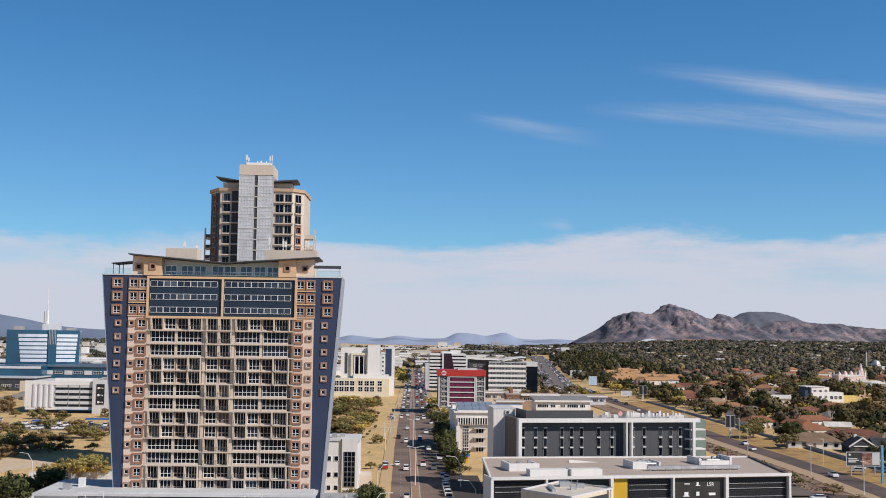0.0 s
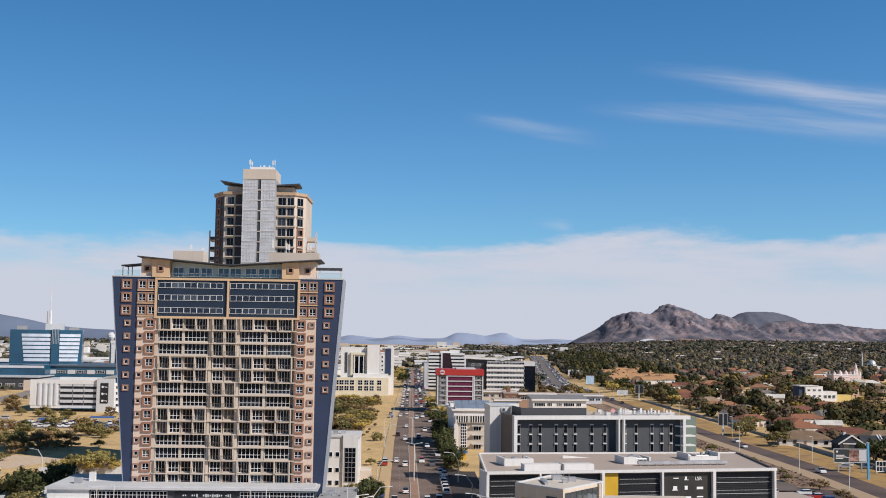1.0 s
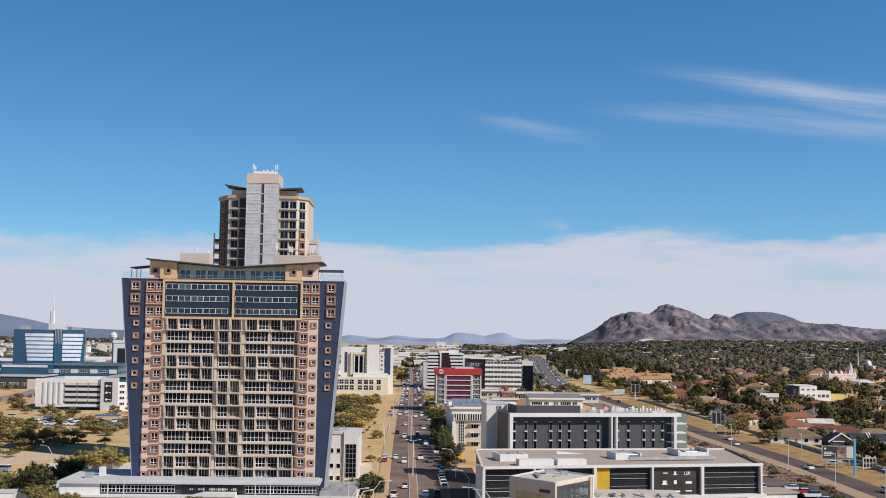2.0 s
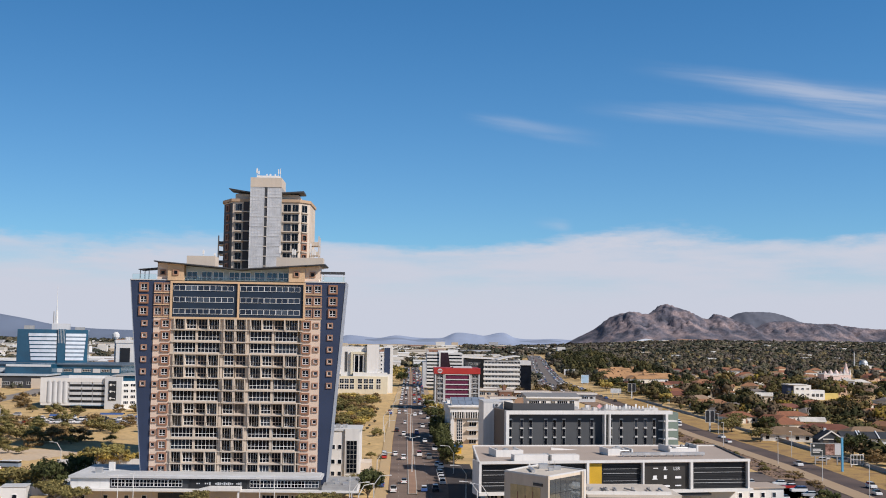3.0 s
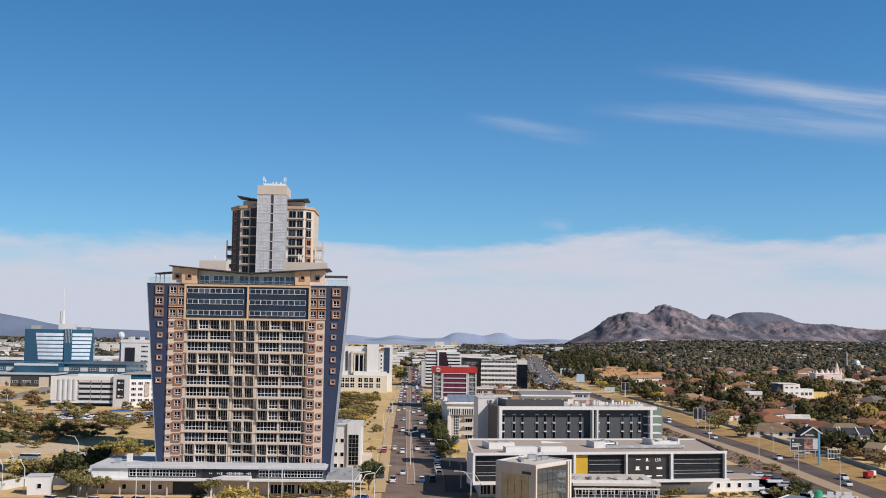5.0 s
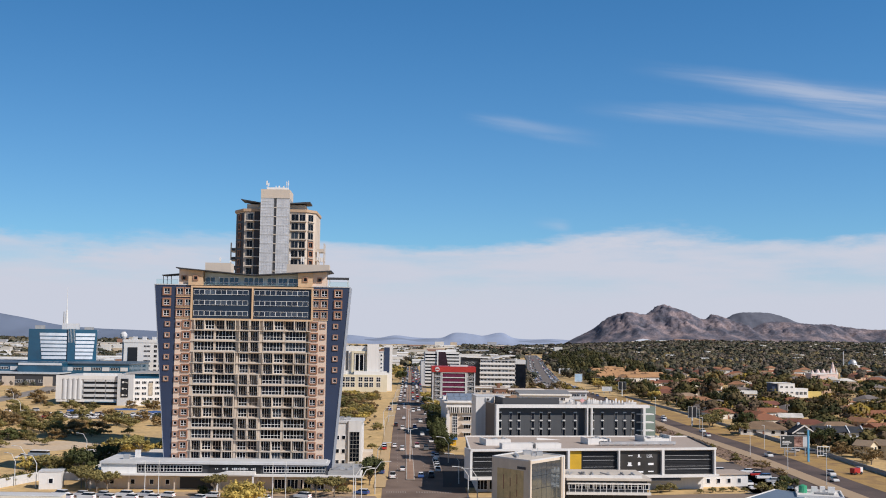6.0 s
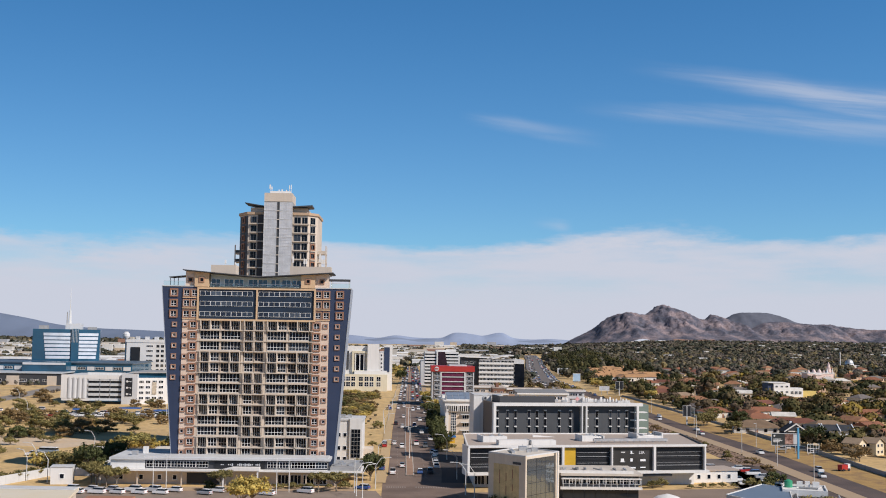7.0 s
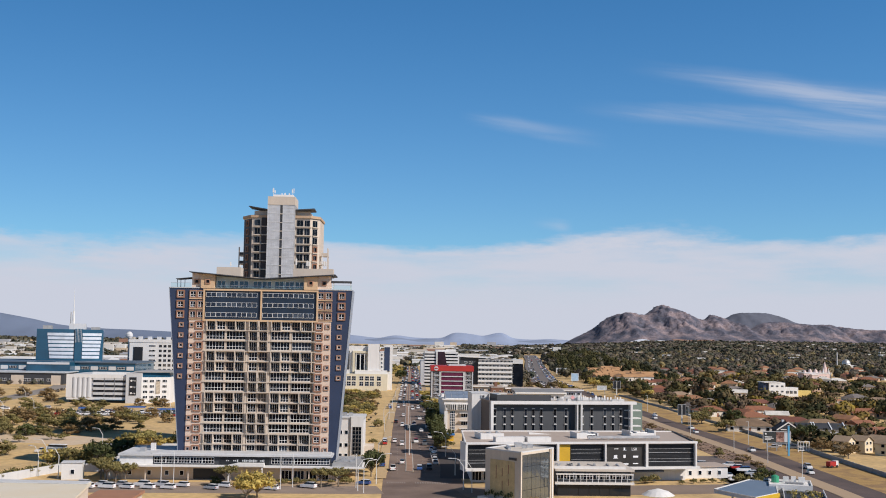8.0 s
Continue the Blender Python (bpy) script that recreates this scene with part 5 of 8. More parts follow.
def blue_glass_tower():
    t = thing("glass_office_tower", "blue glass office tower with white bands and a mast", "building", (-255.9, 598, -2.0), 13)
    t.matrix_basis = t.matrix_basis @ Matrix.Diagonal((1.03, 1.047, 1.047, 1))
    pts = []
    for i in range(13):
        u = i / 12
        pts.append((51 * u, -5 * math.sin(math.pi * u)))
    part("wall", Build().prism(pts + [(51, 26), (0, 26)], 0, 43.2), TEAL, t, "bowed blue glass front")
    band = mat("pale_blue_spandrel", (0.60, 0.66, 0.73), 0.3, 0.12, 0.2)
    bow = lambda a, d: (51 * a, -5 * math.sin(math.pi * a) + d)
    for k in range(7):
        z = 20.3 + k * 2.97
        for u0, u1 in ((0.205 - k * 0.007, 0.565), (0.69, 0.945 + k * 0.005)):
            us = [u0 + (u1 - u0) * i / 8 for i in range(9)]
            part("white_band", Build().prism([bow(a, -0.35) for a in us] + [bow(a, -0.04) for a in us[::-1]], z, z + 2.15), band, t)
    part("glass_shaft", Build().box(29.5, 35, -6.2, 4, 0, 43.6), TEAL, t)
    for i in range(5):
        part("shaft_rib", Build().box(29.9 + i * 1.1, 30.1 + i * 1.1, -6.5, -6.21, 33, 43.6), PALE, t)
    part("roof_house", Build().box(24, 37, 6, 18, 43.2, 47.8), PALE, t)
    part("roof_house", Build().box(4, 11, 6, 14, 43.2, 46.0), GREY, t)
    part("roof_house", Build().box(41, 48, 6, 14, 43.2, 45.2), GREY, t)
    part("mast", Build().bar((27, 10, 47.8), (27, 10, 58), 1.3, 0.8).bar((27, 10, 58), (27, 10, 76), 0.35, 0.12), POLE, t, "lattice mast painted white")
    part("mast", Build().bar((24.9, 10, 47.8), (24.9, 10, 57), 0.5, 0.4), GREY, t)
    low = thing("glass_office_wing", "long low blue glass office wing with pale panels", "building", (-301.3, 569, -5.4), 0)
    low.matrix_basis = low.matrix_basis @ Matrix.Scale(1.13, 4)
    part("wall", Build().box(0, 118, 0, 60, 0, 19.5), TEAL, low)
    part("roof", Build().box(-1, 119, -1, 61, 19.5, 20.2), mat("slate_sheet_roof", (0.08, 0.12, 0.17), 0.6, 0.1, 0.1), low)
    for i in range(9):
        window("wide", low, 8 + i * 12.5, -0.08, 16.0)
        part("pale_panel", Build().box(12 + i * 12.5, 17 + i * 12.5, -0.3, -0.01, 14.6, 17.2), PALE, low)
    part("entrance_block", Build().box(46, 76, -12, -0.01, 0, 20.5), TEAL, low)
    part("glass_band", Build().box(46.5, 75.5, -12.4, -12.01, 18.5, 20.0), PALE, low)
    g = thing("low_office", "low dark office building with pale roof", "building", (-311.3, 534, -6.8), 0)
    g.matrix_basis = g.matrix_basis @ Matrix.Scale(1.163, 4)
    part("wall", Build().box(0, 84, 0, 30, 0, 14.0), DARK, g)
    part("roof", Build().box(-0.6, 85, -0.8, 31, 14.0, 14.7), mat("pale_slate_roof_edge", (0.42, 0.46, 0.50), 0.7, 0.1, 0.2), g)
    for i in range(6):
        window("wide", g, 36 + i * 8, -0.08, 9.5)
        window("wide", g, 36 + i * 8, -0.08, 5.5)
    part("pale_bay", Build().box(50, 58, -0.5, -0.01, 3, 12.5), CREAM, g)
    part("pale_bay", Build().box(76, 82, -0.5, -0.01, 3, 12.5), CREAM, g)


def white_hospital():
    t = thing("white_office", "white office block with rows of square windows", "building", (-190, 640, 0), 0)
    part("wall", Build().box(0, 48, 0, 30, 0, 33), WHITE, t)
    part("dark_bay", Build().box(3.5, 11.5, -0.4, -0.01, 4, 29), BLACK, t)
    part("parapet", Build().box(-0.4, 48.4, -0.4, 30, 33, 35.5), WHITE, t)
    part("globe", Build().bar((-2, 6, 36), (-2, 6, 38), 1.6, 3.0, 12).bar((-2, 6, 38), (-2, 6, 40), 3.0, 3.0, 12).bar((-2, 6, 40), (-2, 6, 42), 3.0, 1.4, 12), PALE, t, "pale water tank")
    part("globe_stem", Build().bar((-2, 6, 0), (-2, 6, 36), 0.9), PALE, t)
    for k in range(6):
        window("wide", t, 19.5, -0.07, 30 - k * 4.1)
        for i in range(6):
            window("ward", t, 26.5 + i * 3.9, -0.07, 30 - k * 4.1)
    for i in range(5):
        part("roof_unit", Build().box(6 + i * 8, 9 + i * 8, 6, 10, 35.5, 38), PALE, t)


def court_building():
    t = thing("civic_building", "white civic building with a cream lower wing and tall portal", "building", (0, 510, 0.2), 0)
    creamy = mat("pale_yellow_render", (0.66, 0.60, 0.45), 0.8, 0.1, 0.15, streaks=0.15)
    part("lower_wing", Build().box(-4, 33.6, 0, 30, 0, 12.8), creamy, t, "cream lower wing")
    part("terrace_block", Build().box(9, 33.2, 3, 7.9, 12.8, 15.4), WHITE, t)
    part("upper_wall", Build().box(0, 27, 8, 30, 12.8, 33.5), WHITE, t)
    part("tower_wall", Build().box(18.5, 27, 5, 20, 15.4, 35.2), WHITE, t)
    part("side_wall", Build().box(27, 37, 12, 30, 0, 29), WHITE, t)
    part("dark_side", Build().box(31, 35, 11.6, 11.99, 14.5, 33), NAVY, t)
    part("side_top", Build().box(30.5, 37, 12, 26, 29, 34), WHITE, t)
    p = part("portal", Build().ring(7, 19, 6.4, 7.99, 14, 30, 1.6), creamy, t)
    part("portal_glass", Build().box(9.5, 16.5, 7.4, 7.99, 14.5, 27), GLASS, p)
    for i in range(3):
        part("portal_column", Build().box(9.2 + i * 3.2, 9.9 + i * 3.2, 6.8, 7.39, 14, 28.2), WHITE, p)
    for k in range(2):
        for u in (-2.2, 1.2, 4.7, 8.4, 14.1, 18.3, 22.0, 27.2):
            window("civic", t, u, -0.07, 9.5 - k * 4.0)
    part("slot", Build().box(3, 4.6, 7.6, 7.99, 16, 30), DARK, t)
    for k in range(5):
        window("hole", t, 29, 11.9, 27 - k * 3)


def red_building():
    t = thing("red_office", "office block with a red crown and magenta bays", "building", (61.6, 350, 5.03), 0)
    t.matrix_basis = t.matrix_basis @ Matrix.Scale(0.888, 4)
    part("base_wall", Build().box(0.4, 28.2, 0.4, 23.6, -6, 0), PALE, t)
    part("wall", Build().box(0, 28.6, 0, 24, 0, 17.9), mat("dark_taupe_render", (0.16, 0.14, 0.13), 0.8, 0.1, 0.3), t)
    part("red_crown", Build().box(-0.5, 29.0, -1.2, 24, 17.9, 21.5), RED, t, "red fascia crown")
    part("emblem", Build().bar((3.2, -1.4, 19.7), (3.2, -1.21, 19.7), 1.5, 1.5, 18), PALE, t, "round white emblem")
    part("emblem_bar", Build().box(2.1, 4.3, -1.55, -1.41, 19.35, 20.05), RED, t)
    part("frame", Build().ring(6.2, 22.4, -0.9, -0.01, 0, 17.7, 0.5), WHITE, t)
    mag = mat("magenta_glazing", (0.12, 0.015, 0.05), 0.3, 0.15, 0.3)
    for k in range(6):
        part("bay_glass", Build().box(6.8, 21.8, -0.3, -0.012, 16.9 - k * 3.1 - 2.2, 16.9 - k * 3.1), mag, t)
        part("bay_band", Build().box(6.8, 21.8, -0.8, -0.012, 16.9 - k * 3.1 - 2.9, 16.9 - k * 3.1 - 2.3), PALE, t)
        window("office", t, 3.4, -0.07, 16.2 - k * 3.1)
        window("office", t, 25.6, -0.07, 16.2 - k * 3.1)
        part("ledge", Build().box(1.6, 5.6, -0.6, -0.012, 14.6 - k * 3.1, 15.0 - k * 3.1), PALE, t)
        part("ledge", Build().box(23.4, 27.6, -0.6, -0.012, 14.6 - k * 3.1, 15.0 - k * 3.1), PALE, t)
    for u in (0.0, 5.4, 22.6, 27.8):
        part("pier", Build().box(u, u + 0.8, -0.7, -0.013, 0, 17.88), PALE, t)
    part("roof_screen", Build().box(12, 24, 4, 20, 21.5, 22.3), PALE, t)


def striped_building():
    t = thing("striped_office", "white office block with dark ribbon windows and a dark slanted bay", "building", (60.6, 612, 0.0), 0)
    t.matrix_basis = t.matrix_basis @ Matrix.Diagonal((1.06, 1.06, 0.98, 1))
    part("wall", Build().box(3, 29.6, 2, 28, 0, 29.6), PALE, t)
    part("end_wall", Build().box(0, 3, 1.5, 28, 0, 22), PALE, t)
    for k in range(10):
        z = 28.1 - k * 2.7
        part("white_band", Build().box(3, 29.9, 1.2, 1.99, z, z + 1.55), WHITE, t)
        part("ribbon_glass", Build().box(3.2, 29.7, 1.7, 1.98, z - 1.14, z - 0.004), GLASS, t)
    part("slanted_bay", Build().slab([(13.4, 6), (23.0, 6), (19.0, 29.8), (13.4, 29.8)], 0.4, 1.19), mat("dark_plum_glazing", (0.03, 0.012, 0.02), 0.2, 0.15, 0.3), t, "dark slanted glazed bay")
    part("white_fin", Build().box(12.3, 13.38, 0.2, 3.0, 4, 31.4), WHITE, t)
    part("roof_house", Build().box(12, 24, 8, 20, 29.6, 31.2), WHITE, t)


def roofed_office():
    t = thing("curved_roof_office", "grey office block with white bands and a tilted white roof", "building", (91.5, 555, 0.6), 0)
    part("wall", Build().box(0, 20, 4, 28, 0, 25), DARK, t)
    part("band_wall", Build().box(14, 41, 0, 28, 0, 24.0), GREY, t)
    part("glass_end", Build().box(41, 49.8, 3, 28, 0, 22.8), GLASS, t, "dark glazed end")
    part("roof", Build().slab([(-3, 26.2), (4, 25.2), (22, 24.8), (22, 25.5), (4, 26.0), (-3, 26.8)], 2, 29), WHITE, t, "white oversailing roof")
    part("roof", Build().slab([(24, 24.0), (30, 25.6), (35, 26.5), (41, 26.8), (41, 27.5), (35, 27.2), (30, 26.3), (24, 24.7)], -1, 29), WHITE, t, "white oversailing roof")
    for k in range(6):
        z = 21.5 - k * 3.5
        part("white_band", Build().box(13.5, 40.8, -0.5, -0.01, z - 1.5, z), WHITE, t)
        for i in range(5):
            window("wide", t, 17 + i * 5.4, -0.08, z + 0.9)
    for k in range(4):
        window("office", t, 4, 3.9, 21 - k * 3.5)
        window("office", t, 8, 3.9, 21 - k * 3.5)
    part("glass_cap", Build().box(41.02, 49.6, 2.2, 28, 20.6, 23.8), PALE, t, "pale rim over the dark glazed end")


def long_sheds():
    rows = ((108.5, 136, 300, 12, 10.6, WHITE, "low white workshop with a grey sheet roof"), (88, 110, 400, 10, 9.6, CREAM, "cream shop block with dark shopfronts"),
            (111, 132, 385, 8, 9.0, mat("brown_plaster", (0.30, 0.20, 0.14), 0.85, 0.12, 0.2), "brown-grey flat-roofed shop block"), (92, 105, 330, 7, 8.6, CREAM, "small cream shop block with a sheet roof"), (140, 166, 420, 16, 6, PALE, "pale flat-roofed warehouse beside the avenue"))
    sheet = mat("grey_sheet_roof", (0.24, 0.235, 0.23), 0.55, 0.12, 0.2)
    for x0, x1, y, d, h, m, lab in rows:
        t = thing("workshop", lab, "building", (x0, y, gz(x0, y) - 0.3), 4)
        w = x1 - x0
        part("wall", Build().box(0, w, 0, d, 0, h), m, t)
        part("roof", Build().prism([(-1, -1), (w + 1, -1), (w + 1, d + 1), (-1, d + 1)], h, h + 1, tops=[h + 0.5, h + 0.5, h + (2.0 if y == 300 else 0.6), h + (2.0 if y == 300 else 0.6)]), sheet if y == 300 else ROOF, t)
        for i in range(int(w / 5)):
            window("wide" if i % 3 == 0 else "office", t, 3.5 + i * 5, -0.08, h - 2.4)
        part("fascia", Build().box(-1, w + 1, -1.2, -1.004, h - 0.4, h + 0.4), WHITE, t)
    slab_block("brick_block", "brown brick office block with small windows", 98, 105, 345, 12, 11.5, 3, 2, mat("brown_brick", (0.22, 0.11, 0.07), 0.85, 0.15, 0.3), "hole")


office_block()
corner_cube()
glazed_annex()
garden_annex()
hotel()
solar_offices()
corner_block()
key_garage()
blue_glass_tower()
white_hospital()
court_building()
red_building()
striped_building()
roofed_office()
long_sheds()


# ---- trees ----
def twig_mass(rnd, centre, radii, v, f, nrm):
    """The dense, lumpy inside of a lobe."""
    k, n, m = len(v), 6, 3
    for j in range(m):
        e = math.pi * (j + 0.5) / m - math.pi / 2
        for i in range(n):
            q = 2 * math.pi * (i + 0.5 * (j % 2)) / n
            d = Vector((math.cos(e) * math.cos(q), math.cos(e) * math.sin(q), math.sin(e)))
            s = 0.55 * rnd.uniform(0.75, 1.15)
            v.append(tuple(centre[t] + d[t] * radii[t] * s for t in range(3)))
            nrm.append(d)
    f += [(k + j * n + i, k + j * n + (i + 1) % n, k + (j + 1) * n + (i + 1) % n, k + (j + 1) * n + i) for j in range(m - 1) for i in range(n)]
    f += [tuple(k + i for i in reversed(range(n))), tuple(k + (m - 1) * n + i for i in range(n))]


def soft_normals(me, nrm):
    at = me.attributes.new("custom_normal", 'FLOAT_VECTOR', 'POINT')
    at.data.foreach_set("vector", np.array([tuple(n) for n in nrm], dtype=np.float32).ravel())


def tree(label, height, spread, flat, leaf, seed, count=700, size=0.33, limbs=7, clear=0.22, low=0.46):
    """Trunk with limbs and a crown of several uneven lobes."""
    rnd = random.Random(seed)
    t = thing("tree", label, "tree", (0, 0, 0))
    trunk = Build()
    fork = height * clear
    trunk.bar((0, 0, -0.2), (rnd.uniform(-0.2, 0.2), rnd.uniform(-0.2, 0.2), fork), 0.05 * height ** 0.8, 0.035 * height ** 0.8, 7)
    crown, nrm = Build(), []
    lobes = []
    for i in range(limbs):
        a = 2 * math.pi * (i + rnd.random() * 0.7) / limbs
        r = spread * rnd.uniform(0.35, 0.8)
        z = height * rnd.uniform(low, 0.8)
        tip = (math.cos(a) * r, math.sin(a) * r, z)
        trunk.bar((0, 0, fork * 0.92), tip, 0.028 * height ** 0.8, 0.02, 5)
        rr = spread * rnd.uniform(0.26, 0.44)
        lobes.append((tip, (rr, rr, height * flat * rnd.uniform(0.6, 1.0))))
        for _ in range(2):
            q, far = a + rnd.uniform(-0.7, 0.7), r + spread * rnd.uniform(-0.25, 0.28)
            twig = (math.cos(q) * far, math.sin(q) * far, z + height * rnd.uniform(-0.08, 0.12))
            trunk.bar((tip[0] * 0.6, tip[1] * 0.6, fork + (z - fork) * 0.6), twig, 0.012 * height ** 0.8, 0.012, 4)
            rr = spread * rnd.uniform(0.14, 0.27)
            lobes.append((twig, (rr, rr, height * flat * rnd.uniform(0.4, 0.75))))
    lobes.append(((0, 0, height * 0.8), (spread * 0.5, spread * 0.5, height * flat)))
    total = sum(r[0] for c, r in lobes)
    for c, r in lobes:
        twig_mass(rnd, c, r, crown.v, crown.f, nrm)
        leaf_quads(rnd, c, r, int(1.15 * count * r[0] / total), size * 0.92, crown.v, crown.f, nrm)
    part("trunk", trunk, BARK, t)
    soft_normals(part("crown", crown, leaf, t).data, nrm)
    return t


KINDS = [tree("flat-topped acacia with thin olive-green foliage", 5.6, 4.6, 0.15, LEAF[0], 1, 1000, 0.28, 9),
         tree("rounded dark green street tree with dense foliage", 7.2, 3.9, 0.2, LEAF[1], 2, 1050, 0.3, 9),
         tree("broad yellowing acacia in winter leaf", 6.0, 4.6, 0.17, LEAF[2], 3, 1000, 0.28, 9),
         tree("russet-brown thorn tree with sparse dry foliage", 4.8, 3.6, 0.17, LEAF[3], 4, 750, 0.24, 9, low=0.35),
         tree("low olive-green bush on dry ground", 2.8, 2.3, 0.3, LEAF[0], 5, 480, 0.25, 6, 0.1, 0.25),
         tree("tall dark green garden tree", 10.0, 4.4, 0.18, LEAF[1], 6, 1200, 0.36, 10),
         tree("broad olive thorn tree with foliage almost to the ground", 5.4, 4.6, 0.22, LEAF[0], 7, 1050, 0.3, 11, 0.08, 0.24),
         tree("bushy dark thorn tree with foliage to the ground", 4.8, 3.8, 0.26, LEAF[1], 8, 950, 0.3, 10, 0.08, 0.22),
         tree("broad russet thorn tree with dry foliage to the ground", 5.2, 4.4, 0.22, LEAF[3], 9, 1000, 0.29, 11, 0.08, 0.24),
         tree("umbrella-shaped thorn tree with a clear pale trunk", 6.6, 3.7, 0.13, LEAF[0], 10, 1000, 0.26, 9, 0.42, 0.66),
         tree("yellow-green fever tree with tall pale trunks", 8.6, 4.6, 0.12, FEVER, 11, 1300, 0.26, 10, 0.4, 0.68),
         tree("tall dense dark green roadside tree", 10.5, 4.6, 0.2, LEAF[1], 12, 1500, 0.34, 13, 0.1, 0.26)]
_seen = set()


def plant(kind, x, y, scale=1.0, turn=None, group=""):
    """The first of a kind is moved into place, the rest are copies."""
    rnd = random.Random(int(x * 31 + y * 17) + kind)
    m = pose(x, y, gz(x, y), 0, 0, rnd.uniform(0, 360) if turn is None else turn) @ Matrix.Diagonal((scale * rnd.uniform(0.9, 1.15), scale * rnd.uniform(0.9, 1.15), scale, 1))
    if kind in _seen:
        ob = copy_thing(KINDS[kind], Matrix())
        ob.matrix_basis = m
    else:
        _seen.add(kind)
        ob = KINDS[kind]
        ob.matrix_basis = m
    return tagged(ob, group=group or "trees")


for k, x, y, s in ((1, 33.4, 5, 1.05), (1, 33.4, 15, 1.0), (0, 34, 28, 0.9), (9, 20.3, -20.5, 0.9), (9, 24.9, -18.6, 0.85), (9, -5.6, -20.5, 0.95), (7, -8.6, -18.5, 0.6), (4, 27, -13, 0.8),
                   (4, 13, -14, 0.7), (4, 9, -14.5, 0.6), (4, 17, -14, 0.6), (2, 5.5, -41, 1.25), (2, 3.2, -44, 1.0), (9, -39.9, -12.4, 0.95), (9, -36.9, -13.8, 0.9), (9, -34.4, -13.2, 0.85), (9, -43, -6, 1.0), (1, -47, 8, 1.25),
                   (1, -50, 18, 1.2), (0, -56, 12, 1.3), (2, -62, 16, 1.1), (1, -44, 26, 1.25), (10, -51, 66, 0.85), (10, -57, 72, 0.95), (10, -45, 70, 0.8), (10, -62, 78, 0.85), (10, -49, 78, 0.85), (1, -36, 78, 1.1), (1, -30, 96, 1.2),
                   (1, -33, 118, 1.1), (0, -24, 130, 1.1), (1, -90, 128, 1.1), (0, -106, 123, 1.3), (0, -101, 160, 1.3), (3, -111, 164, 1.4), (1, -92, 172, 1.4), (3, -84, 196, 1.5), (3, -92, 214, 1.5),
                   (0, -116, 213, 1.3), (0, -112, 240, 1.3), (0, -78, 220, 1.2), (1, -73, 232, 0.9), (4, -68, 150, 1.3), (4, -80, 140, 1.4), (0, -128, 190, 1.3), (0, -134, 226, 1.3), (1, -126, 150, 1.2), (3, -140, 168, 1.3),
                   (0, -122, 100, 1.3), (4, -100, 96, 1.3), (1, -118, 282, 1.2), (0, -132, 292, 1.3), (4, -146, 300, 1.5), (1, -104, 306, 1.1), (1, -96, 312, 1.1), (0, -90, 300, 1.2), (0, -150, 262, 1.4), (3, -162, 240, 1.5),
                   (0, -60, 262, 1.2), (0, -52, 240, 1.2), (1, -48, 270, 1.2), (4, -56, 214, 1.2), (0, -160, 330, 1.3), (4, -172, 320, 1.5), (4, -182, 316, 1.6), (0, -178, 380, 1.4), (0, -196, 390, 1.4), (0, -210, 384, 1.4),
                   (1, 58.0, 90, 0.8), (1, 58.6, 102, 0.95), (7, 57.4, 97, 0.8), (11, 57.2, 105, 0.6), (11, 57.0, 114, 0.66), (11, 57.2, 123, 0.72), (11, 57.0, 132, 0.78), (11, 57.2, 142, 0.85), (11, 57.4, 152, 0.9), (11, 57.4, 163, 0.95), (11, 57.8, 175, 0.95), (11, 58.0, 187, 0.9), (11, 58.6, 199, 0.9), (7, 60.2, 210, 1.1), (2, 60.6, 224, 1.0), (0, 61.5, 232, 1.1), (1, 59, 250, 1.2), (0, 61, 285, 1.2), (2, 62, 318, 1.1), (1, 58.6, 336, 1.0),
                   (2, 63, 395, 1.2), (2, 60, 412, 1.0), (4, 57.6, 92, 1.0), (4, 59.2, 88, 1.2), (3, 57, 330, 1.0), (2, 98, 420, 1.3), (2, 104, 440, 1.4), (2, 94, 470, 1.4), (2, 118, 400, 1.3),
                   (3, 75, -57, 0.75), (3, 78, -58, 0.6), (4, 116, -3, 0.9), (4, 113, -5, 0.8), (4, 145, -8, 0.9), (4, 141, -6, 1.2), (1, 151, 6, 0.55), (1, 153, 3, 0.5), (4, 149, 2, 1.0), (3, 158, 30, 0.7), (3, 160, 52, 0.7), (4, 157, 70, 0.9),
                   (0, 190.5, 221, 1.25), (0, 193.5, 226, 1.1), (0, 191.8, 180, 1.15), (1, 204.5, 193.5, 0.9), (0, 205, 256, 1.2), (1, 207, 214, 1.2), (3, 202.5, 92, 1.1), (3, 206, 78, 1.2), (1, 206, 122, 1.1), (1, 212, 128, 1.2), (3, 204, 70, 1.2), (3, 208, 104, 1.1),
                   (4, 163, 120, 0.7), (4, 160, 160, 0.9), (4, 162, 88, 0.6), (3, 160, 190, 0.7), (2, 210, 420, 1.1), (5, 214, 436, 0.9), (0, 212, 452, 1.3), (1, 218, 466, 1.3), (5, 212, 490, 0.9), (2, 208, 512, 1.2), (1, 214, 530, 1.4), (0, 208, 560, 1.3), (1, 213, 585, 1.4), (2, 206, 600, 1.2), (0, 200, 470, 1.0), (0, 196, 500, 1.2), (2, 196, 545, 1.3), (1, 206, 560, 1.3)):
    plant((6, 7, 8, 6)[int(x * 7 + y) % 4] if x < -56 and y > 40 and k != 4 else k, x, y, s * (0.82 if x < -56 and y > 40 else 1.0))
rnd = random.Random(77)
for i in range(120):
    y = rnd.uniform(214, 440)
    plant(rnd.choice((0, 6, 6, 7, 8, 2, 6, 8)), rnd.uniform(-14, 27), y, rnd.uniform(0.55, 1.05), group="thorn trees on the open plot")
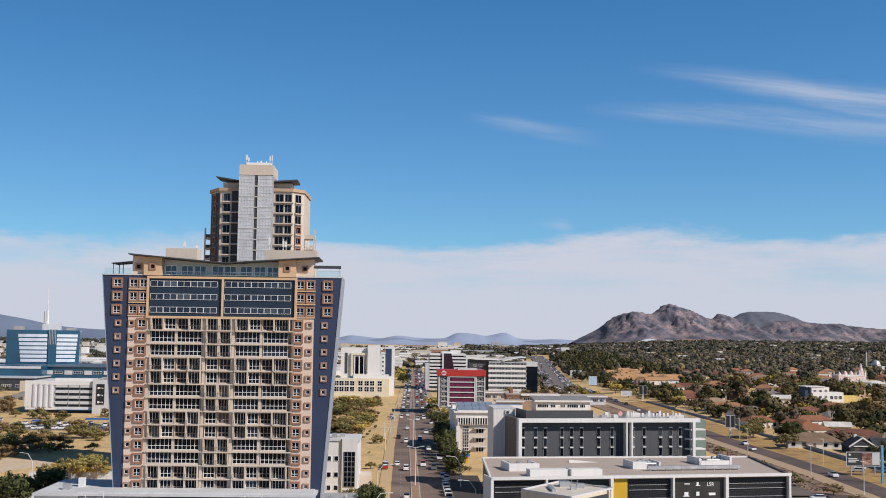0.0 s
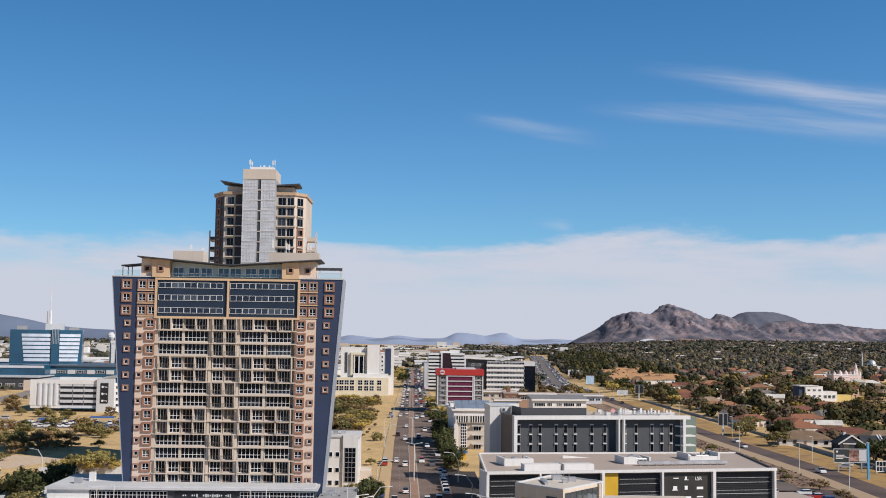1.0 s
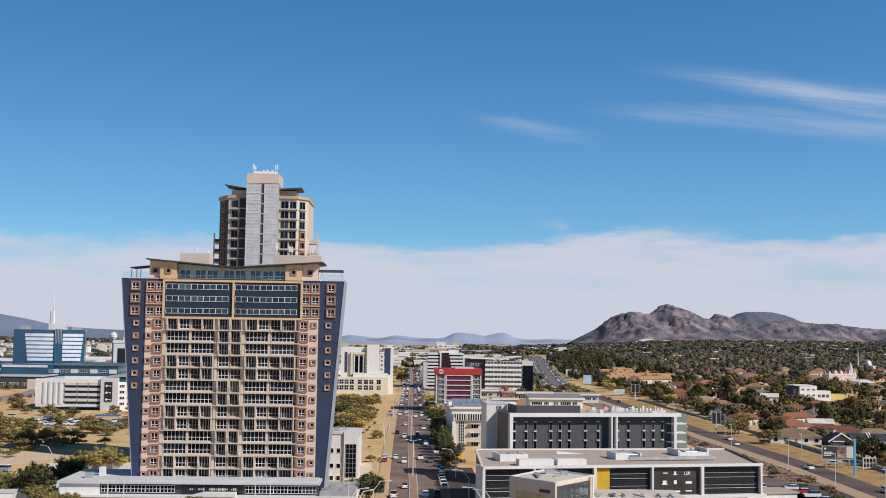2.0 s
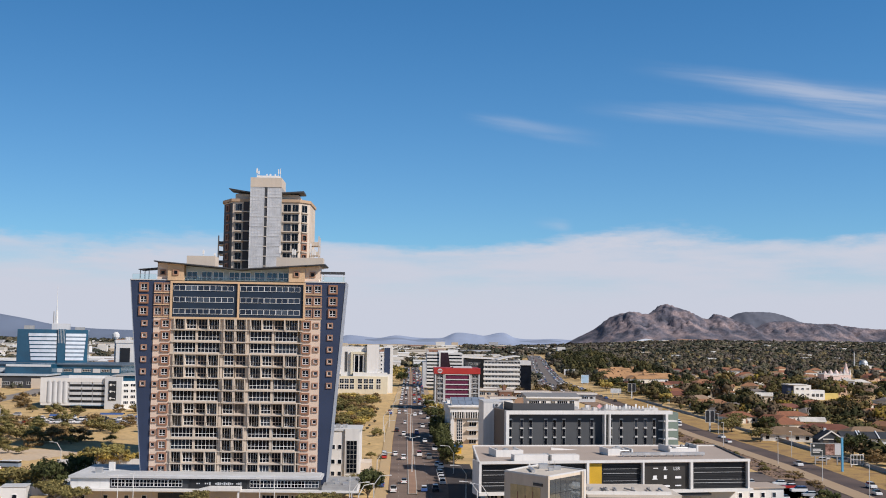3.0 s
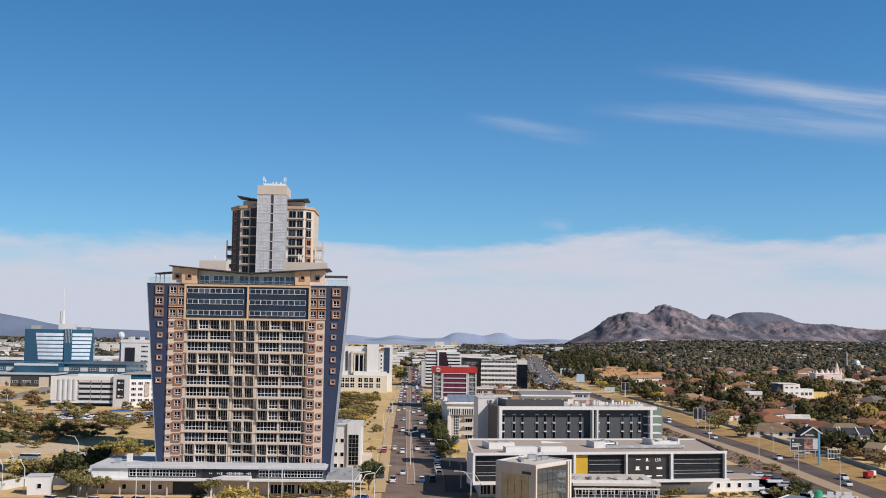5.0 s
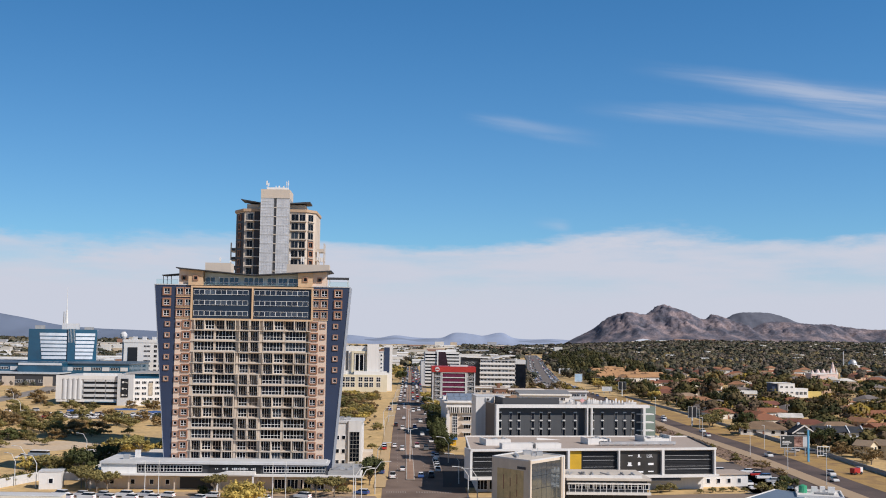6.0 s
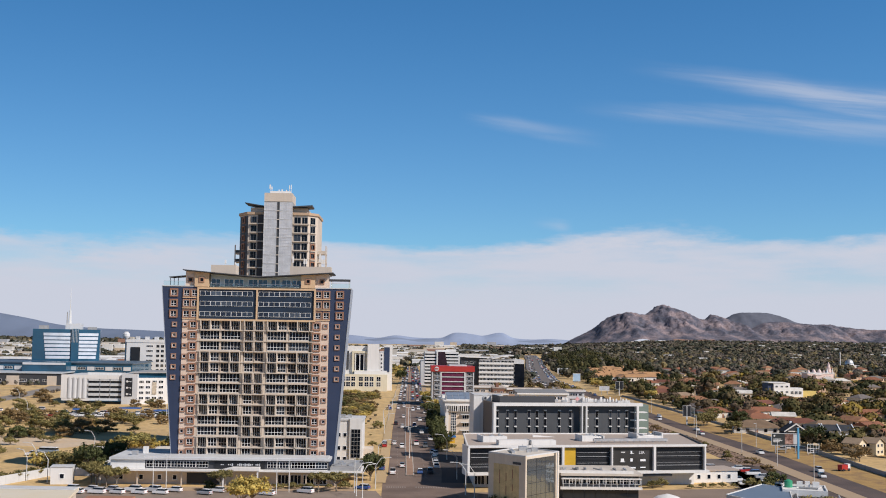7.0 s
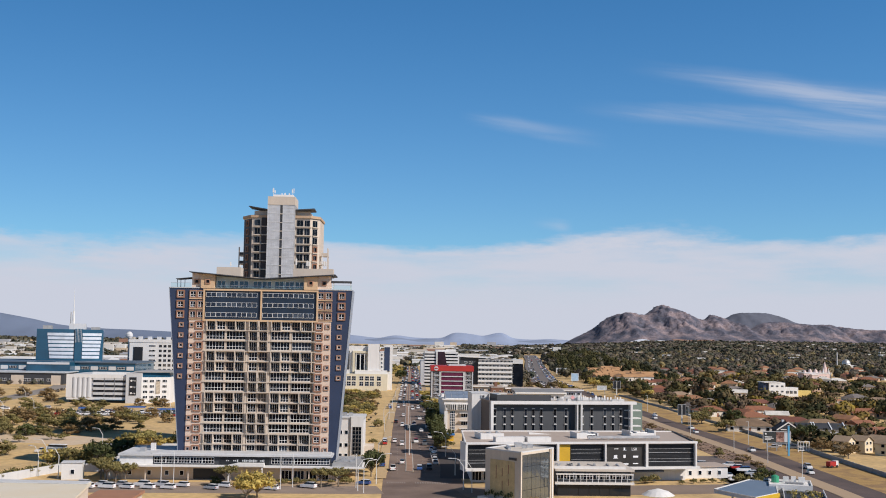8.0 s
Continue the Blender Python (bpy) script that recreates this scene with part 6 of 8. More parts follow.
for k, x, y, s in ((6, -90, 52, 1.35), (6, -98, 60, 1.1), (7, -57, 36, 1.3), (7, -52, 44, 1.2), (7, -49, 30, 1.3), (6, -61, 30, 1.1), (2, -50, 70, 1.1), (2, -56, 76, 1.1), (2, -44, 74, 1.0), (2, -40, 80, 1.0), (7, -36, 92, 1.1), (7, -30, 100, 1.2),
                   (8, -88, 146, 1.6), (8, -80, 152, 1.5), (6, -96, 150, 1.5), (6, -104, 158, 1.4), (8, -92, 164, 1.4), (7, -108, 128, 1.2), (6, -116, 126, 1.3),
                   (7, -122, 132, 1.2), (7, -104, 130, 1.0), (6, -100, 126, 1.0), (4, -92, 108, 1.4), (4, -87, 106, 1.3), (4, 31.8, 103, 1.1), (4, 30, 150, 0.35), (6, 32, 187, 0.95), (4, 25, 200, 0.9), (3, 22, 206, 1.0), (4, 33, 34, 1.1), (6, 28.5, 36, 0.8), (4, 10, -11.6, 0.6), (4, 12.4, -11.8, 0.65), (4, 15, -11.6, 0.6), (4, 17.6, -11.8, 0.7), (4, 22.4, -11.6, 0.6), (4, 128, -3, 0.7), (4, 131, -2, 0.6), (4, 134, -1.5, 0.7), (4, 137.5, -1, 0.6), (5, 147, -4, 0.5), (4, 124, -5, 0.6), (4, -69, -14, 1.4), (4, -67, -8, 1.5), (4, -64.5, -2, 1.4), (4, -62.5, 4, 1.5), (4, -60, 10, 1.4), (4, -62, 16, 1.6), (6, -128, 170, 1.4), (8, -136, 178, 1.3), (7, -118, 182, 1.3), (6, -110, 196, 1.3), (6, -146, 190, 1.4), (6, -76, 188, 1.2), (8, -66, 196, 1.2),
                   (6, -48, 222, 1.2), (7, -42, 214, 1.1), (6, -38, 232, 1.2), (6, -130, 214, 1.3), (7, -142, 216, 1.3)):
    plant(k, x, y, s * 0.74, group="thorn trees in the park")
for i in range(10):
    x, y = rnd.uniform(-170, -62), rnd.uniform(140, 226)
    if abs(math.sin(x * 0.05 + y * 0.037)) < 0.45 or rnd.random() < 0.35:
        plant(rnd.choice((6, 7, 8, 3, 4)), x, y, rnd.uniform(0.9, 1.4), group="thorn trees in the park")
for i in range(22):
    y = rnd.uniform(560, 1000)
    plant(rnd.choice((2, 2, 0, 1)), rnd.choice((rnd.uniform(18, 44), rnd.uniform(68, 100))) + (y - 560) * 0.012, y, rnd.uniform(1.2, 1.7), group="roadside trees")


# ---- suburb ----
def on_avenue(x, y, margin=0.0):
    xs = [p[0] for p in AVE]
    ys = [p[1] for p in AVE]
    return np.interp(y, ys, xs) - 30 - margin < x < np.interp(y, ys, xs) + 18 + margin


PLASTER = mat("house_plaster", (0.62, 0.56, 0.46), 0.85, 0.1, 0.3, streaks=0.15,
              per_object=[(0.0, (0.66, 0.62, 0.54)), (0.35, (0.72, 0.71, 0.68)), (0.6, (0.58, 0.47, 0.34)), (0.85, (0.50, 0.36, 0.26))])
ROOFTILE = mat("house_roof_tiles", (0.36, 0.15, 0.08), 0.85, 0.2, 0.3, fine=3.0,
               per_object=[(0.0, (0.24, 0.10, 0.055)), (0.3, (0.17, 0.066, 0.045)), (0.5, (0.30, 0.15, 0.08)), (0.72, (0.16, 0.14, 0.13)), (0.84, (0.27, 0.19, 0.13)), (0.95, (0.56, 0.54, 0.5))])
ORANGE_TILE = mat("orange_roof_tiles", (0.40, 0.225, 0.11), 0.85, 0.2, 0.3, fine=3.0)


def house(label, w, d, h, tile, hip=True, wall=None):
    t = thing("house", label, "house", group="suburban houses")
    part("wall", Build().box(-w / 2, w / 2, -d / 2, d / 2, -1.0, h), wall or PLASTER, t)
    o, rise = 0.7, d * 0.24
    r = Build()
    x0, x1, y0, y1 = -w / 2 - o, w / 2 + o, -d / 2 - o, d / 2 + o
    k = d / 2 if hip else 0
    ridge = [(-w / 2 + k - (0 if hip else o), 0, h + rise), (w / 2 - k + (0 if hip else o), 0, h + rise)]
    low = [(x0, y0, h - 0.1), (x1, y0, h - 0.1), (x1, y1, h - 0.1), (x0, y1, h - 0.1)]
    r.poly([low[0], low[1], ridge[1], ridge[0]]).poly([low[2], low[3], ridge[0], ridge[1]]).poly([low[1], low[2], ridge[1]]).poly([low[3], low[0], ridge[0]]).poly(low[::-1])
    part("roof", r, tile, t)
    n = max(2, int(w / 3.6))
    for i in range(n):
        x = -w / 2 + w * (i + 0.5) / n
        if i == n // 2:
            part("door", Build().box(x - 0.5, x + 0.5, -d / 2 - 0.08, -d / 2 - 0.004, -0.2, 2.0), BROWN, t)
        else:
            part("window", Build().box(x - 0.7, x + 0.7, -d / 2 - 0.08, -d / 2 - 0.004, h * 0.3, h * 0.75), GLASS, t)
    return t


HOUSES = [house("single-storey house with a hipped tile roof among trees", 16, 10, 3.2, ROOFTILE), house("long single-storey house with a tiled hip roof", 22, 9, 3.2, ROOFTILE),
          house("compact gabled house with pale plaster walls", 11, 8, 3.3, ROOFTILE, False), house("two-storey house with a tiled hip roof", 12, 9, 6.0, ROOFTILE)]
TOWN = house("townhouse with an orange tile roof", 15, 9.5, 6.2, ORANGE_TILE, False)

def cottage(label, w, d, h, tile, wall):
    """A two-storey gabled house with windows in its gable wall."""
    t = thing("house", label, "house", group="suburban houses")
    rise = d * 0.3
    end = Build()
    n = [(-w / 2, -d / 2), (w / 2, -d / 2), (w / 2, d / 2), (-w / 2, d / 2)]
    end.v = [(x, y, z) for z in (-1.0, h) for x, y in n] + [(-w / 2, 0, h + rise), (w / 2, 0, h + rise)]
    end.f = [(3, 2, 1, 0), (0, 1, 5, 4), (2, 3, 7, 6), (1, 2, 6, 9, 5), (3, 0, 4, 8, 7), (4, 5, 9, 8), (6, 7, 8, 9)]
    part("wall", end, wall, t)
    o = 0.5
    for s in (-1, 1):
        z0 = h - rise * o / (d / 2)
        r = Build()
        e = [(-w / 2 - o, s * (d / 2 + o), z0), (w / 2 + o, s * (d / 2 + o), z0), (w / 2 + o, 0, h + rise), (-w / 2 - o, 0, h + rise)]
        r.v = [(x, y, z + 0.03) for x, y, z in e] + [(x, y, z + 0.2) for x, y, z in e]
        r.f = [(3, 2, 1, 0), (4, 5, 6, 7), (0, 1, 5, 4), (1, 2, 6, 5), (2, 3, 7, 6), (3, 0, 4, 7)]
        part("roof_slope", r, tile, t)
    for z in (1.3, 3.7):
        for y in (-d * 0.22, d * 0.22):
            f = part("window", Build().box(w / 2 + 0.004, w / 2 + 0.1, y - 0.6, y + 0.6, z - 0.55, z + 0.55), FRAME, t)
            part("pane", Build().box(w / 2 + 0.11, w / 2 + 0.13, y - 0.5, y + 0.5, z - 0.45, z + 0.45), GLASS, f)
        part("window", Build().box(-0.6, 0.6, -d / 2 - 0.1, -d / 2 - 0.004, z - 0.5, z + 0.5), GLASS, t)
    return t


def gabled_house():
    """A long dark-roofed house with a front gable and white raking copings."""
    t = thing("house", "long house with dark slate roofs and white-edged gables", "house", (216, 166, 0), -4)
    slate = mat("dark_slate_tiles", (0.05, 0.055, 0.065), 0.9, 0.2, 0.3, fine=3.0, spec=0.1)
    trim = mat("pale_blue_white_trim", (0.62, 0.66, 0.70), 0.7, 0.06, 0.3)
    part("wall", Build().box(4.8, 26, 1, 9, -0.5, 2.9), trim, t)
    part("roof", Build().prism([(4.6, 0.2), (26, 0.2), (26, 5), (4.6, 5)], 2.9, 5, tops=[2.95, 2.95, 5.5, 5.5]).prism([(4.6, 5), (26, 5), (26, 9.8), (4.6, 9.8)], 2.9, 5, tops=[5.5, 5.5, 2.95, 2.95]), slate, t, "dark slate roof")
    for x in (11.5, 12.6, 19.4, 25.8):
        c = Build()
        c.v = [(x + a, y, z + k) for k in (0, 0.4) for a in (0, 0.45) for y, z in ((0.0, 2.9), (5, 5.5), (10.0, 2.9))]
        c.f = [(0, 3, 4, 1), (1, 4, 5, 2), (6, 7, 10, 9), (7, 8, 11, 10), (0, 1, 7, 6), (1, 2, 8, 7), (3, 9, 10, 4), (4, 10, 11, 5), (0, 6, 9, 3), (2, 5, 11, 8)]
        part("coping", c, trim, t)
    part("front_wing", Build().slab([(-4.6, -0.5), (4.6, -0.5), (4.6, 2.6), (0, 5.6), (-4.6, 2.6)], -1.0, 9), slate, t, "dark slate-hung front gable")
    for s in (-1, 1):
        part("bargeboard", Build().slab([(s * 5.2, 2.2), (s * 5.2, 2.75), (0, 6.2), (0, 5.6)] if s > 0 else [(s * 5.2, 2.75), (s * 5.2, 2.2), (0, 5.6), (0, 6.2)], -1.4, -1.004), WHITE, t)
        part("roof_slope", Build().slab([(s * 5.1, 2.3), (s * 5.1, 2.5), (0, 5.95), (0, 5.7)] if s > 0 else [(s * 5.1, 2.5), (s * 5.1, 2.3), (0, 5.7), (0, 5.95)], -0.99, 9), slate, t)
    part("cross_beam", Build().box(-3.4, 3.4, -1.3, -1.004, 2.5, 2.85), WHITE, t)
    for x in (-2.2, 2.2):
        part("window", Build().box(x - 1.0, x + 1.0, -1.12, -1.004, 0.5, 2.1), GLASS, t)
    part("chimney", Build().box(-0.8, 0.2, 6, 7, 5, 6.6), trim, t)
    return t


gabled_house()
THATCH = house("wide house with a low brown tile roof", 20, 12, 3.0, mat("brown_roof_tiles", (0.20, 0.135, 0.085), 0.9, 0.2, 0.3, fine=3.0))
CUBES = cottage("two-storey pale yellow house with a tan tile roof", 6.2, 5.6, 4.6, mat("tan_roof_tiles", (0.34, 0.25, 0.17), 0.85, 0.2, 0.3, fine=3.0), mat("pale_yellow_plaster", (0.70, 0.60, 0.42), 0.85, 0.1, 0.3, streaks=0.15))
_moved = set()


def settle(first, x, y, turn):
    m = pose(x, y, gz(x, y), 0, 0, turn)
    if first.name in _moved:
        return copy_thing(first, m)
    _moved.add(first.name)
    first.matrix_basis = m
    return first


plots = [(212, 276, 0, 14), (226, 262, 2, -60), (240, 285, 1, 12), (213, 308, 2, -55), (222, 236, 0, 15), (240, 250, 2, -10), (232, 212, 1, -20), (262, 196, 2, 25), (250, 150, 0, 20), (262, 128, 1, 15)]
special = [(211.5, 92, CUBES, -52), (219.5, 95, CUBES, -54), (227.5, 97, CUBES, -52), (236, 99, CUBES, -54), (224, 83, CUBES, -52), (232, 86, CUBES, -50), (205.5, 188, THATCH, -14), (240, 192, THATCH, 10), (268, 229, HOUSES[2], -60)]
for x, y, k, a in plots:
    settle(HOUSES[k], x, y, a)
for x, y, k, a in special:
    settle(k, x, y, a)
rnd = random.Random(5)
cluster = []
for j in range(9):
    for i in range(3):
        y = 630 + j * 27 + rnd.uniform(-6, 6)
        x = 219 + 0.13 * (y - 640) + i * 19 + rnd.uniform(-3, 3)
        cluster.append((x, y))
        settle(TOWN, x, y, rnd.choice((10, 100, 10, 55)) + rnd.uniform(-8, 8))
        if rnd.random() < 0.5:
            settle(TOWN, x + rnd.uniform(7, 9), y + rnd.uniform(-7, -4), rnd.choice((10, 100)))
homes = [(x, y) for x, y, *_ in plots + special] + cluster + [(216, 168), (224, 169), (232, 170), (240, 170)]
homes += [(422, 706), (432, 706), (442, 706), (450, 706), (308, 456), (318, 456), (328, 456), (338, 458)]
y = 135.0
while y < 930:
    x = (222 if y > 310 else 252) + rnd.uniform(0, 12)
    while x < 40 + 0.47 * (y + 330):
        near = any(math.hypot(x - a, y - b) < 24 for a, b in homes) or 395 < x < 470 and 680 < y < 750 or 300 < x < 352 and 440 < y < 500
        if rnd.random() < 0.66 and not near and not on_avenue(x, y, 8):
            settle(HOUSES[rnd.choice((0, 0, 1, 2, 1, 0, 3))], x, y, rnd.uniform(-25, 35))
            homes.append((x, y))
        x += rnd.uniform(26, 36)
    y += rnd.uniform(30, 40)


LUMP = np.array([(x, y, z) for x in (-1, 1) for y in (-1, 1) for z in (-1, 1)] + [(1.7, 0, 0), (-1.7, 0, 0), (0, 1.7, 0), (0, -1.7, 0), (0, 0, 1.7), (0, 0, -1.7)]) / 1.73


def lump_quads():
    """Twelve rhombs round a lump, with their corners in order."""
    out = []
    for a in range(8, 14):
        for b in range(a + 1, 14):
            pa, pb = LUMP[a], LUMP[b]
            if abs(np.dot(pa, pb)) < 0.1:
                c = [i for i in range(8) if np.dot(LUMP[i], pa) > 0.4 and np.dot(LUMP[i], pb) > 0.4]
                q = [a, c[0], b, c[1]]
                n = np.cross(LUMP[q[1]] - LUMP[q[0]], LUMP[q[2]] - LUMP[q[0]])
                out.append(q if np.dot(n, pa + pb) > 0 else q[::-1])
    return np.array(out)


RHOMBS = lump_quads()


def scatter_leaves(name, label, spots, quads, material, seed, lobes=5, category="woodland", core_size=0.58):
    """Crowns of far trees as one mass of leaf clumps: spots are x, y, height, radius, ground, tone."""
    g = np.random.default_rng(seed)
    xs = np.array(spots)
    n = len(xs)
    rad, hgt, z0 = xs[:, 3], xs[:, 2], xs[:, 4]
    lob = g.normal(size=(n, lobes, 3)) * np.array([0.40, 0.40, 0.20])
    lob[:, 0] *= 0.2
    big = g.uniform(0.36, 0.6, size=(n, lobes))
    scale = np.stack([rad, rad, hgt * 0.6], 1)
    mid = np.stack([xs[:, 0], xs[:, 1], z0 + hgt * 0.56], 1)
    # dense insides
    core = lob[:, :, None, :] + LUMP[None, None] * (big[:, :, None, None] * core_size) * g.uniform(0.8, 1.1, size=(n, lobes, 14, 1))
    core = mid[:, None, None] + core * scale[:, None, None]
    core[..., 2] = np.maximum(core[..., 2], z0[:, None, None] + 0.2)
    core_n = np.broadcast_to(LUMP / np.linalg.norm(LUMP, axis=1, keepdims=True), core.shape)
    core_f = (RHOMBS[None] + 14 * np.arange(n * lobes)[:, None, None]).reshape(-1, 4)
    # leaf clumps round them
    pick = g.integers(0, lobes, size=(n, quads))
    base = np.take_along_axis(lob, pick[:, :, None].repeat(3, 2), 1)
    size = np.take_along_axis(big, pick, 1)[:, :, None]
    d = g.normal(size=(n, quads, 3))
    d /= np.linalg.norm(d, axis=2, keepdims=True)
    c = mid[:, None] + (base + d * size * g.uniform(0.6, 1.1, size=(n, quads, 1))) * scale[:, None]
    c[..., 2] = np.maximum(c[..., 2], z0[:, None] + 0.3)
    nrm = d + g.uniform(-1, 1, size=d.shape) * 0.45
    nrm /= np.linalg.norm(nrm, axis=2, keepdims=True)
    a = np.cross(nrm, g.normal(size=d.shape))
    a /= np.linalg.norm(a, axis=2, keepdims=True)
    b = np.cross(nrm, a)
    s = (rad[:, None] * 1.45 / quads ** 0.5)[:, :, None] * g.uniform(0.6, 1.4, size=(n, quads, 1))
    flip = np.sum(np.cross(a, b) * d, axis=2, keepdims=True) < 0
    b = np.where(flip, -b, b)
    leaf = np.stack([c + a * s, c + b * s * 0.8, c - a * s, c - b * s * 0.8], 2)
    out = c - mid[:, None] + np.array([0, 0, 0.6]) * rad[:, None, None]
    out /= np.linalg.norm(out, axis=2, keepdims=True)
    soft = d * 0.32 + out * 0.60 + nrm * 0.08
    soft /= np.linalg.norm(soft, axis=2, keepdims=True)
    soft = np.repeat(soft[:, :, None], 4, 2)
    nc = n * lobes * 14
    co = np.concatenate([core.reshape(-1, 3), leaf.reshape(-1, 3)])
    no = np.concatenate([core_n.reshape(-1, 3), soft.reshape(-1, 3)])
    idx = np.concatenate([core_f.ravel(), nc + np.arange(n * quads * 4)])
    tone = np.concatenate([np.repeat(xs[:, 5], lobes * 14), np.repeat(xs[:, 5], quads * 4)])
    me = bpy.data.meshes.new(name)
    me.vertices.add(len(co))
    me.vertices.foreach_set("co", co.ravel().astype(np.float32))
    me.loops.add(len(idx))
    me.loops.foreach_set("vertex_index", idx.astype(np.int32))
    me.polygons.add(len(idx) // 4)
    me.polygons.foreach_set("loop_start", np.arange(0, len(idx), 4, dtype=np.int32))
    me.materials.append(material)
    me.update(calc_edges=True)
    me.validate()
    me.attributes.new("leaf_tone", 'FLOAT', 'POINT').data.foreach_set("value", tone.astype(np.float32))
    me.attributes.new("custom_normal", 'FLOAT_VECTOR', 'POINT').data.foreach_set("vector", no.ravel().astype(np.float32))
    tagged(new(name, me), label, category, kind="stuff")


def woodland():
    rnd = random.Random(99)
    near, mid, far, town = [], [], [], []

    def free(x, y, r):
        if on_avenue(x, y, r * 0.6 if y < 480 else -8):
            return False
        for a, b in homes:
            if abs(y - b) < 41 and (math.hypot(x - a, y - b) < 6 + r * 0.7 or abs(x - a) < 9 and -40 < y - b < 0 and rnd.random() < 0.85):
                return False
        return True

    def tone():
        q = rnd.random()
        return rnd.uniform(0, 0.3) if q < 0.28 else rnd.uniform(0.3, 0.55) if q < 0.62 else rnd.uniform(0.55, 0.86) if q < 0.88 else rnd.uniform(0.88, 1.0)

    def low_before(x, y):
        """Trees before the landmarks are shortened so these show from the camera."""
        if 200 < x < 305 and 110 < y < 262:
            return 0.64
        return 0.5 if 395 < x < 475 and 560 < y < 712 or 285 < x < 352 and 375 < y < 470 or 205 < x < 300 and 540 < y < 640 else 1.0

    for _ in range(1700):
        y = rnd.uniform(70, 700)
        x = rnd.uniform(202, 60 + 0.5 * (y + 330))
        r = rnd.uniform(3.0, 6.0) if rnd.random() < 0.7 else rnd.uniform(6.0, 8.5)
        if x < 200.5 + r or y < 270 and rnd.random() < 0.48 or not free(x, y, r) or 398 < x < 468 and 690 < y < 730 or 302 < x < 348 and 448 < y < 484:
            continue
        near.append((x, y, r * rnd.uniform(1.05, 1.6) * low_before(x, y), r, gz(x, y), tone()))
    for _ in range(90):
        y, r = rnd.uniform(190, 640), rnd.uniform(2.2, 4.4)
        x = 202 + r + rnd.uniform(0, 16)
        if free(x, y, r * 0.5):
            near.append((x, y, r * rnd.uniform(1.3, 1.9), r, gz(x, y), tone()))
    for _ in range(80):
        x, y, r = rnd.uniform(212, 290), rnd.uniform(610, 900), rnd.uniform(2.0, 4.0)
        if not on_avenue(x, y, -6) and not (x < 222 and y < 800):
            near.append((x, y, r * rnd.uniform(1.5, 2.2), r, gz(x, y), tone()))
    for _ in range(70):
        x, y, r = rnd.uniform(116, 158), rnd.uniform(445, 700), rnd.uniform(2.0, 4.2)
        near.append((x, y, r * rnd.uniform(1.1, 1.5), r, gz(x, y), rnd.uniform(0.35, 1.0)))
    for _ in range(16):
        x, y, r = rnd.uniform(164.5, 172), rnd.uniform(470, 592), rnd.uniform(2.6, 4.2)
        near.append((x, y, r * rnd.uniform(1.4, 1.9), r, gz(x, y), rnd.uniform(0.84, 1.0)))
    for _ in range(150):
        y, r = rnd.uniform(700, 1700), rnd.uniform(4.5, 8.5)
        x = float(np.interp(y, [p[1] for p in AVE], [p[0] for p in AVE])) + rnd.uniform(9 + r, 95)
        near.append((x, y, rnd.uniform(11, 17), r, gz(x, y), rnd.uniform(0.0, 0.42)))
    for _ in range(420):
        y = rnd.uniform(2400, 4250)
        x = 40 + rnd.uniform(-0.47, -0.2) * (y + 330)
        far.append((x, y, rnd.uniform(8, 13), rnd.uniform(13, 24), gz(x, y), tone() * 0.6))
    for _ in range(3000):
        y = 700 + 1000 * rnd.random() ** 0.8
        x = rnd.uniform(0.15 * (y + 330), 60 + 0.5 * (y + 330))
        r = rnd.uniform(4.5, 9)
        if not free(x, y, r):
            continue
        mid.append((x, y, rnd.uniform(6.5, 11.5), r, gz(x, y), tone()))
    for _ in range(3600):
        y = 1650 + 2000 * rnd.random()
        x = rnd.uniform(0.07 * (y + 330), 60 + 0.5 * (y + 330))
        if on_avenue(x, min(y, 1990), 6) and y < 2100:
            continue
        far.append((x, y, rnd.uniform(7, 12), rnd.uniform(9, 17), gz(x, y), tone() * 0.8))
    for _ in range(3000):
        y = 600 + 2600 * rnd.random() ** 1.3
        x = 40 + rnd.uniform(-0.46, 0.13) * (y + 330)
        if abs(x - 56) < 24 and y < 1150 or y < 1990 and on_avenue(x, y, 6) or y < 720 and -320 < x < -140:
            continue
        town.append((x, y, rnd.uniform(4, 8), rnd.uniform(4, 9) * (1 + y / 3000), gz(x, y), tone()))
    for _ in range(70):
        y, r = rnd.uniform(590, 1150), rnd.uniform(2.6, 5.0)
        x = 52 + (y - 600) * 0.012 + rnd.choice((-1, 1)) * rnd.uniform(15 + r, 34)
        town.append((x, y, r * rnd.uniform(1.3, 1.8), r, gz(x, y), rnd.uniform(0.4, 1.0)))
    for _ in range(26):
        y, r = rnd.uniform(860, 1080), rnd.uniform(5.0, 8.0)
        x = rnd.choice((rnd.uniform(14, 36), rnd.uniform(76, 104)))
        near.append((x, y, rnd.uniform(10, 15), r, gz(x, y), rnd.uniform(0.62, 1.0)))
    for _ in range(46):
        x, y, r = rnd.uniform(14, 31), rnd.uniform(212, 440), rnd.uniform(0.6, 1.8)
        town.append((x, y, r * rnd.uniform(1.0, 1.5), r, gz(x, y), rnd.uniform(0.3, 0.85)))
    for _ in range(34):
        x, y, r = rnd.uniform(-312, -222), rnd.uniform(508, 528), rnd.uniform(1.8, 3.6)
        town.append((x, y, r * rnd.uniform(1.2, 1.7), r, gz(x, y), rnd.uniform(0.1, 0.8)))
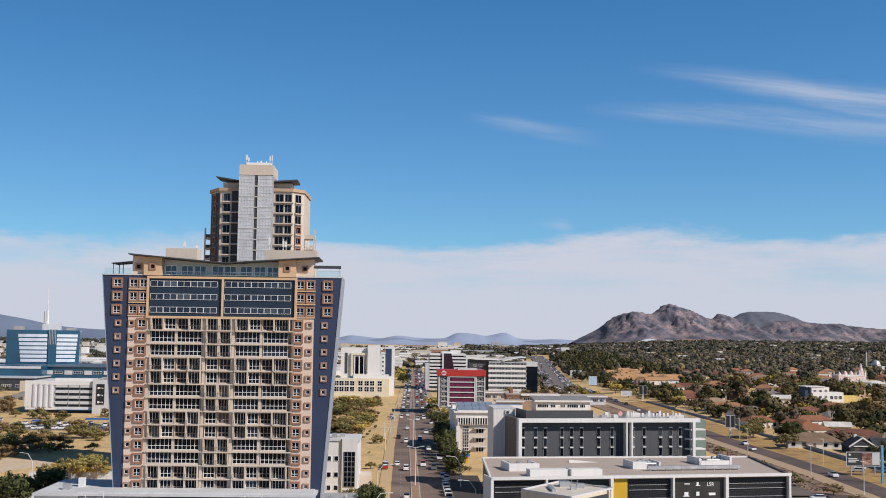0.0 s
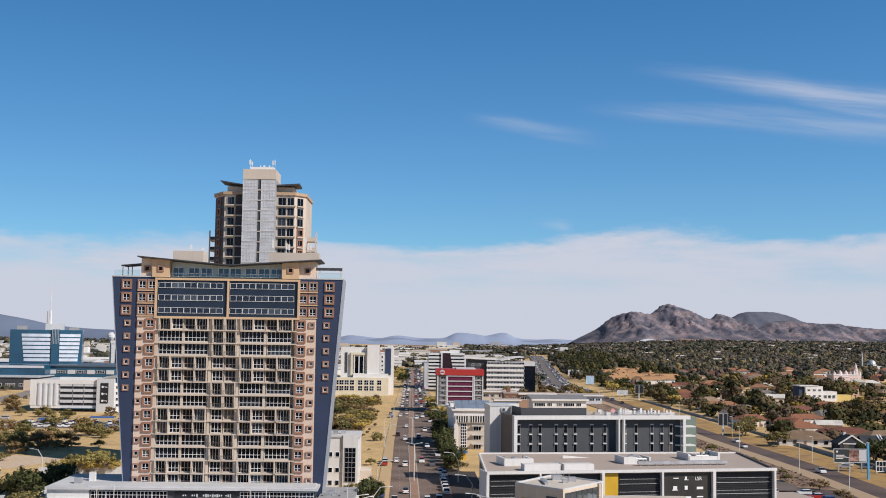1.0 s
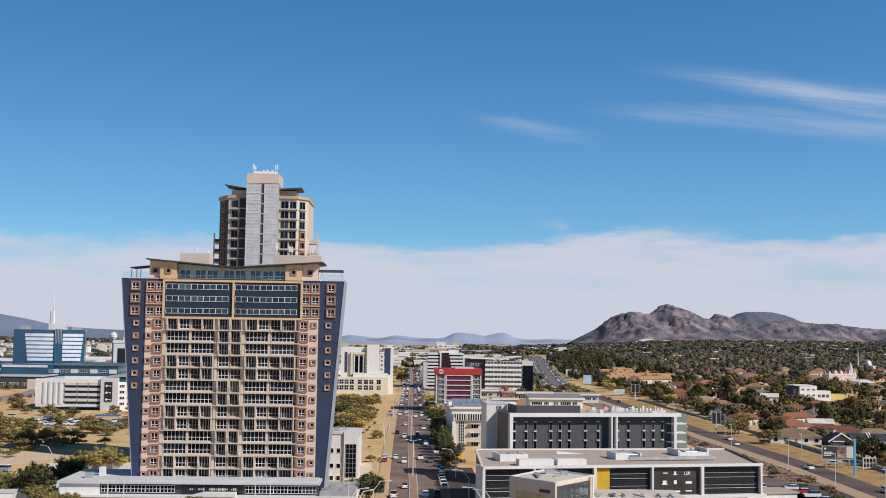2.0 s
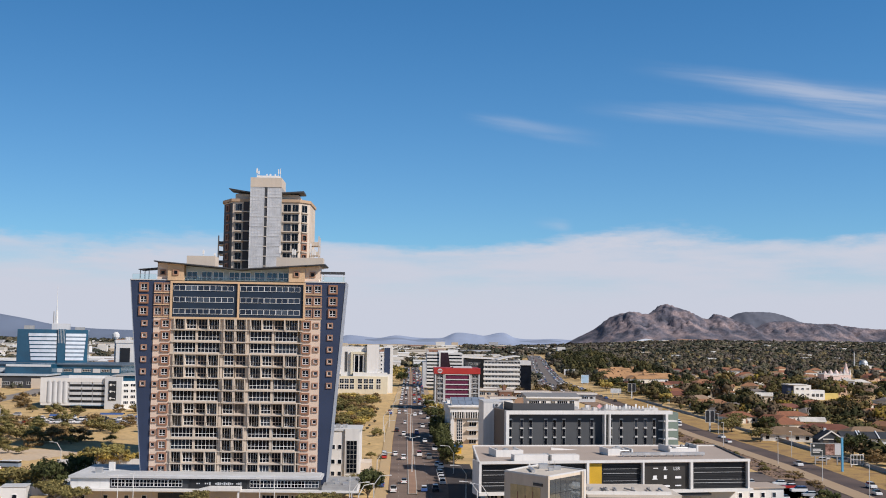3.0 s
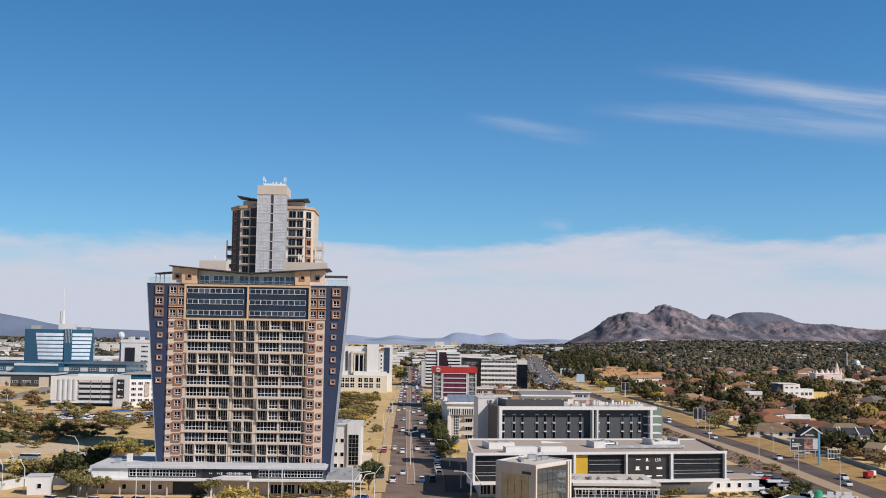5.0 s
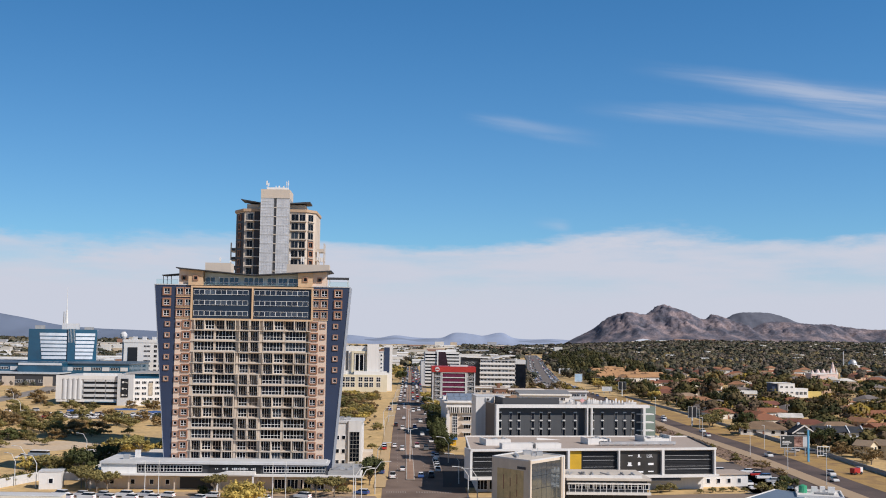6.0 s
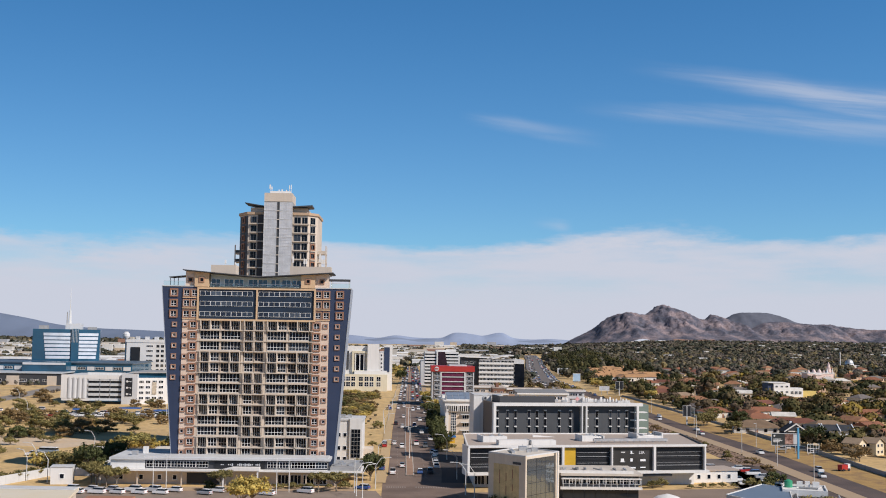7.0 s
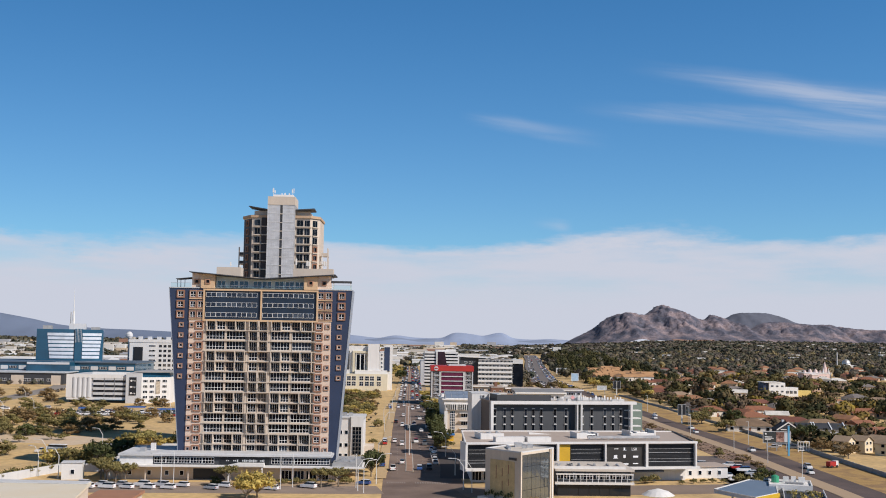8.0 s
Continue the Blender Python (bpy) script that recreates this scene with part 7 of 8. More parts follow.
    for _ in range(26):
        x, y, r = rnd.uniform(-330, -160), rnd.uniform(345, 470), rnd.uniform(1.8, 3.8)
        if abs(x + 201) > 14:
            town.append((x, y, r * rnd.uniform(1.2, 1.7), r, gz(x, y), rnd.uniform(0.2, 0.9)))
    scrub = []
    xs, ys = [p[0] for p in AVE], [p[1] for p in AVE]
    for _ in range(520):
        y = rnd.uniform(58, 240)
        x = float(np.interp(y, ys, xs)) - 15.6 + rnd.uniform(-5.2, 5.0)
        r = rnd.uniform(0.2, 0.6)
        scrub.append((x, y, r * rnd.uniform(0.7, 1.1), r, 0.05, rnd.uniform(0.62, 0.86)))
    scatter_leaves("garden_trees", "olive, brown and golden garden trees between the houses", near, 170, GARDEN, 1, 7)
    scatter_leaves("suburb_trees", "mass of olive and brown trees over the suburb", mid, 66, HAZED_GREEN, 2, 3, core_size=0.85)
    scatter_leaves("far_woods", "far tree cover towards the hills", far, 24, HAZED_GREEN, 3, 2, core_size=0.95)
    scatter_leaves("town_trees", "trees scattered through the distant town", town, 24, HAZED_GREEN, 5, 2, core_size=0.85)
    scatter_leaves("dry_scrub", "dry brown scrub on rough ground beside the avenue", scrub, 34, GARDEN, 6, 2, "shrubs")


woodland()


def far_town():
    rnd = random.Random(42)
    pale = mat("distant_town_walls", (0.6, 0.6, 0.58), 0.85, 0.1, 0.02, per_piece=True,
               per_object=[(0.0, (0.62, 0.61, 0.58)), (0.3, (0.74, 0.74, 0.73)), (0.55, (0.46, 0.43, 0.38)), (0.7, (0.34, 0.35, 0.37)), (0.82, (0.5, 0.42, 0.32)), (0.93, (0.30, 0.17, 0.12))])
    b = Build()
    for i in range(520):
        y = 640 + 2700 * rnd.random() ** 1.25
        x = 40 + rnd.uniform(-0.47, 0.15) * (y + 330)
        if abs(x - 56) < 30 and y < 1160 or (y < 720 and -320 < x < -130 or y < 760 and -10 < x < 160) or y < 1990 and on_avenue(x, y, 22):
            continue
        w, d, h = rnd.uniform(12, 38) * (1 + y / 2500), rnd.uniform(10, 25), rnd.choice((4, 5, 6, 7, 9)) * (1 + 0.25 * (rnd.random() < 0.1))
        z = gz(x, y)
        b.box(x - w / 2, x + w / 2, y, y + d, z - 1, z + h)
        if rnd.random() < 0.5:
            b.prism([(x - w / 2 - 0.5, y - 0.5), (x + w / 2 + 0.5, y - 0.5), (x + w / 2 + 0.5, y + d + 0.5), (x - w / 2 - 0.5, y + d + 0.5)], z + h, z + h + 1, tops=[z + h + 0.3, z + h + 0.3, z + h + 2.2, z + h + 2.2])
        if rnd.random() < 0.12:
            b.box(x - w * 0.15, x + w * 0.2, y + 3, y + d - 2, z + h, z + h + rnd.uniform(4, 12))
    for i in range(110):
        y = 1100 + 2500 * rnd.random()
        x = 40 + rnd.uniform(0.16, 0.46) * (y + 330)
        if on_avenue(x, min(y, 1990), 20):
            continue
        w, h = rnd.uniform(6, 15), rnd.uniform(6, 8)
        b.box(x - w / 2, x + w / 2, y, y + 10, gz(x, y) - 1, gz(x, y) + h + y / 1100)
    tagged(part("distant_buildings", b, pale), "pale low buildings of the distant town", "buildings", kind="stuff")


far_town()


# ---- cars ----
CARPAINT = mat("car_paint", (0.8, 0.8, 0.8), 0.3, 0.03, 0.5,
               per_object=[(0.0, (0.80, 0.80, 0.80)), (0.6, (0.45, 0.46, 0.48)), (0.72, (0.14, 0.15, 0.16)), (0.78, (0.03, 0.03, 0.035)), (0.86, (0.05, 0.11, 0.30)), (0.94, (0.42, 0.03, 0.025))])
CARGLASS = mat("car_glass", (0.015, 0.018, 0.022), 0.06, 0.1, 0.5)
RUBBER = mat("tyre_rubber", (0.02, 0.02, 0.02), 0.9, 0.1, 1.0)
LAMP_RED = mat("red_tail_lamp", (0.35, 0.01, 0.01), 0.3, 0.05, 1.0)


WHITE_PAINT = mat("white_car_paint", (0.78, 0.78, 0.78), 0.3, 0.03, 0.5)


def car(label, length, width, height, kind, paint=None):
    t = thing("car", label, "car", group="cars")
    l, w = length / 2, width / 2
    bonnet = {"hatch": 0.98, "suv": 1.12, "pickup": 1.1}[kind]
    side = [(-l, 0.32), (l, 0.32), (l, bonnet - 0.18), (l * 0.5, bonnet), (-l * 0.96, bonnet + 0.04), (-l, bonnet - 0.2)]
    b = Build()
    k = len(side)
    b.v = [(-w * (1 if 0 < i < 3 or i == 5 else 0.95), y, z) for i, (y, z) in enumerate(side)] + [(w * (1 if 0 < i < 3 or i == 5 else 0.95), y, z) for i, (y, z) in enumerate(side)]
    b.f = [tuple(reversed(range(k))), tuple(range(k, 2 * k))] + [(i, (i + 1) % k, k + (i + 1) % k, k + i) for i in range(k)]
    body = part("body", b, paint or CARPAINT, t)
    back = {"hatch": -0.9, "suv": -0.95, "pickup": -0.1}[kind]
    c = Build()
    y0, y1, y2, y3 = l * back, l * back + 0.3, l * 0.22, l * 0.52
    low = [(-w * 0.93, y0), (w * 0.93, y0), (w * 0.93, y3), (-w * 0.93, y3)]
    up = [(-w * 0.76, y1), (w * 0.76, y1), (w * 0.76, y2), (-w * 0.76, y2)]
    c.v = [(x, y, bonnet - 0.02) for x, y in low] + [(x, y, height - 0.05) for x, y in up]
    c.f = [(3, 2, 1, 0), (4, 5, 6, 7), (0, 1, 5, 4), (1, 2, 6, 5), (2, 3, 7, 6), (3, 0, 4, 7)]
    part("window_glass", c, CARGLASS, t)
    part("roof", Build().box(-w * 0.78, w * 0.78, y1 - 0.05, y2 + 0.05, height - 0.05, height + 0.02), body.data.materials[0], t)
    for x in (-w * 0.8, w * 0.8):
        part("tail_lamp", Build().box(x - 0.14, x + 0.14, -l - 0.02, -l + 0.05, bonnet - 0.4, bonnet - 0.15), LAMP_RED, t)
        for y in (-l * 0.62, l * 0.62):
            part("wheel", Build().bar((x - 0.1, y, 0.33), (x + 0.1, y, 0.33), 0.33, 0.33, 10), RUBBER, t)
    if kind == "pickup":
        part("load_bed", Build().box(-w * 0.8, w * 0.8, -l * 0.93, l * back - 0.1, bonnet, bonnet + 0.06), RUBBER, t)
    return t


CARS = [car("small hatchback standing on the road", 3.9, 1.7, 1.48, "hatch"), car("family estate car on the road", 4.6, 1.8, 1.75, "suv"), car("pickup truck with a load bed", 5.0, 1.8, 1.75, "pickup"),
        car("white hatchback parked beside the street", 3.9, 1.7, 1.48, "hatch", WHITE_PAINT), car("white estate car parked beside the street", 4.4, 1.8, 1.7, "suv", WHITE_PAINT)]
_parked = set()


def park(kind, x, y, turn, lift=0.05):
    m = pose(x, y, gz(x, y) + lift + 0.3 * smooth(300, 900, y), 0, 0, turn)
    if kind in _parked:
        return copy_thing(CARS[kind], m)
    _parked.add(kind)
    CARS[kind].matrix_basis = m
    return CARS[kind]


def traffic():
    rnd = random.Random(12)
    bend = lambda y: np.interp(y, (30, 175, 340, 545, 950), (0, 0.6, 2.3, 4.7, 10.7))
    pick = lambda: rnd.choice((0, 0, 0, 1, 1, 2))
    for x, heading, gaps, y1 in ((39.8, 0, (60, 140), 560), (42.7, 0, (55, 130), 560), (48.3, 180, (60, 120), 560), (51.2, 180, (45, 95), 560), (54.3, 180, (18, 60), 560)):
        y = rnd.uniform(5, 40) + (66 if x == 54.3 else 0)
        while y < y1:
            park(pick(), x + bend(y) + rnd.uniform(-0.3, 0.3), y, heading + rnd.uniform(-2, 2))
            y += rnd.uniform(*gaps) * (0.4 if y > 330 else 1)
    for x, y, a in ((36.3, 102, 4), (36.4, 107.5, -3), (36.2, 113, 2), (36.4, 31, 0), (31.8, -14, 70), (36.6, 330, 0), (36.9, 322, 0), (37.1, 312, 0)):
        park(pick(), x, y, a, 0.18)
    for k, y in ((0, 38), (4, 44.5), (2, 51), (4, 57.5), (3, 64), (0, 81)):
        park(k, 53.7, y, 180, 0.05)
    # beside the street below the tower
    for i, x in enumerate((-44, -41.4, -38.8, -36.2, -33.6, -31, -28, -25.4, -22.8, -20, -17.2, -8.6, -6.0, 7.5, 17)):
        park((4, 3, 3, 4, 3, 3, 4, 3)[i % 8] if i % 7 != 4 else 0, x, -21.2 - (i % 2) * 4.6, 62 + (i * 37) % 14, 0.05)
    # open car parks
    for y in (236, 243, 252, 259):
        x = -128.0
        while x < -62:
            if rnd.random() < 0.62:
                park(pick(), x, y + rnd.uniform(-0.4, 0.4), rnd.choice((0, 180)) + rnd.uniform(-4, 4))
            x += 2.9
    for x, y in ((-172, 268), (-168, 272), (-164, 266), (-158, 270), (-150, 272), (-146, 276), (-90, 270), (-84, 272), (-78, 268)):
        park(pick(), x, y, 80 + rnd.uniform(-10, 10))
    for x, y, a in ((-80.5, 61, 78), (-52, 44, 80), (-55, 38, 85), (-101, 62, 60)):
        park(2, x, y, a, 0.0)
    b = thing("minibus", "blue-grey minibus parked on the sand in the tower's shade", "bus", (-77.5, 67, gz(-77.5, 67)), 82)
    shell = Build().prism([(-1.0, -3.4), (1.0, -3.4), (1.0, 3.1), (0.85, 3.4), (-0.85, 3.4), (-1.0, 3.1)], 0.45, 1.5)
    part("body", shell, mat("blue_grey_bus_paint", (0.22, 0.28, 0.36), 0.4, 0.06, 0.5), b)
    part("window_glass", Build().prism([(-0.97, -3.35), (0.97, -3.35), (0.9, 2.7), (-0.9, 2.7)], 1.5, 2.15), CARGLASS, b)
    part("roof", Build().prism([(-0.98, -3.38), (0.98, -3.38), (0.9, 2.5), (-0.9, 2.5)], 2.15, 2.35), WHITE_PAINT, b)
    for x in (-0.9, 0.9):
        for y in (-2.2, 2.2):
            part("wheel", Build().bar((x - 0.12, y, 0.36), (x + 0.12, y, 0.36), 0.36, 0.36, 10), RUBBER, b)
    for i in range(12):
        park(pick(), 142 + (i % 2) * 10 + rnd.uniform(-0.3, 0.3), 4 + (i // 2) * 7.5 + rnd.uniform(-1, 1), 90 + rnd.uniform(-6, 6))
    # avenue
    xs, ys = [p[0] for p in AVE], [p[1] for p in AVE]
    for off, heading, gaps in ((-2, 180, (40, 130)), (2, 180, (70, 170)), (-16, 0, (60, 170)), (-20, 0, (60, 160))):
        y = 10 + rnd.uniform(0, 50) + (430 if off < -10 else 0)
        while y < 1050:
            x = np.interp(y, ys, xs) + off
            dx = np.interp(y + 10, ys, xs) - np.interp(y, ys, xs)
            park(pick(), x, y, heading - math.degrees(math.atan2(dx, 10)), 0.06)
            y += rnd.uniform(*gaps) if y < 420 else rnd.uniform(16, 40)
    for x, y, a in ((189, 106, 70), (192.5, 112, 75), (196, 105, 80)):
        park(0, x, y, a, 0.03)


traffic()


def far_traffic():
    """Cars too far off to tell apart, as one mass."""
    rnd = random.Random(31)
    xs, ys = [p[0] for p in AVE], [p[1] for p in AVE]
    b = Build()
    spots = []
    for lane in (-2.4, 2, -13, -17.5):
        y = 560.0
        while y < 1900:
            spots.append((float(np.interp(y, ys, xs)) + lane + rnd.uniform(-0.7, 0.7), y))
            y += rnd.uniform(8, 40) if lane > -3 else rnd.uniform(12, 70)
    for lane in (39.8, 42.7, 48.3, 51.2, 54.3):
        y = 565.0
        while y < 1100:
            spots.append((lane + float(np.interp(y, (545, 950), (4.7, 10.7))) + rnd.uniform(-0.5, 0.5), y))
            y += rnd.uniform(12, 44)
    for x, y in spots:
        z = gz(x, y) + 0.4
        b.prism([(x - 0.9, y - 2.1), (x + 0.9, y - 2.1), (x + 0.9, y + 2.1), (x - 0.9, y + 2.1)], z, z + 0.85)
        n = len(b.v)
        b.v += [(x + sx * w, y + sy, z + h) for h, w, ya, yb in ((0.85, 0.85, -1.8, 1.2), (1.5, 0.65, -1.4, 0.7)) for sx, sy in ((-1, ya), (1, ya), (1, yb), (-1, yb))]
        b.f += [tuple(n + i for i in q) for q in ((4, 5, 6, 7), (0, 1, 5, 4), (1, 2, 6, 5), (2, 3, 7, 6), (3, 0, 4, 7))]
    paint = mat("distant_car_paint", (0.7, 0.7, 0.7), 0.3, 0.05, 0.5, per_piece=True,
                per_object=[(0.0, (0.6, 0.6, 0.6)), (0.18, (0.32, 0.33, 0.35)), (0.40, (0.04, 0.045, 0.05)), (0.85, (0.06, 0.11, 0.26)), (0.93, (0.35, 0.03, 0.03))])
    tagged(part("distant_traffic", b, paint), "dense queue of cars far along the roads", "cars", kind="stuff")


far_traffic()


# ---- street lamps ----
def kinked_lamp():
    t = thing("street_lamp", "white street lamp with a kinked arm over the road", "street lamp", group="street lamps")
    part("pole", Build().bar((0, 0, 0), (0, 0, 6.4), 0.13, 0.1, 8), POLE, t)
    part("arm", Build().bar((0, 0, 6.35), (1.5, 0, 8.4), 0.09, 0.08).bar((1.48, 0, 8.38), (3.4, 0, 8.6), 0.08, 0.07), POLE, t)
    part("lamp_head", Build().box(3.2, 4.2, -0.16, 0.16, 8.5, 8.68), POLE, t)
    part("base_plate", Build().box(-0.2, 0.2, -0.2, 0.2, 0, 0.12), METAL, t)
    return t


def twin_lamp():
    t = thing("street_lamp", "tall white median lamp post with two arms", "street lamp", group="street lamps")
    part("pole", Build().bar((0, 0, 0), (0, 0, 10.6), 0.15, 0.1, 8), POLE, t)
    for s in (-1, 1):
        part("arm", Build().bar((0, 0, 10.5), (s * 1.7, 0, 10.9), 0.07), POLE, t)
        part("lamp_head", Build().box(min(s * 1.6, s * 2.4), max(s * 1.6, s * 2.4), -0.15, 0.15, 10.85, 11.0), POLE, t)
    return t


def street_lamps():
    a, b = kinked_lamp(), twin_lamp()
    spots = [(35.2, -12, 0), (35.0, 40, 0), (35.6, 160, 0), (34.6, 212, 0), (37.0, 232, 0), (38.4, 300, 0), (39.8, 380, 0), (30.5, -26, 20), (32.2, -30, 40),
             (58.6, 10, 180), (59.2, -22, 180), (61.2, -27, 160), (58.0, 62, 180), (58.4, 165, 180), (59.0, 190, 180), (60, 250, 180), (61, 300, 180), (62, 360, 180),
             (-62, -2, 150), (-55, -6, 160), (-66, 18, 170), (-60, 60, 160), (-66, 205, 120), (-58, 208, 60), (-74, 258, 90), (-40, 160, 90), (-140, 236, 170), (-146, 210, 180), (-172, 320, 170), (-30, 84, 0)]
    for i, (x, y, r) in enumerate(spots):
        m = pose(x, y, gz(x, y), 0, 0, r)
        if i:
            copy_thing(a, m)
        else:
            a.matrix_basis = m
    for i, (x, y) in enumerate(((45.3, 64), (45.9, 168), (48, 370))):
        m = pose(x, y, gz(x, y) + 0.1, 0, 0, 4)
        if i:
            copy_thing(b, m)
        else:
            b.matrix_basis = m
    p = thing("lamp_post", "slim white lamp post with a short head", "street lamp", group="slim posts")
    part("pole", Build().bar((0, 0, 0), (0, 0, 9.2), 0.11, 0.08, 8), POLE, p)
    part("lamp_head", Build().box(-0.9, 0.1, -0.12, 0.12, 9.15, 9.3), POLE, p)
    for i, (x, y, r) in enumerate(((-22.8, -22, 0), (-20.2, -18, 0), (9.6, -24, 0), (12.5, -20, 0), (29.8, -20, 90), (170.4, 160, 0), (170.2, 96, 0), (168.5, 52, 0), (166.5, 14, 0), (184, 214, 0), (183, 300, 0), (183.5, 120, 0))):
        m = pose(x, y, gz(x, y), 0, 0, r)
        if i:
            copy_thing(p, m)
        else:
            p.matrix_basis = m


street_lamps()


# ---- signs, billboards, landmarks ----
def billboard():
    t = thing("billboard", "roadside billboard with dark panel, pale lines and a brown picture", "billboard", (181.6, 96, 0))
    part("panel", Build().box(0, 10.6, 0, 0.35, 3.1, 7.3), mat("billboard_print", (0.03, 0.035, 0.035), 0.5, 0.1, 0.5), t)
    part("frame", Build().ring(-0.15, 10.75, -0.1, -0.004, 2.95, 7.45, 0.18), PALE, t)
    part("picture", Build().box(5.0, 9.0, -0.05, -0.004, 3.4, 7.1), mat("billboard_picture", (0.16, 0.06, 0.04), 0.5, 0.6, 0.9, fine=3.0, second=(0.35, 0.22, 0.18)), t, "brown printed picture")
    part("picture", Build().box(8.2, 10.5, -0.09, -0.054, 3.4, 7.1), PALE, t, "pale printed corner")
    part("emblem", Build().bar((1.0, -0.1, 6.5), (1.0, -0.01, 6.5), 0.35, 0.35, 12), WHITE, t)
    for k, (z, w) in enumerate(((5.3, 2.8), (4.8, 3.4), (4.3, 2.4))):
        part("print_line", Build().box(0.6, 0.6 + w, -0.05, -0.004, z - 0.14, z + 0.14), WHITE, t)
    for x in (1.5, 5.3, 9.1):
        part("leg", Build().box(x - 0.15, x + 0.15, 0.05, 0.35, 0, 3.1), METAL, t)
    p = thing("sign_pylon", "tall light-blue sign pylon beside the avenue", "sign", (184.9, 77.5, 0))
    part("column", Build().box(-0.3, 0.3, -0.3, 0.3, 0, 11.0), mat("light_blue_paint", (0.10, 0.36, 0.58), 0.5, 0.08, 0.5), p)
    part("cap", Build().box(-0.4, 0.4, -0.4, 0.4, 11.0, 11.15), PALE, p)
    f = thing("advert_frame", "white steel advertising frame on the verge", "sign", (196.0, 92.5, 0), 15)
    part("frame", Build().ring(-2.6, 2.6, -0.15, 0.15, 0.6, 4.0, 0.2), WHITE, f)
    for i in range(1, 4):
        part("bar", Build().box(-2.6 + i * 1.3 - 0.06, -2.6 + i * 1.3 + 0.06, -0.1, 0.1, 0.8, 3.8), WHITE, f)
    part("rail", Build().box(-2.4, 2.4, -0.09, 0.09, 2.2, 2.32), WHITE, f)
    for x in (-2.3, 2.3):
        part("leg", Build().box(x - 0.1, x + 0.1, -0.1, 0.1, 0, 0.6), WHITE, f)


def pole_sign(x, y, h, w, label):
    t = thing("pole_sign", label, "sign", (x, y, gz(x, y)))
    part("post", Build().box(-0.35, 0.35, -0.2, 0.2, 0, h * 0.5), POLE, t)
    for s in (-1, 1):
        part("panel", Build().box(s * w * 0.27 - w * 0.23, s * w * 0.27 + w * 0.23, -0.25, 0.25, h * 0.45, h), BLACK, t)
        part("frame", Build().ring(s * w * 0.27 - w * 0.25, s * w * 0.27 + w * 0.25, -0.32, -0.26, h * 0.44, h * 1.01, 0.14), PALE, t)
    return t


def small_board(x, y, w, h, top, m, label):
    t = thing("billboard", label, "billboard", (x, y, gz(x, y)))
    part("panel", Build().box(-w / 2, w / 2, 0, 0.3, top - h, top), m, t)
    part("frame", Build().ring(-w / 2 - 0.1, w / 2 + 0.1, -0.08, -0.004, top - h - 0.1, top + 0.1, 0.25), WHITE, t)
    for x_ in (-w * 0.3, w * 0.3):
        part("leg", Build().box(x_ - 0.15, x_ + 0.15, 0.02, 0.28, 0, top - h), METAL, t)


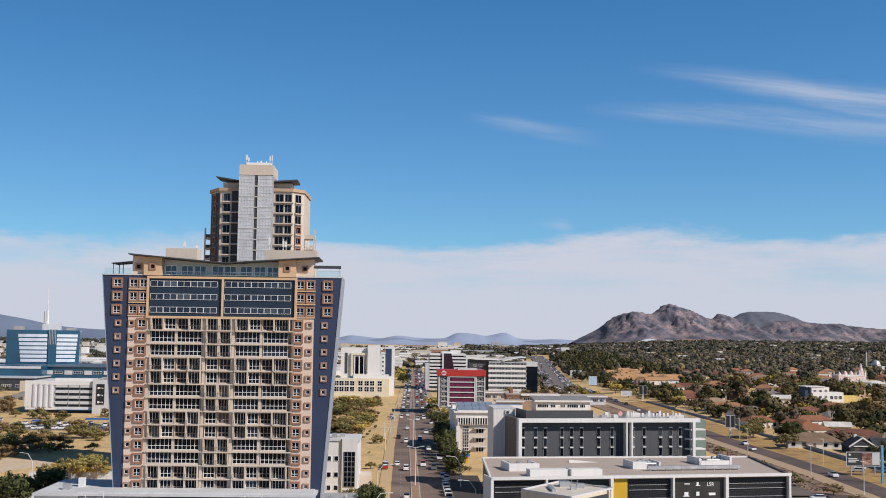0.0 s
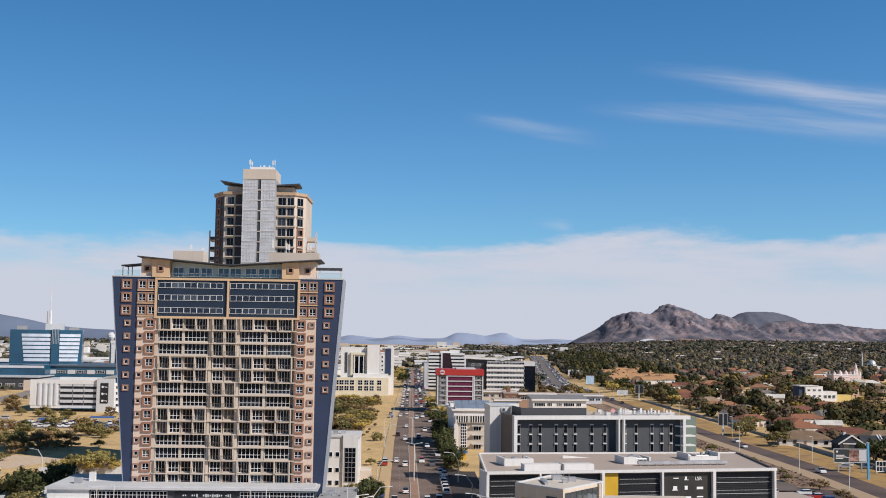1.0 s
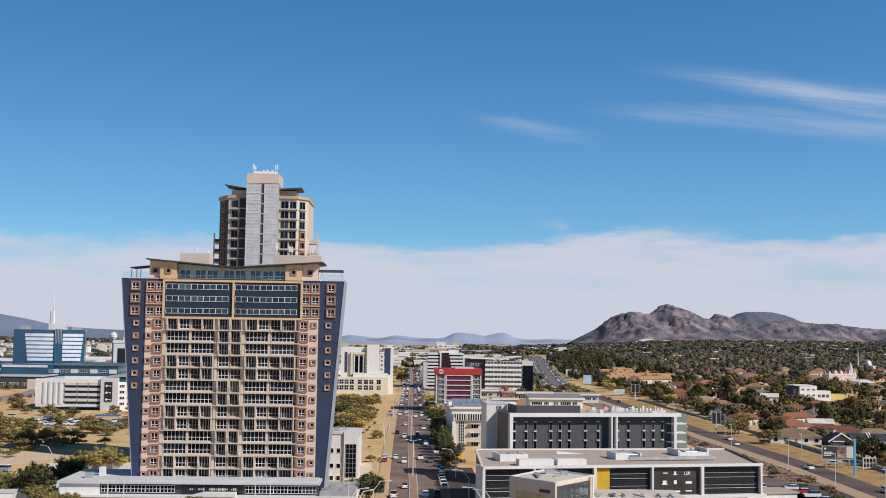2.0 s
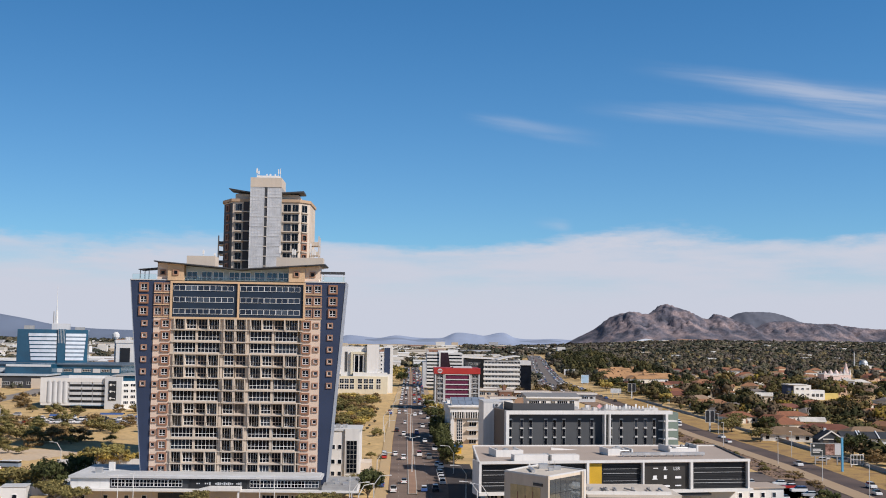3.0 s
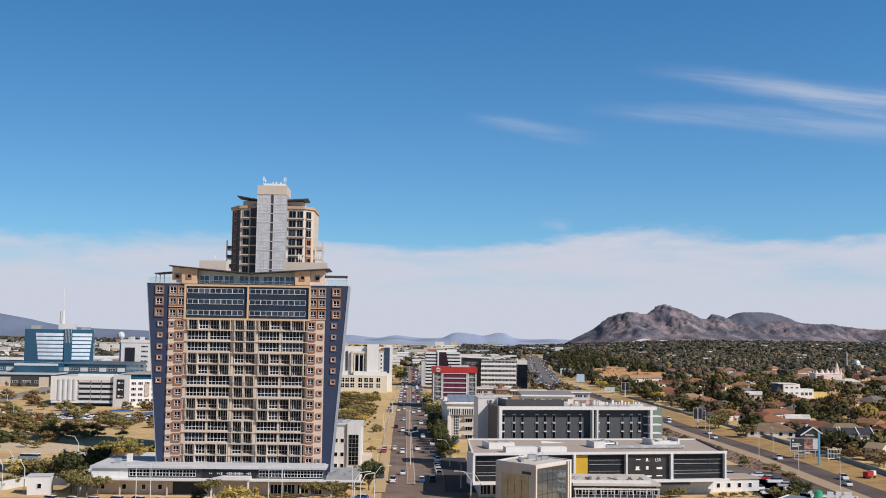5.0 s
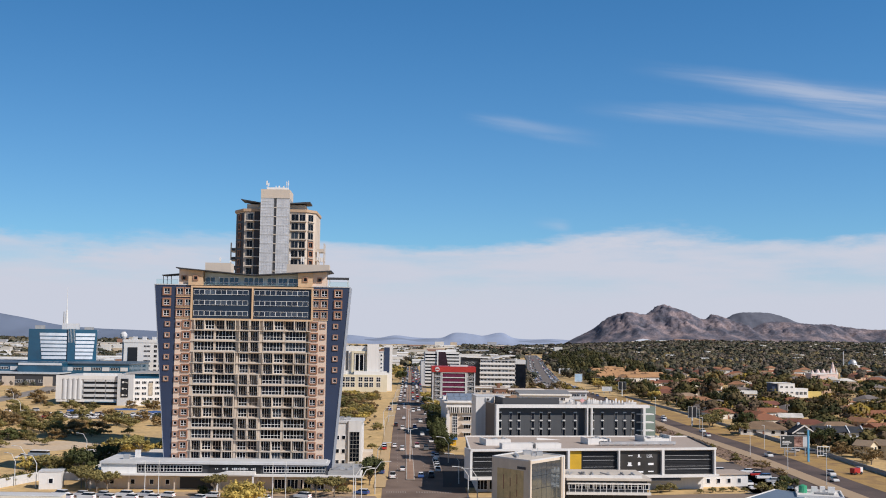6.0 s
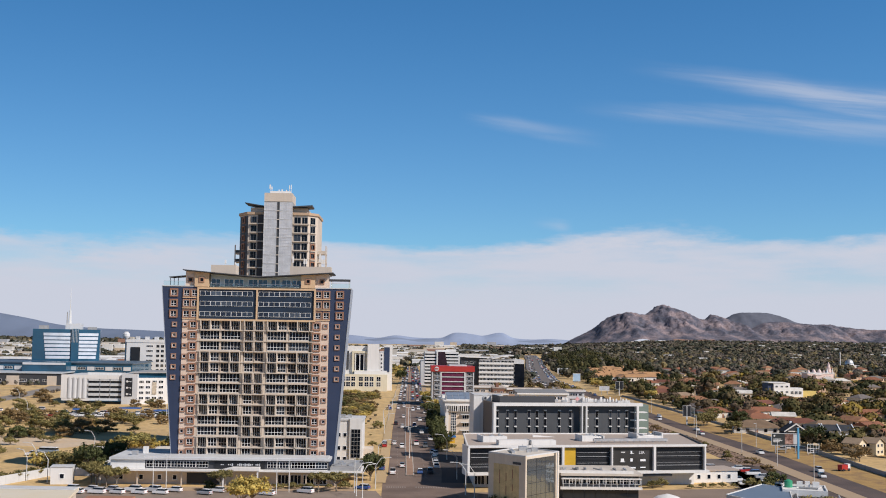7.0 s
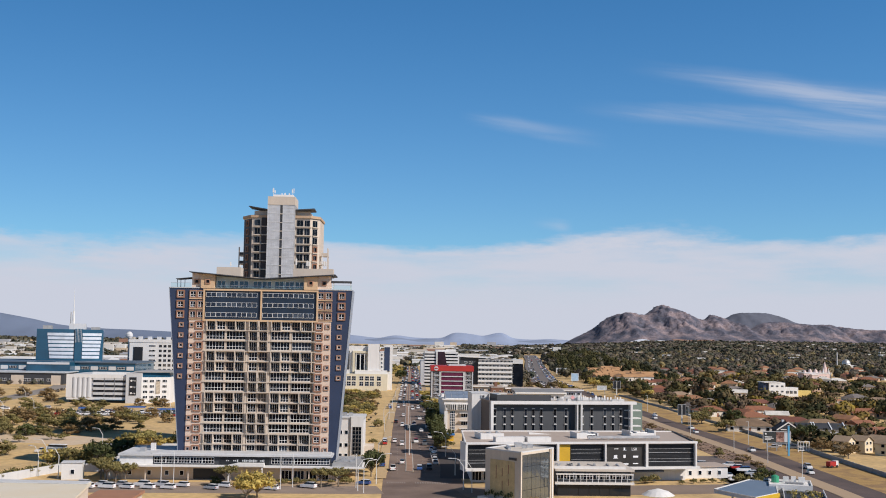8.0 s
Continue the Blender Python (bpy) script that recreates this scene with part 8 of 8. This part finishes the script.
def temple():
    t = thing("temple", "pink and white temple with domes and a tall carved spire", "temple", (426, 712, gz(430, 712) - 0.5), 6)
    t.matrix_basis = t.matrix_basis @ Matrix.Diagonal((0.78, 0.78, 0.86, 1))
    pinkish = mat("pink_temple_plaster", (0.66, 0.52, 0.48), 0.8, 0.08, 0.3, streaks=0.1)
    part("wall", Build().box(0, 30, 0, 16, -1, 9), pinkish, t)
    part("parapet", Build().box(-0.4, 30.4, -0.4, 16.4, 9, 10), WHITE, t)
    part("porch", Build().box(8, 16, -5, -0.01, -1, 7.5), pinkish, t)
    part("porch_roof", Build().prism([(7.5, -5.5), (16.5, -5.5), (16.5, 0), (7.5, 0)], 7.5, 8.2), WHITE, t)
    for i in range(8):
        window("hole", t, 2 + i * 3.8, -0.08, 5.6)
    for x, r, h in ((4, 1.9, 3), (11, 2.6, 4.2), (18, 2.6, 4.2), (24, 1.9, 3)):
        d = Build()
        for k in range(6):
            a0, a1 = k / 6, (k + 1) / 6
            d.bar((x, 6, 10 + h * a0), (x, 6, 10 + h * a1), r * math.cos(a0 * 1.5), max(0.1, r * math.cos(a1 * 1.5)), 14)
        part("dome", d, pinkish, t)
    sp = Build()
    for k in range(9):
        a0, a1 = k / 9, (k + 1) / 9
        sp.bar((30, 6, 9 + 13 * a0), (30, 6, 9 + 13 * a1), 3.8 * (1 - a0) ** 0.9 + 0.4, 3.6 * (1 - a1) ** 0.9 + 0.15, 12)
    part("spire", sp, pinkish, t, "tapering carved spire")
    part("spire_base", Build().box(25.8, 34.2, 1.8, 10.2, -1, 9.0), pinkish, t)
    for x in (26.6, 33.4):
        part("turret", Build().bar((x, 3, 9), (x, 3, 15), 1.4, 0.15, 10), WHITE, t)
    m = thing("mosque", "white building with a silver dome and a slim minaret", "mosque", (588, 1000, gz(588, 1000) - 1), 0)
    m.matrix_basis = m.matrix_basis @ Matrix.Diagonal((0.78, 0.78, 0.85, 1))
    part("wall", Build().box(-14, 14, 0, 20, -1, 9), WHITE, m)
    d = Build()
    for k in range(7):
        a0, a1 = k / 7 * 1.5, (k + 1) / 7 * 1.5
        d.bar((0, 10, 11 + 6.5 * math.sin(a0)), (0, 10, 11 + 6.5 * math.sin(a1)), 6.5 * math.cos(a0), 6.5 * math.cos(a1), 18)
    part("dome", d, METAL, m, "silver dome")
    part("drum", Build().bar((0, 10, 9), (0, 10, 11), 6.5, 6.5, 18), WHITE, m)
    part("minaret", Build().bar((-16, 6, -1), (-16, 6, 24), 1.0, 0.8, 10).bar((-16, 6, 24), (-16, 6, 29), 1.1, 0.2, 10), PALE, m)
    h = thing("modern_house", "large white modern house with flat roofs and dark windows", "house", (308, 462, gz(320, 462)), 6)
    h.matrix_basis = h.matrix_basis @ Matrix.Diagonal((0.76, 0.76, 0.86, 1))
    part("wall", Build().box(0, 16, 0, 14, -1, 11.5), WHITE, h)
    part("wing", Build().box(16, 30, 2, 14, -1, 7.5), WHITE, h)
    part("dark_bay", Build().box(-5, -0.01, 2, 14, -1, 11), NAVY, h)
    part("roof_slab", Build().box(-5.5, 12, -0.5, 14.5, 11.5, 12.1), WHITE, h)
    for x, z in ((3, 8.6), (8, 8.6), (13, 8.6), (3, 4.2), (8, 4.2), (13, 4.2)):
        window("office", h, x, -0.07, z)
    for x in (19, 23, 27):
        window("shop", h, x, 1.9, 3.6)
    part("yellow_wall", Build().box(30, 44, 4, 12, -1, 5.0), mat("yellow_plaster", (0.62, 0.48, 0.16), 0.8, 0.1, 0.3), h)


billboard()
pole_sign(183.6, 226, 9.4, 4.0, "tall dark twin-panel sign on a white post")
pole_sign(197.2, 460, 9.8, 5.2, "large dark twin-panel sign above the avenue")
small_board(188.5, 470, 7, 3, 6, mat("grey_board_print", (0.5, 0.53, 0.56), 0.6, 0.3, 0.6), "small grey roadside advertising board")
small_board(196.2, 640, 6.4, 6.6, 8.8, mat("blue_board_print", (0.35, 0.5, 0.65), 0.6, 0.3, 0.2), "tall pale-blue advertising board")
small_board(206.4, 789, 10.5, 5.5, 9.0, PALE, "wide white advertising board")
temple()


def boundary_walls():
    t = thing("garden_wall", "long pale grey garden wall beside the verge", "wall")
    pts = [(192.5, -20), (195.5, 45), (198.5, 90), (200, 150), (201.5, 200), (201, 260), (200, 320), (198.5, 380), (197, 450)]
    for (x0, y0), (x1, y1) in zip(pts, pts[1:]):
        d = math.hypot(x1 - x0, y1 - y0)
        part("wall_panel", Build().box(0, d, -0.12, 0.12, -0.3, 1.45), GREY, t, at=(x0, y0, gz(x0, y0)), turn=math.degrees(math.atan2(y1 - y0, x1 - x0)))
        for i in range(int(d / 12)):
            part("wall_pier", Build().box(i * 12, i * 12 + 0.4, -0.2, 0.2, -0.3, 1.6), GREY, t, at=(x0, y0, gz(x0, y0)), turn=math.degrees(math.atan2(y1 - y0, x1 - x0)))
    w = thing("yard_wall", "plain plastered yard wall on the open plot", "wall")
    for x0, y0, x1, y1 in ((-68, -18, -57, 14), (-52, 30, -38, 34), (-60, 8, -42, 12), (-64, 70, -34, 74)):
        d = math.hypot(x1 - x0, y1 - y0)
        part("wall_panel", Build().box(0, d, -0.12, 0.12, 0, 2.4), PALE, w, at=(x0, y0, 0), turn=math.degrees(math.atan2(y1 - y0, x1 - x0)))
    k = thing("pump_house", "small white plastered pump house with a flat roof", "shed", (-53.3, -9, 0), 8)
    part("wall", Build().box(0, 5.6, 0, 5, 0, 4.6), WHITE, k)
    part("roof", Build().box(-0.2, 5.8, -0.2, 5.2, 4.6, 4.8), PALE, k)
    window("hole", k, 3, -0.06, 2.2)
    c = thing("water_tank", "green plastic water tank on the sand", "tank", (-92, 42, 0))
    part("tank", Build().bar((0, 0, 0), (0, 0, 2.4), 1.4, 1.4, 14), mat("green_plastic", (0.03, 0.24, 0.14), 0.5, 0.08, 0.5), c)
    part("lid", Build().bar((0, 0, 2.4), (0, 0, 2.7), 1.2, 0.5, 14), mat("green_plastic_lid", (0.025, 0.2, 0.12), 0.5, 0.08, 0.5), c)


boundary_walls()


def carports():
    t = thing("carport", "blue shade-net carport over parked cars", "carport", group="carports")
    b = Build()
    for i in range(8):
        a0, a1 = math.pi * i / 8, math.pi * (i + 1) / 8
        b.poly([(-5.5, -2.6 * math.cos(a0), 2.3 + 0.7 * math.sin(a0)), (5.5, -2.6 * math.cos(a0), 2.3 + 0.7 * math.sin(a0)), (5.5, -2.6 * math.cos(a1), 2.3 + 0.7 * math.sin(a1)), (-5.5, -2.6 * math.cos(a1), 2.3 + 0.7 * math.sin(a1))])
    part("shade_net", b, mat("blue_shade_net", (0.04, 0.10, 0.28), 0.8, 0.12, 0.4), t)
    for x in (-5, 5):
        for y in (-2.4, 2.4):
            part("post", Build().bar((x, y, 0), (x, y, 2.35), 0.07), METAL, t)
    for i, (x, y) in enumerate(((-96, 262), (-76, 248), (-116, 250))):
        m = pose(x, y, gz(x, y), 0, 0, 3)
        if i:
            copy_thing(t, m)
        else:
            t.matrix_basis = m


carports()


def foreground_roofs():
    t = thing("flat_roof_shop", "low building with a broad pale sheet roof", "building", (-66, -97, 0), 0)
    part("wall", Build().box(0, 36, 0, 30, 0, 6.4), CREAM, t)
    part("roof", Build().prism([(-0.8, -1), (40.5, -1), (36.5, 30.5), (-0.8, 33)], 6.4, 7, tops=[6.7, 6.7, 7.1, 7.1]), mat("cream_sheet_roof", (0.74, 0.69, 0.58), 0.7, 0.08, 0.1, second=(0.66, 0.58, 0.44), amount=0.4), t, "broad cream sheet roof")
    part("roof_edge", Build().prism([(-0.8, 28.5), (36.5, 26.5), (36.5, 30.6), (-0.8, 33.1)], 7.1, 7.3), PALE, t)
    r = thing("tiled_shop", "small shop with a red-brown roof", "building", (-31, -66, 0), 0)
    part("wall", Build().box(0, 10, 0, 14, 0, 2.6), CREAM, r)
    part("roof", Build().prism([(-0.5, -0.5), (10.5, -0.5), (10.5, 14.5), (-0.5, 14.5)], 2.6, 3.2), mat("red_brown_sheet", (0.34, 0.17, 0.10), 0.8, 0.12, 0.3), r)
    f = thing("fuel_station", "fuel station canopy with blue-grey roof and yellow edge", "fuel station", (0, 0, 0))
    edge = [(118.7, -56.3), (124.5, -70), (132.5, -62), (138.5, -43), (133.7, -36.7)]
    part("canopy", Build().prism(edge, 4.6, 5.4), PALE, f)
    part("fascia", Build().prism([(124.4, -70.3), (132.9, -62.3), (132.6, -62.02), (124.5, -70.02)], 4.5, 5.5), mat("yellow_fascia", (0.62, 0.40, 0.03), 0.5, 0.06, 0.5), f, "yellow canopy fascia")
    mid = (sum(p[0] for p in edge) / 5, sum(p[1] for p in edge) / 5)
    part("roof", Build().prism([(p[0] + (mid[0] - p[0]) * 0.05, p[1] + (mid[1] - p[1]) * 0.05) for p in edge], 5.4, 5.5), mat("blue_grey_canopy_roof", (0.15, 0.20, 0.27), 0.6, 0.1, 0.3), f, "blue-grey canopy roof")
    for p, q in zip(edge, edge[1:] + edge[:1]):
        part("roof_rim", Build().bar((p[0], p[1], 5.5), (q[0], q[1], 5.5), 0.16, 0.16, 4), WHITE, f)
    for x, y in ((123, -57), (127, -52), (132, -45), (126, -65), (131, -58)):
        part("post", Build().box(x - 0.2, x + 0.2, y - 0.2, y + 0.2, 0, 4.5), WHITE, f)
        part("pump", Build().box(x + 1, x + 1.8, y - 0.4, y + 0.4, 0, 1.9), RED, f)
    b = thing("roof_garden_shop", "small white block with a planted terrace and a roof tank", "building", (134.6, -49.5, 0), -18)
    part("wall", Build().box(0, 10.5, 0, 12, 0, 5.6), WHITE, b)
    for x0, x1, y0, y1 in ((0, 10.5, 0, 0.3), (0, 10.5, 11.7, 12), (0, 0.3, 0.3, 11.7), (10.2, 10.5, 0.3, 11.7)):
        part("parapet", Build().box(x0, x1, y0, y1, 5.6, 6.0), WHITE, b)
    part("terrace", Build().box(3.2, 13, -22, -0.02, 0, 4.6), DARK, b, "dark glazed terrace wing")
    for x0, x1, y0, y1 in ((3.2, 13, -22, -21.8), (3.2, 3.4, -21.8, -0.02), (12.8, 13, -21.8, -0.02)):
        part("terrace_rail", Build().box(x0, x1, y0, y1, 4.6, 5.3), PALE, b)
    part("roof_tank", Build().bar((1.6, 8, 5.6), (1.6, 8, 7.2), 1.0, 1.0, 12).bar((1.6, 8, 7.2), (1.6, 8, 7.5), 0.9, 0.3, 12), mat("green_tank_paint", (0.04, 0.3, 0.16), 0.5, 0.06, 0.5), b, "green plastic tank")
    for x, y, w in ((3.6, 8.5, 1.4), (5.6, 9.4, 1.2), (7.4, 9.0, 1.6)):
        part("roof_unit", Build().box(x, x + w, y, y + 1.3, 5.6, 7.0), WHITE, b)
    part("roof_pipe", Build().bar((4, 6, 5.9), (8.5, 5.4, 5.9), 0.25, 0.25, 8), GREY, b)
    rr = random.Random(6)
    for i in range(16):
        g = Build()
        leaf_quads(rr, (4.5 + rr.random() * 7.5, -20 + rr.random() * 19, 5.0), (0.8, 0.8, 0.5), 40, 0.2, g.v, g.f)
        part("roof_plant", g, LEAF[2] if i % 3 else LEAF[0], b)
    v = thing("parasol", "white dome-shaped tent roof in the forecourt", "tent", (107.5, -45, 0))
    part("canopy", Build().bar((0, 0, 2.4), (0, 0, 3.4), 4.2, 2.6, 16).bar((0, 0, 3.4), (0, 0, 4.0), 2.6, 0.4, 16), WHITE, v)
    part("post", Build().bar((0, 0, 0), (0, 0, 2.6), 0.12), METAL, v)
    s = thing("site_digger", "red and white tractor parked on the verge", "tractor", (186.8, 41.5, 0), 30)
    s.matrix_basis = s.matrix_basis @ Matrix.Scale(0.8, 4)
    part("body", Build().box(-2.5, 1.2, -1.1, 1.1, 0.7, 2.6), RED, s)
    part("cab", Build().box(1.2, 2.8, -1.0, 1.0, 0.7, 2.9), WHITE, s)
    for x in (-1.6, 1.8):
        for y in (-1.0, 1.0):
            part("wheel", Build().bar((x, y - 0.2, 0.6), (x, y + 0.2, 0.6), 0.6, 0.6, 12), RUBBER, s)


foreground_roofs()
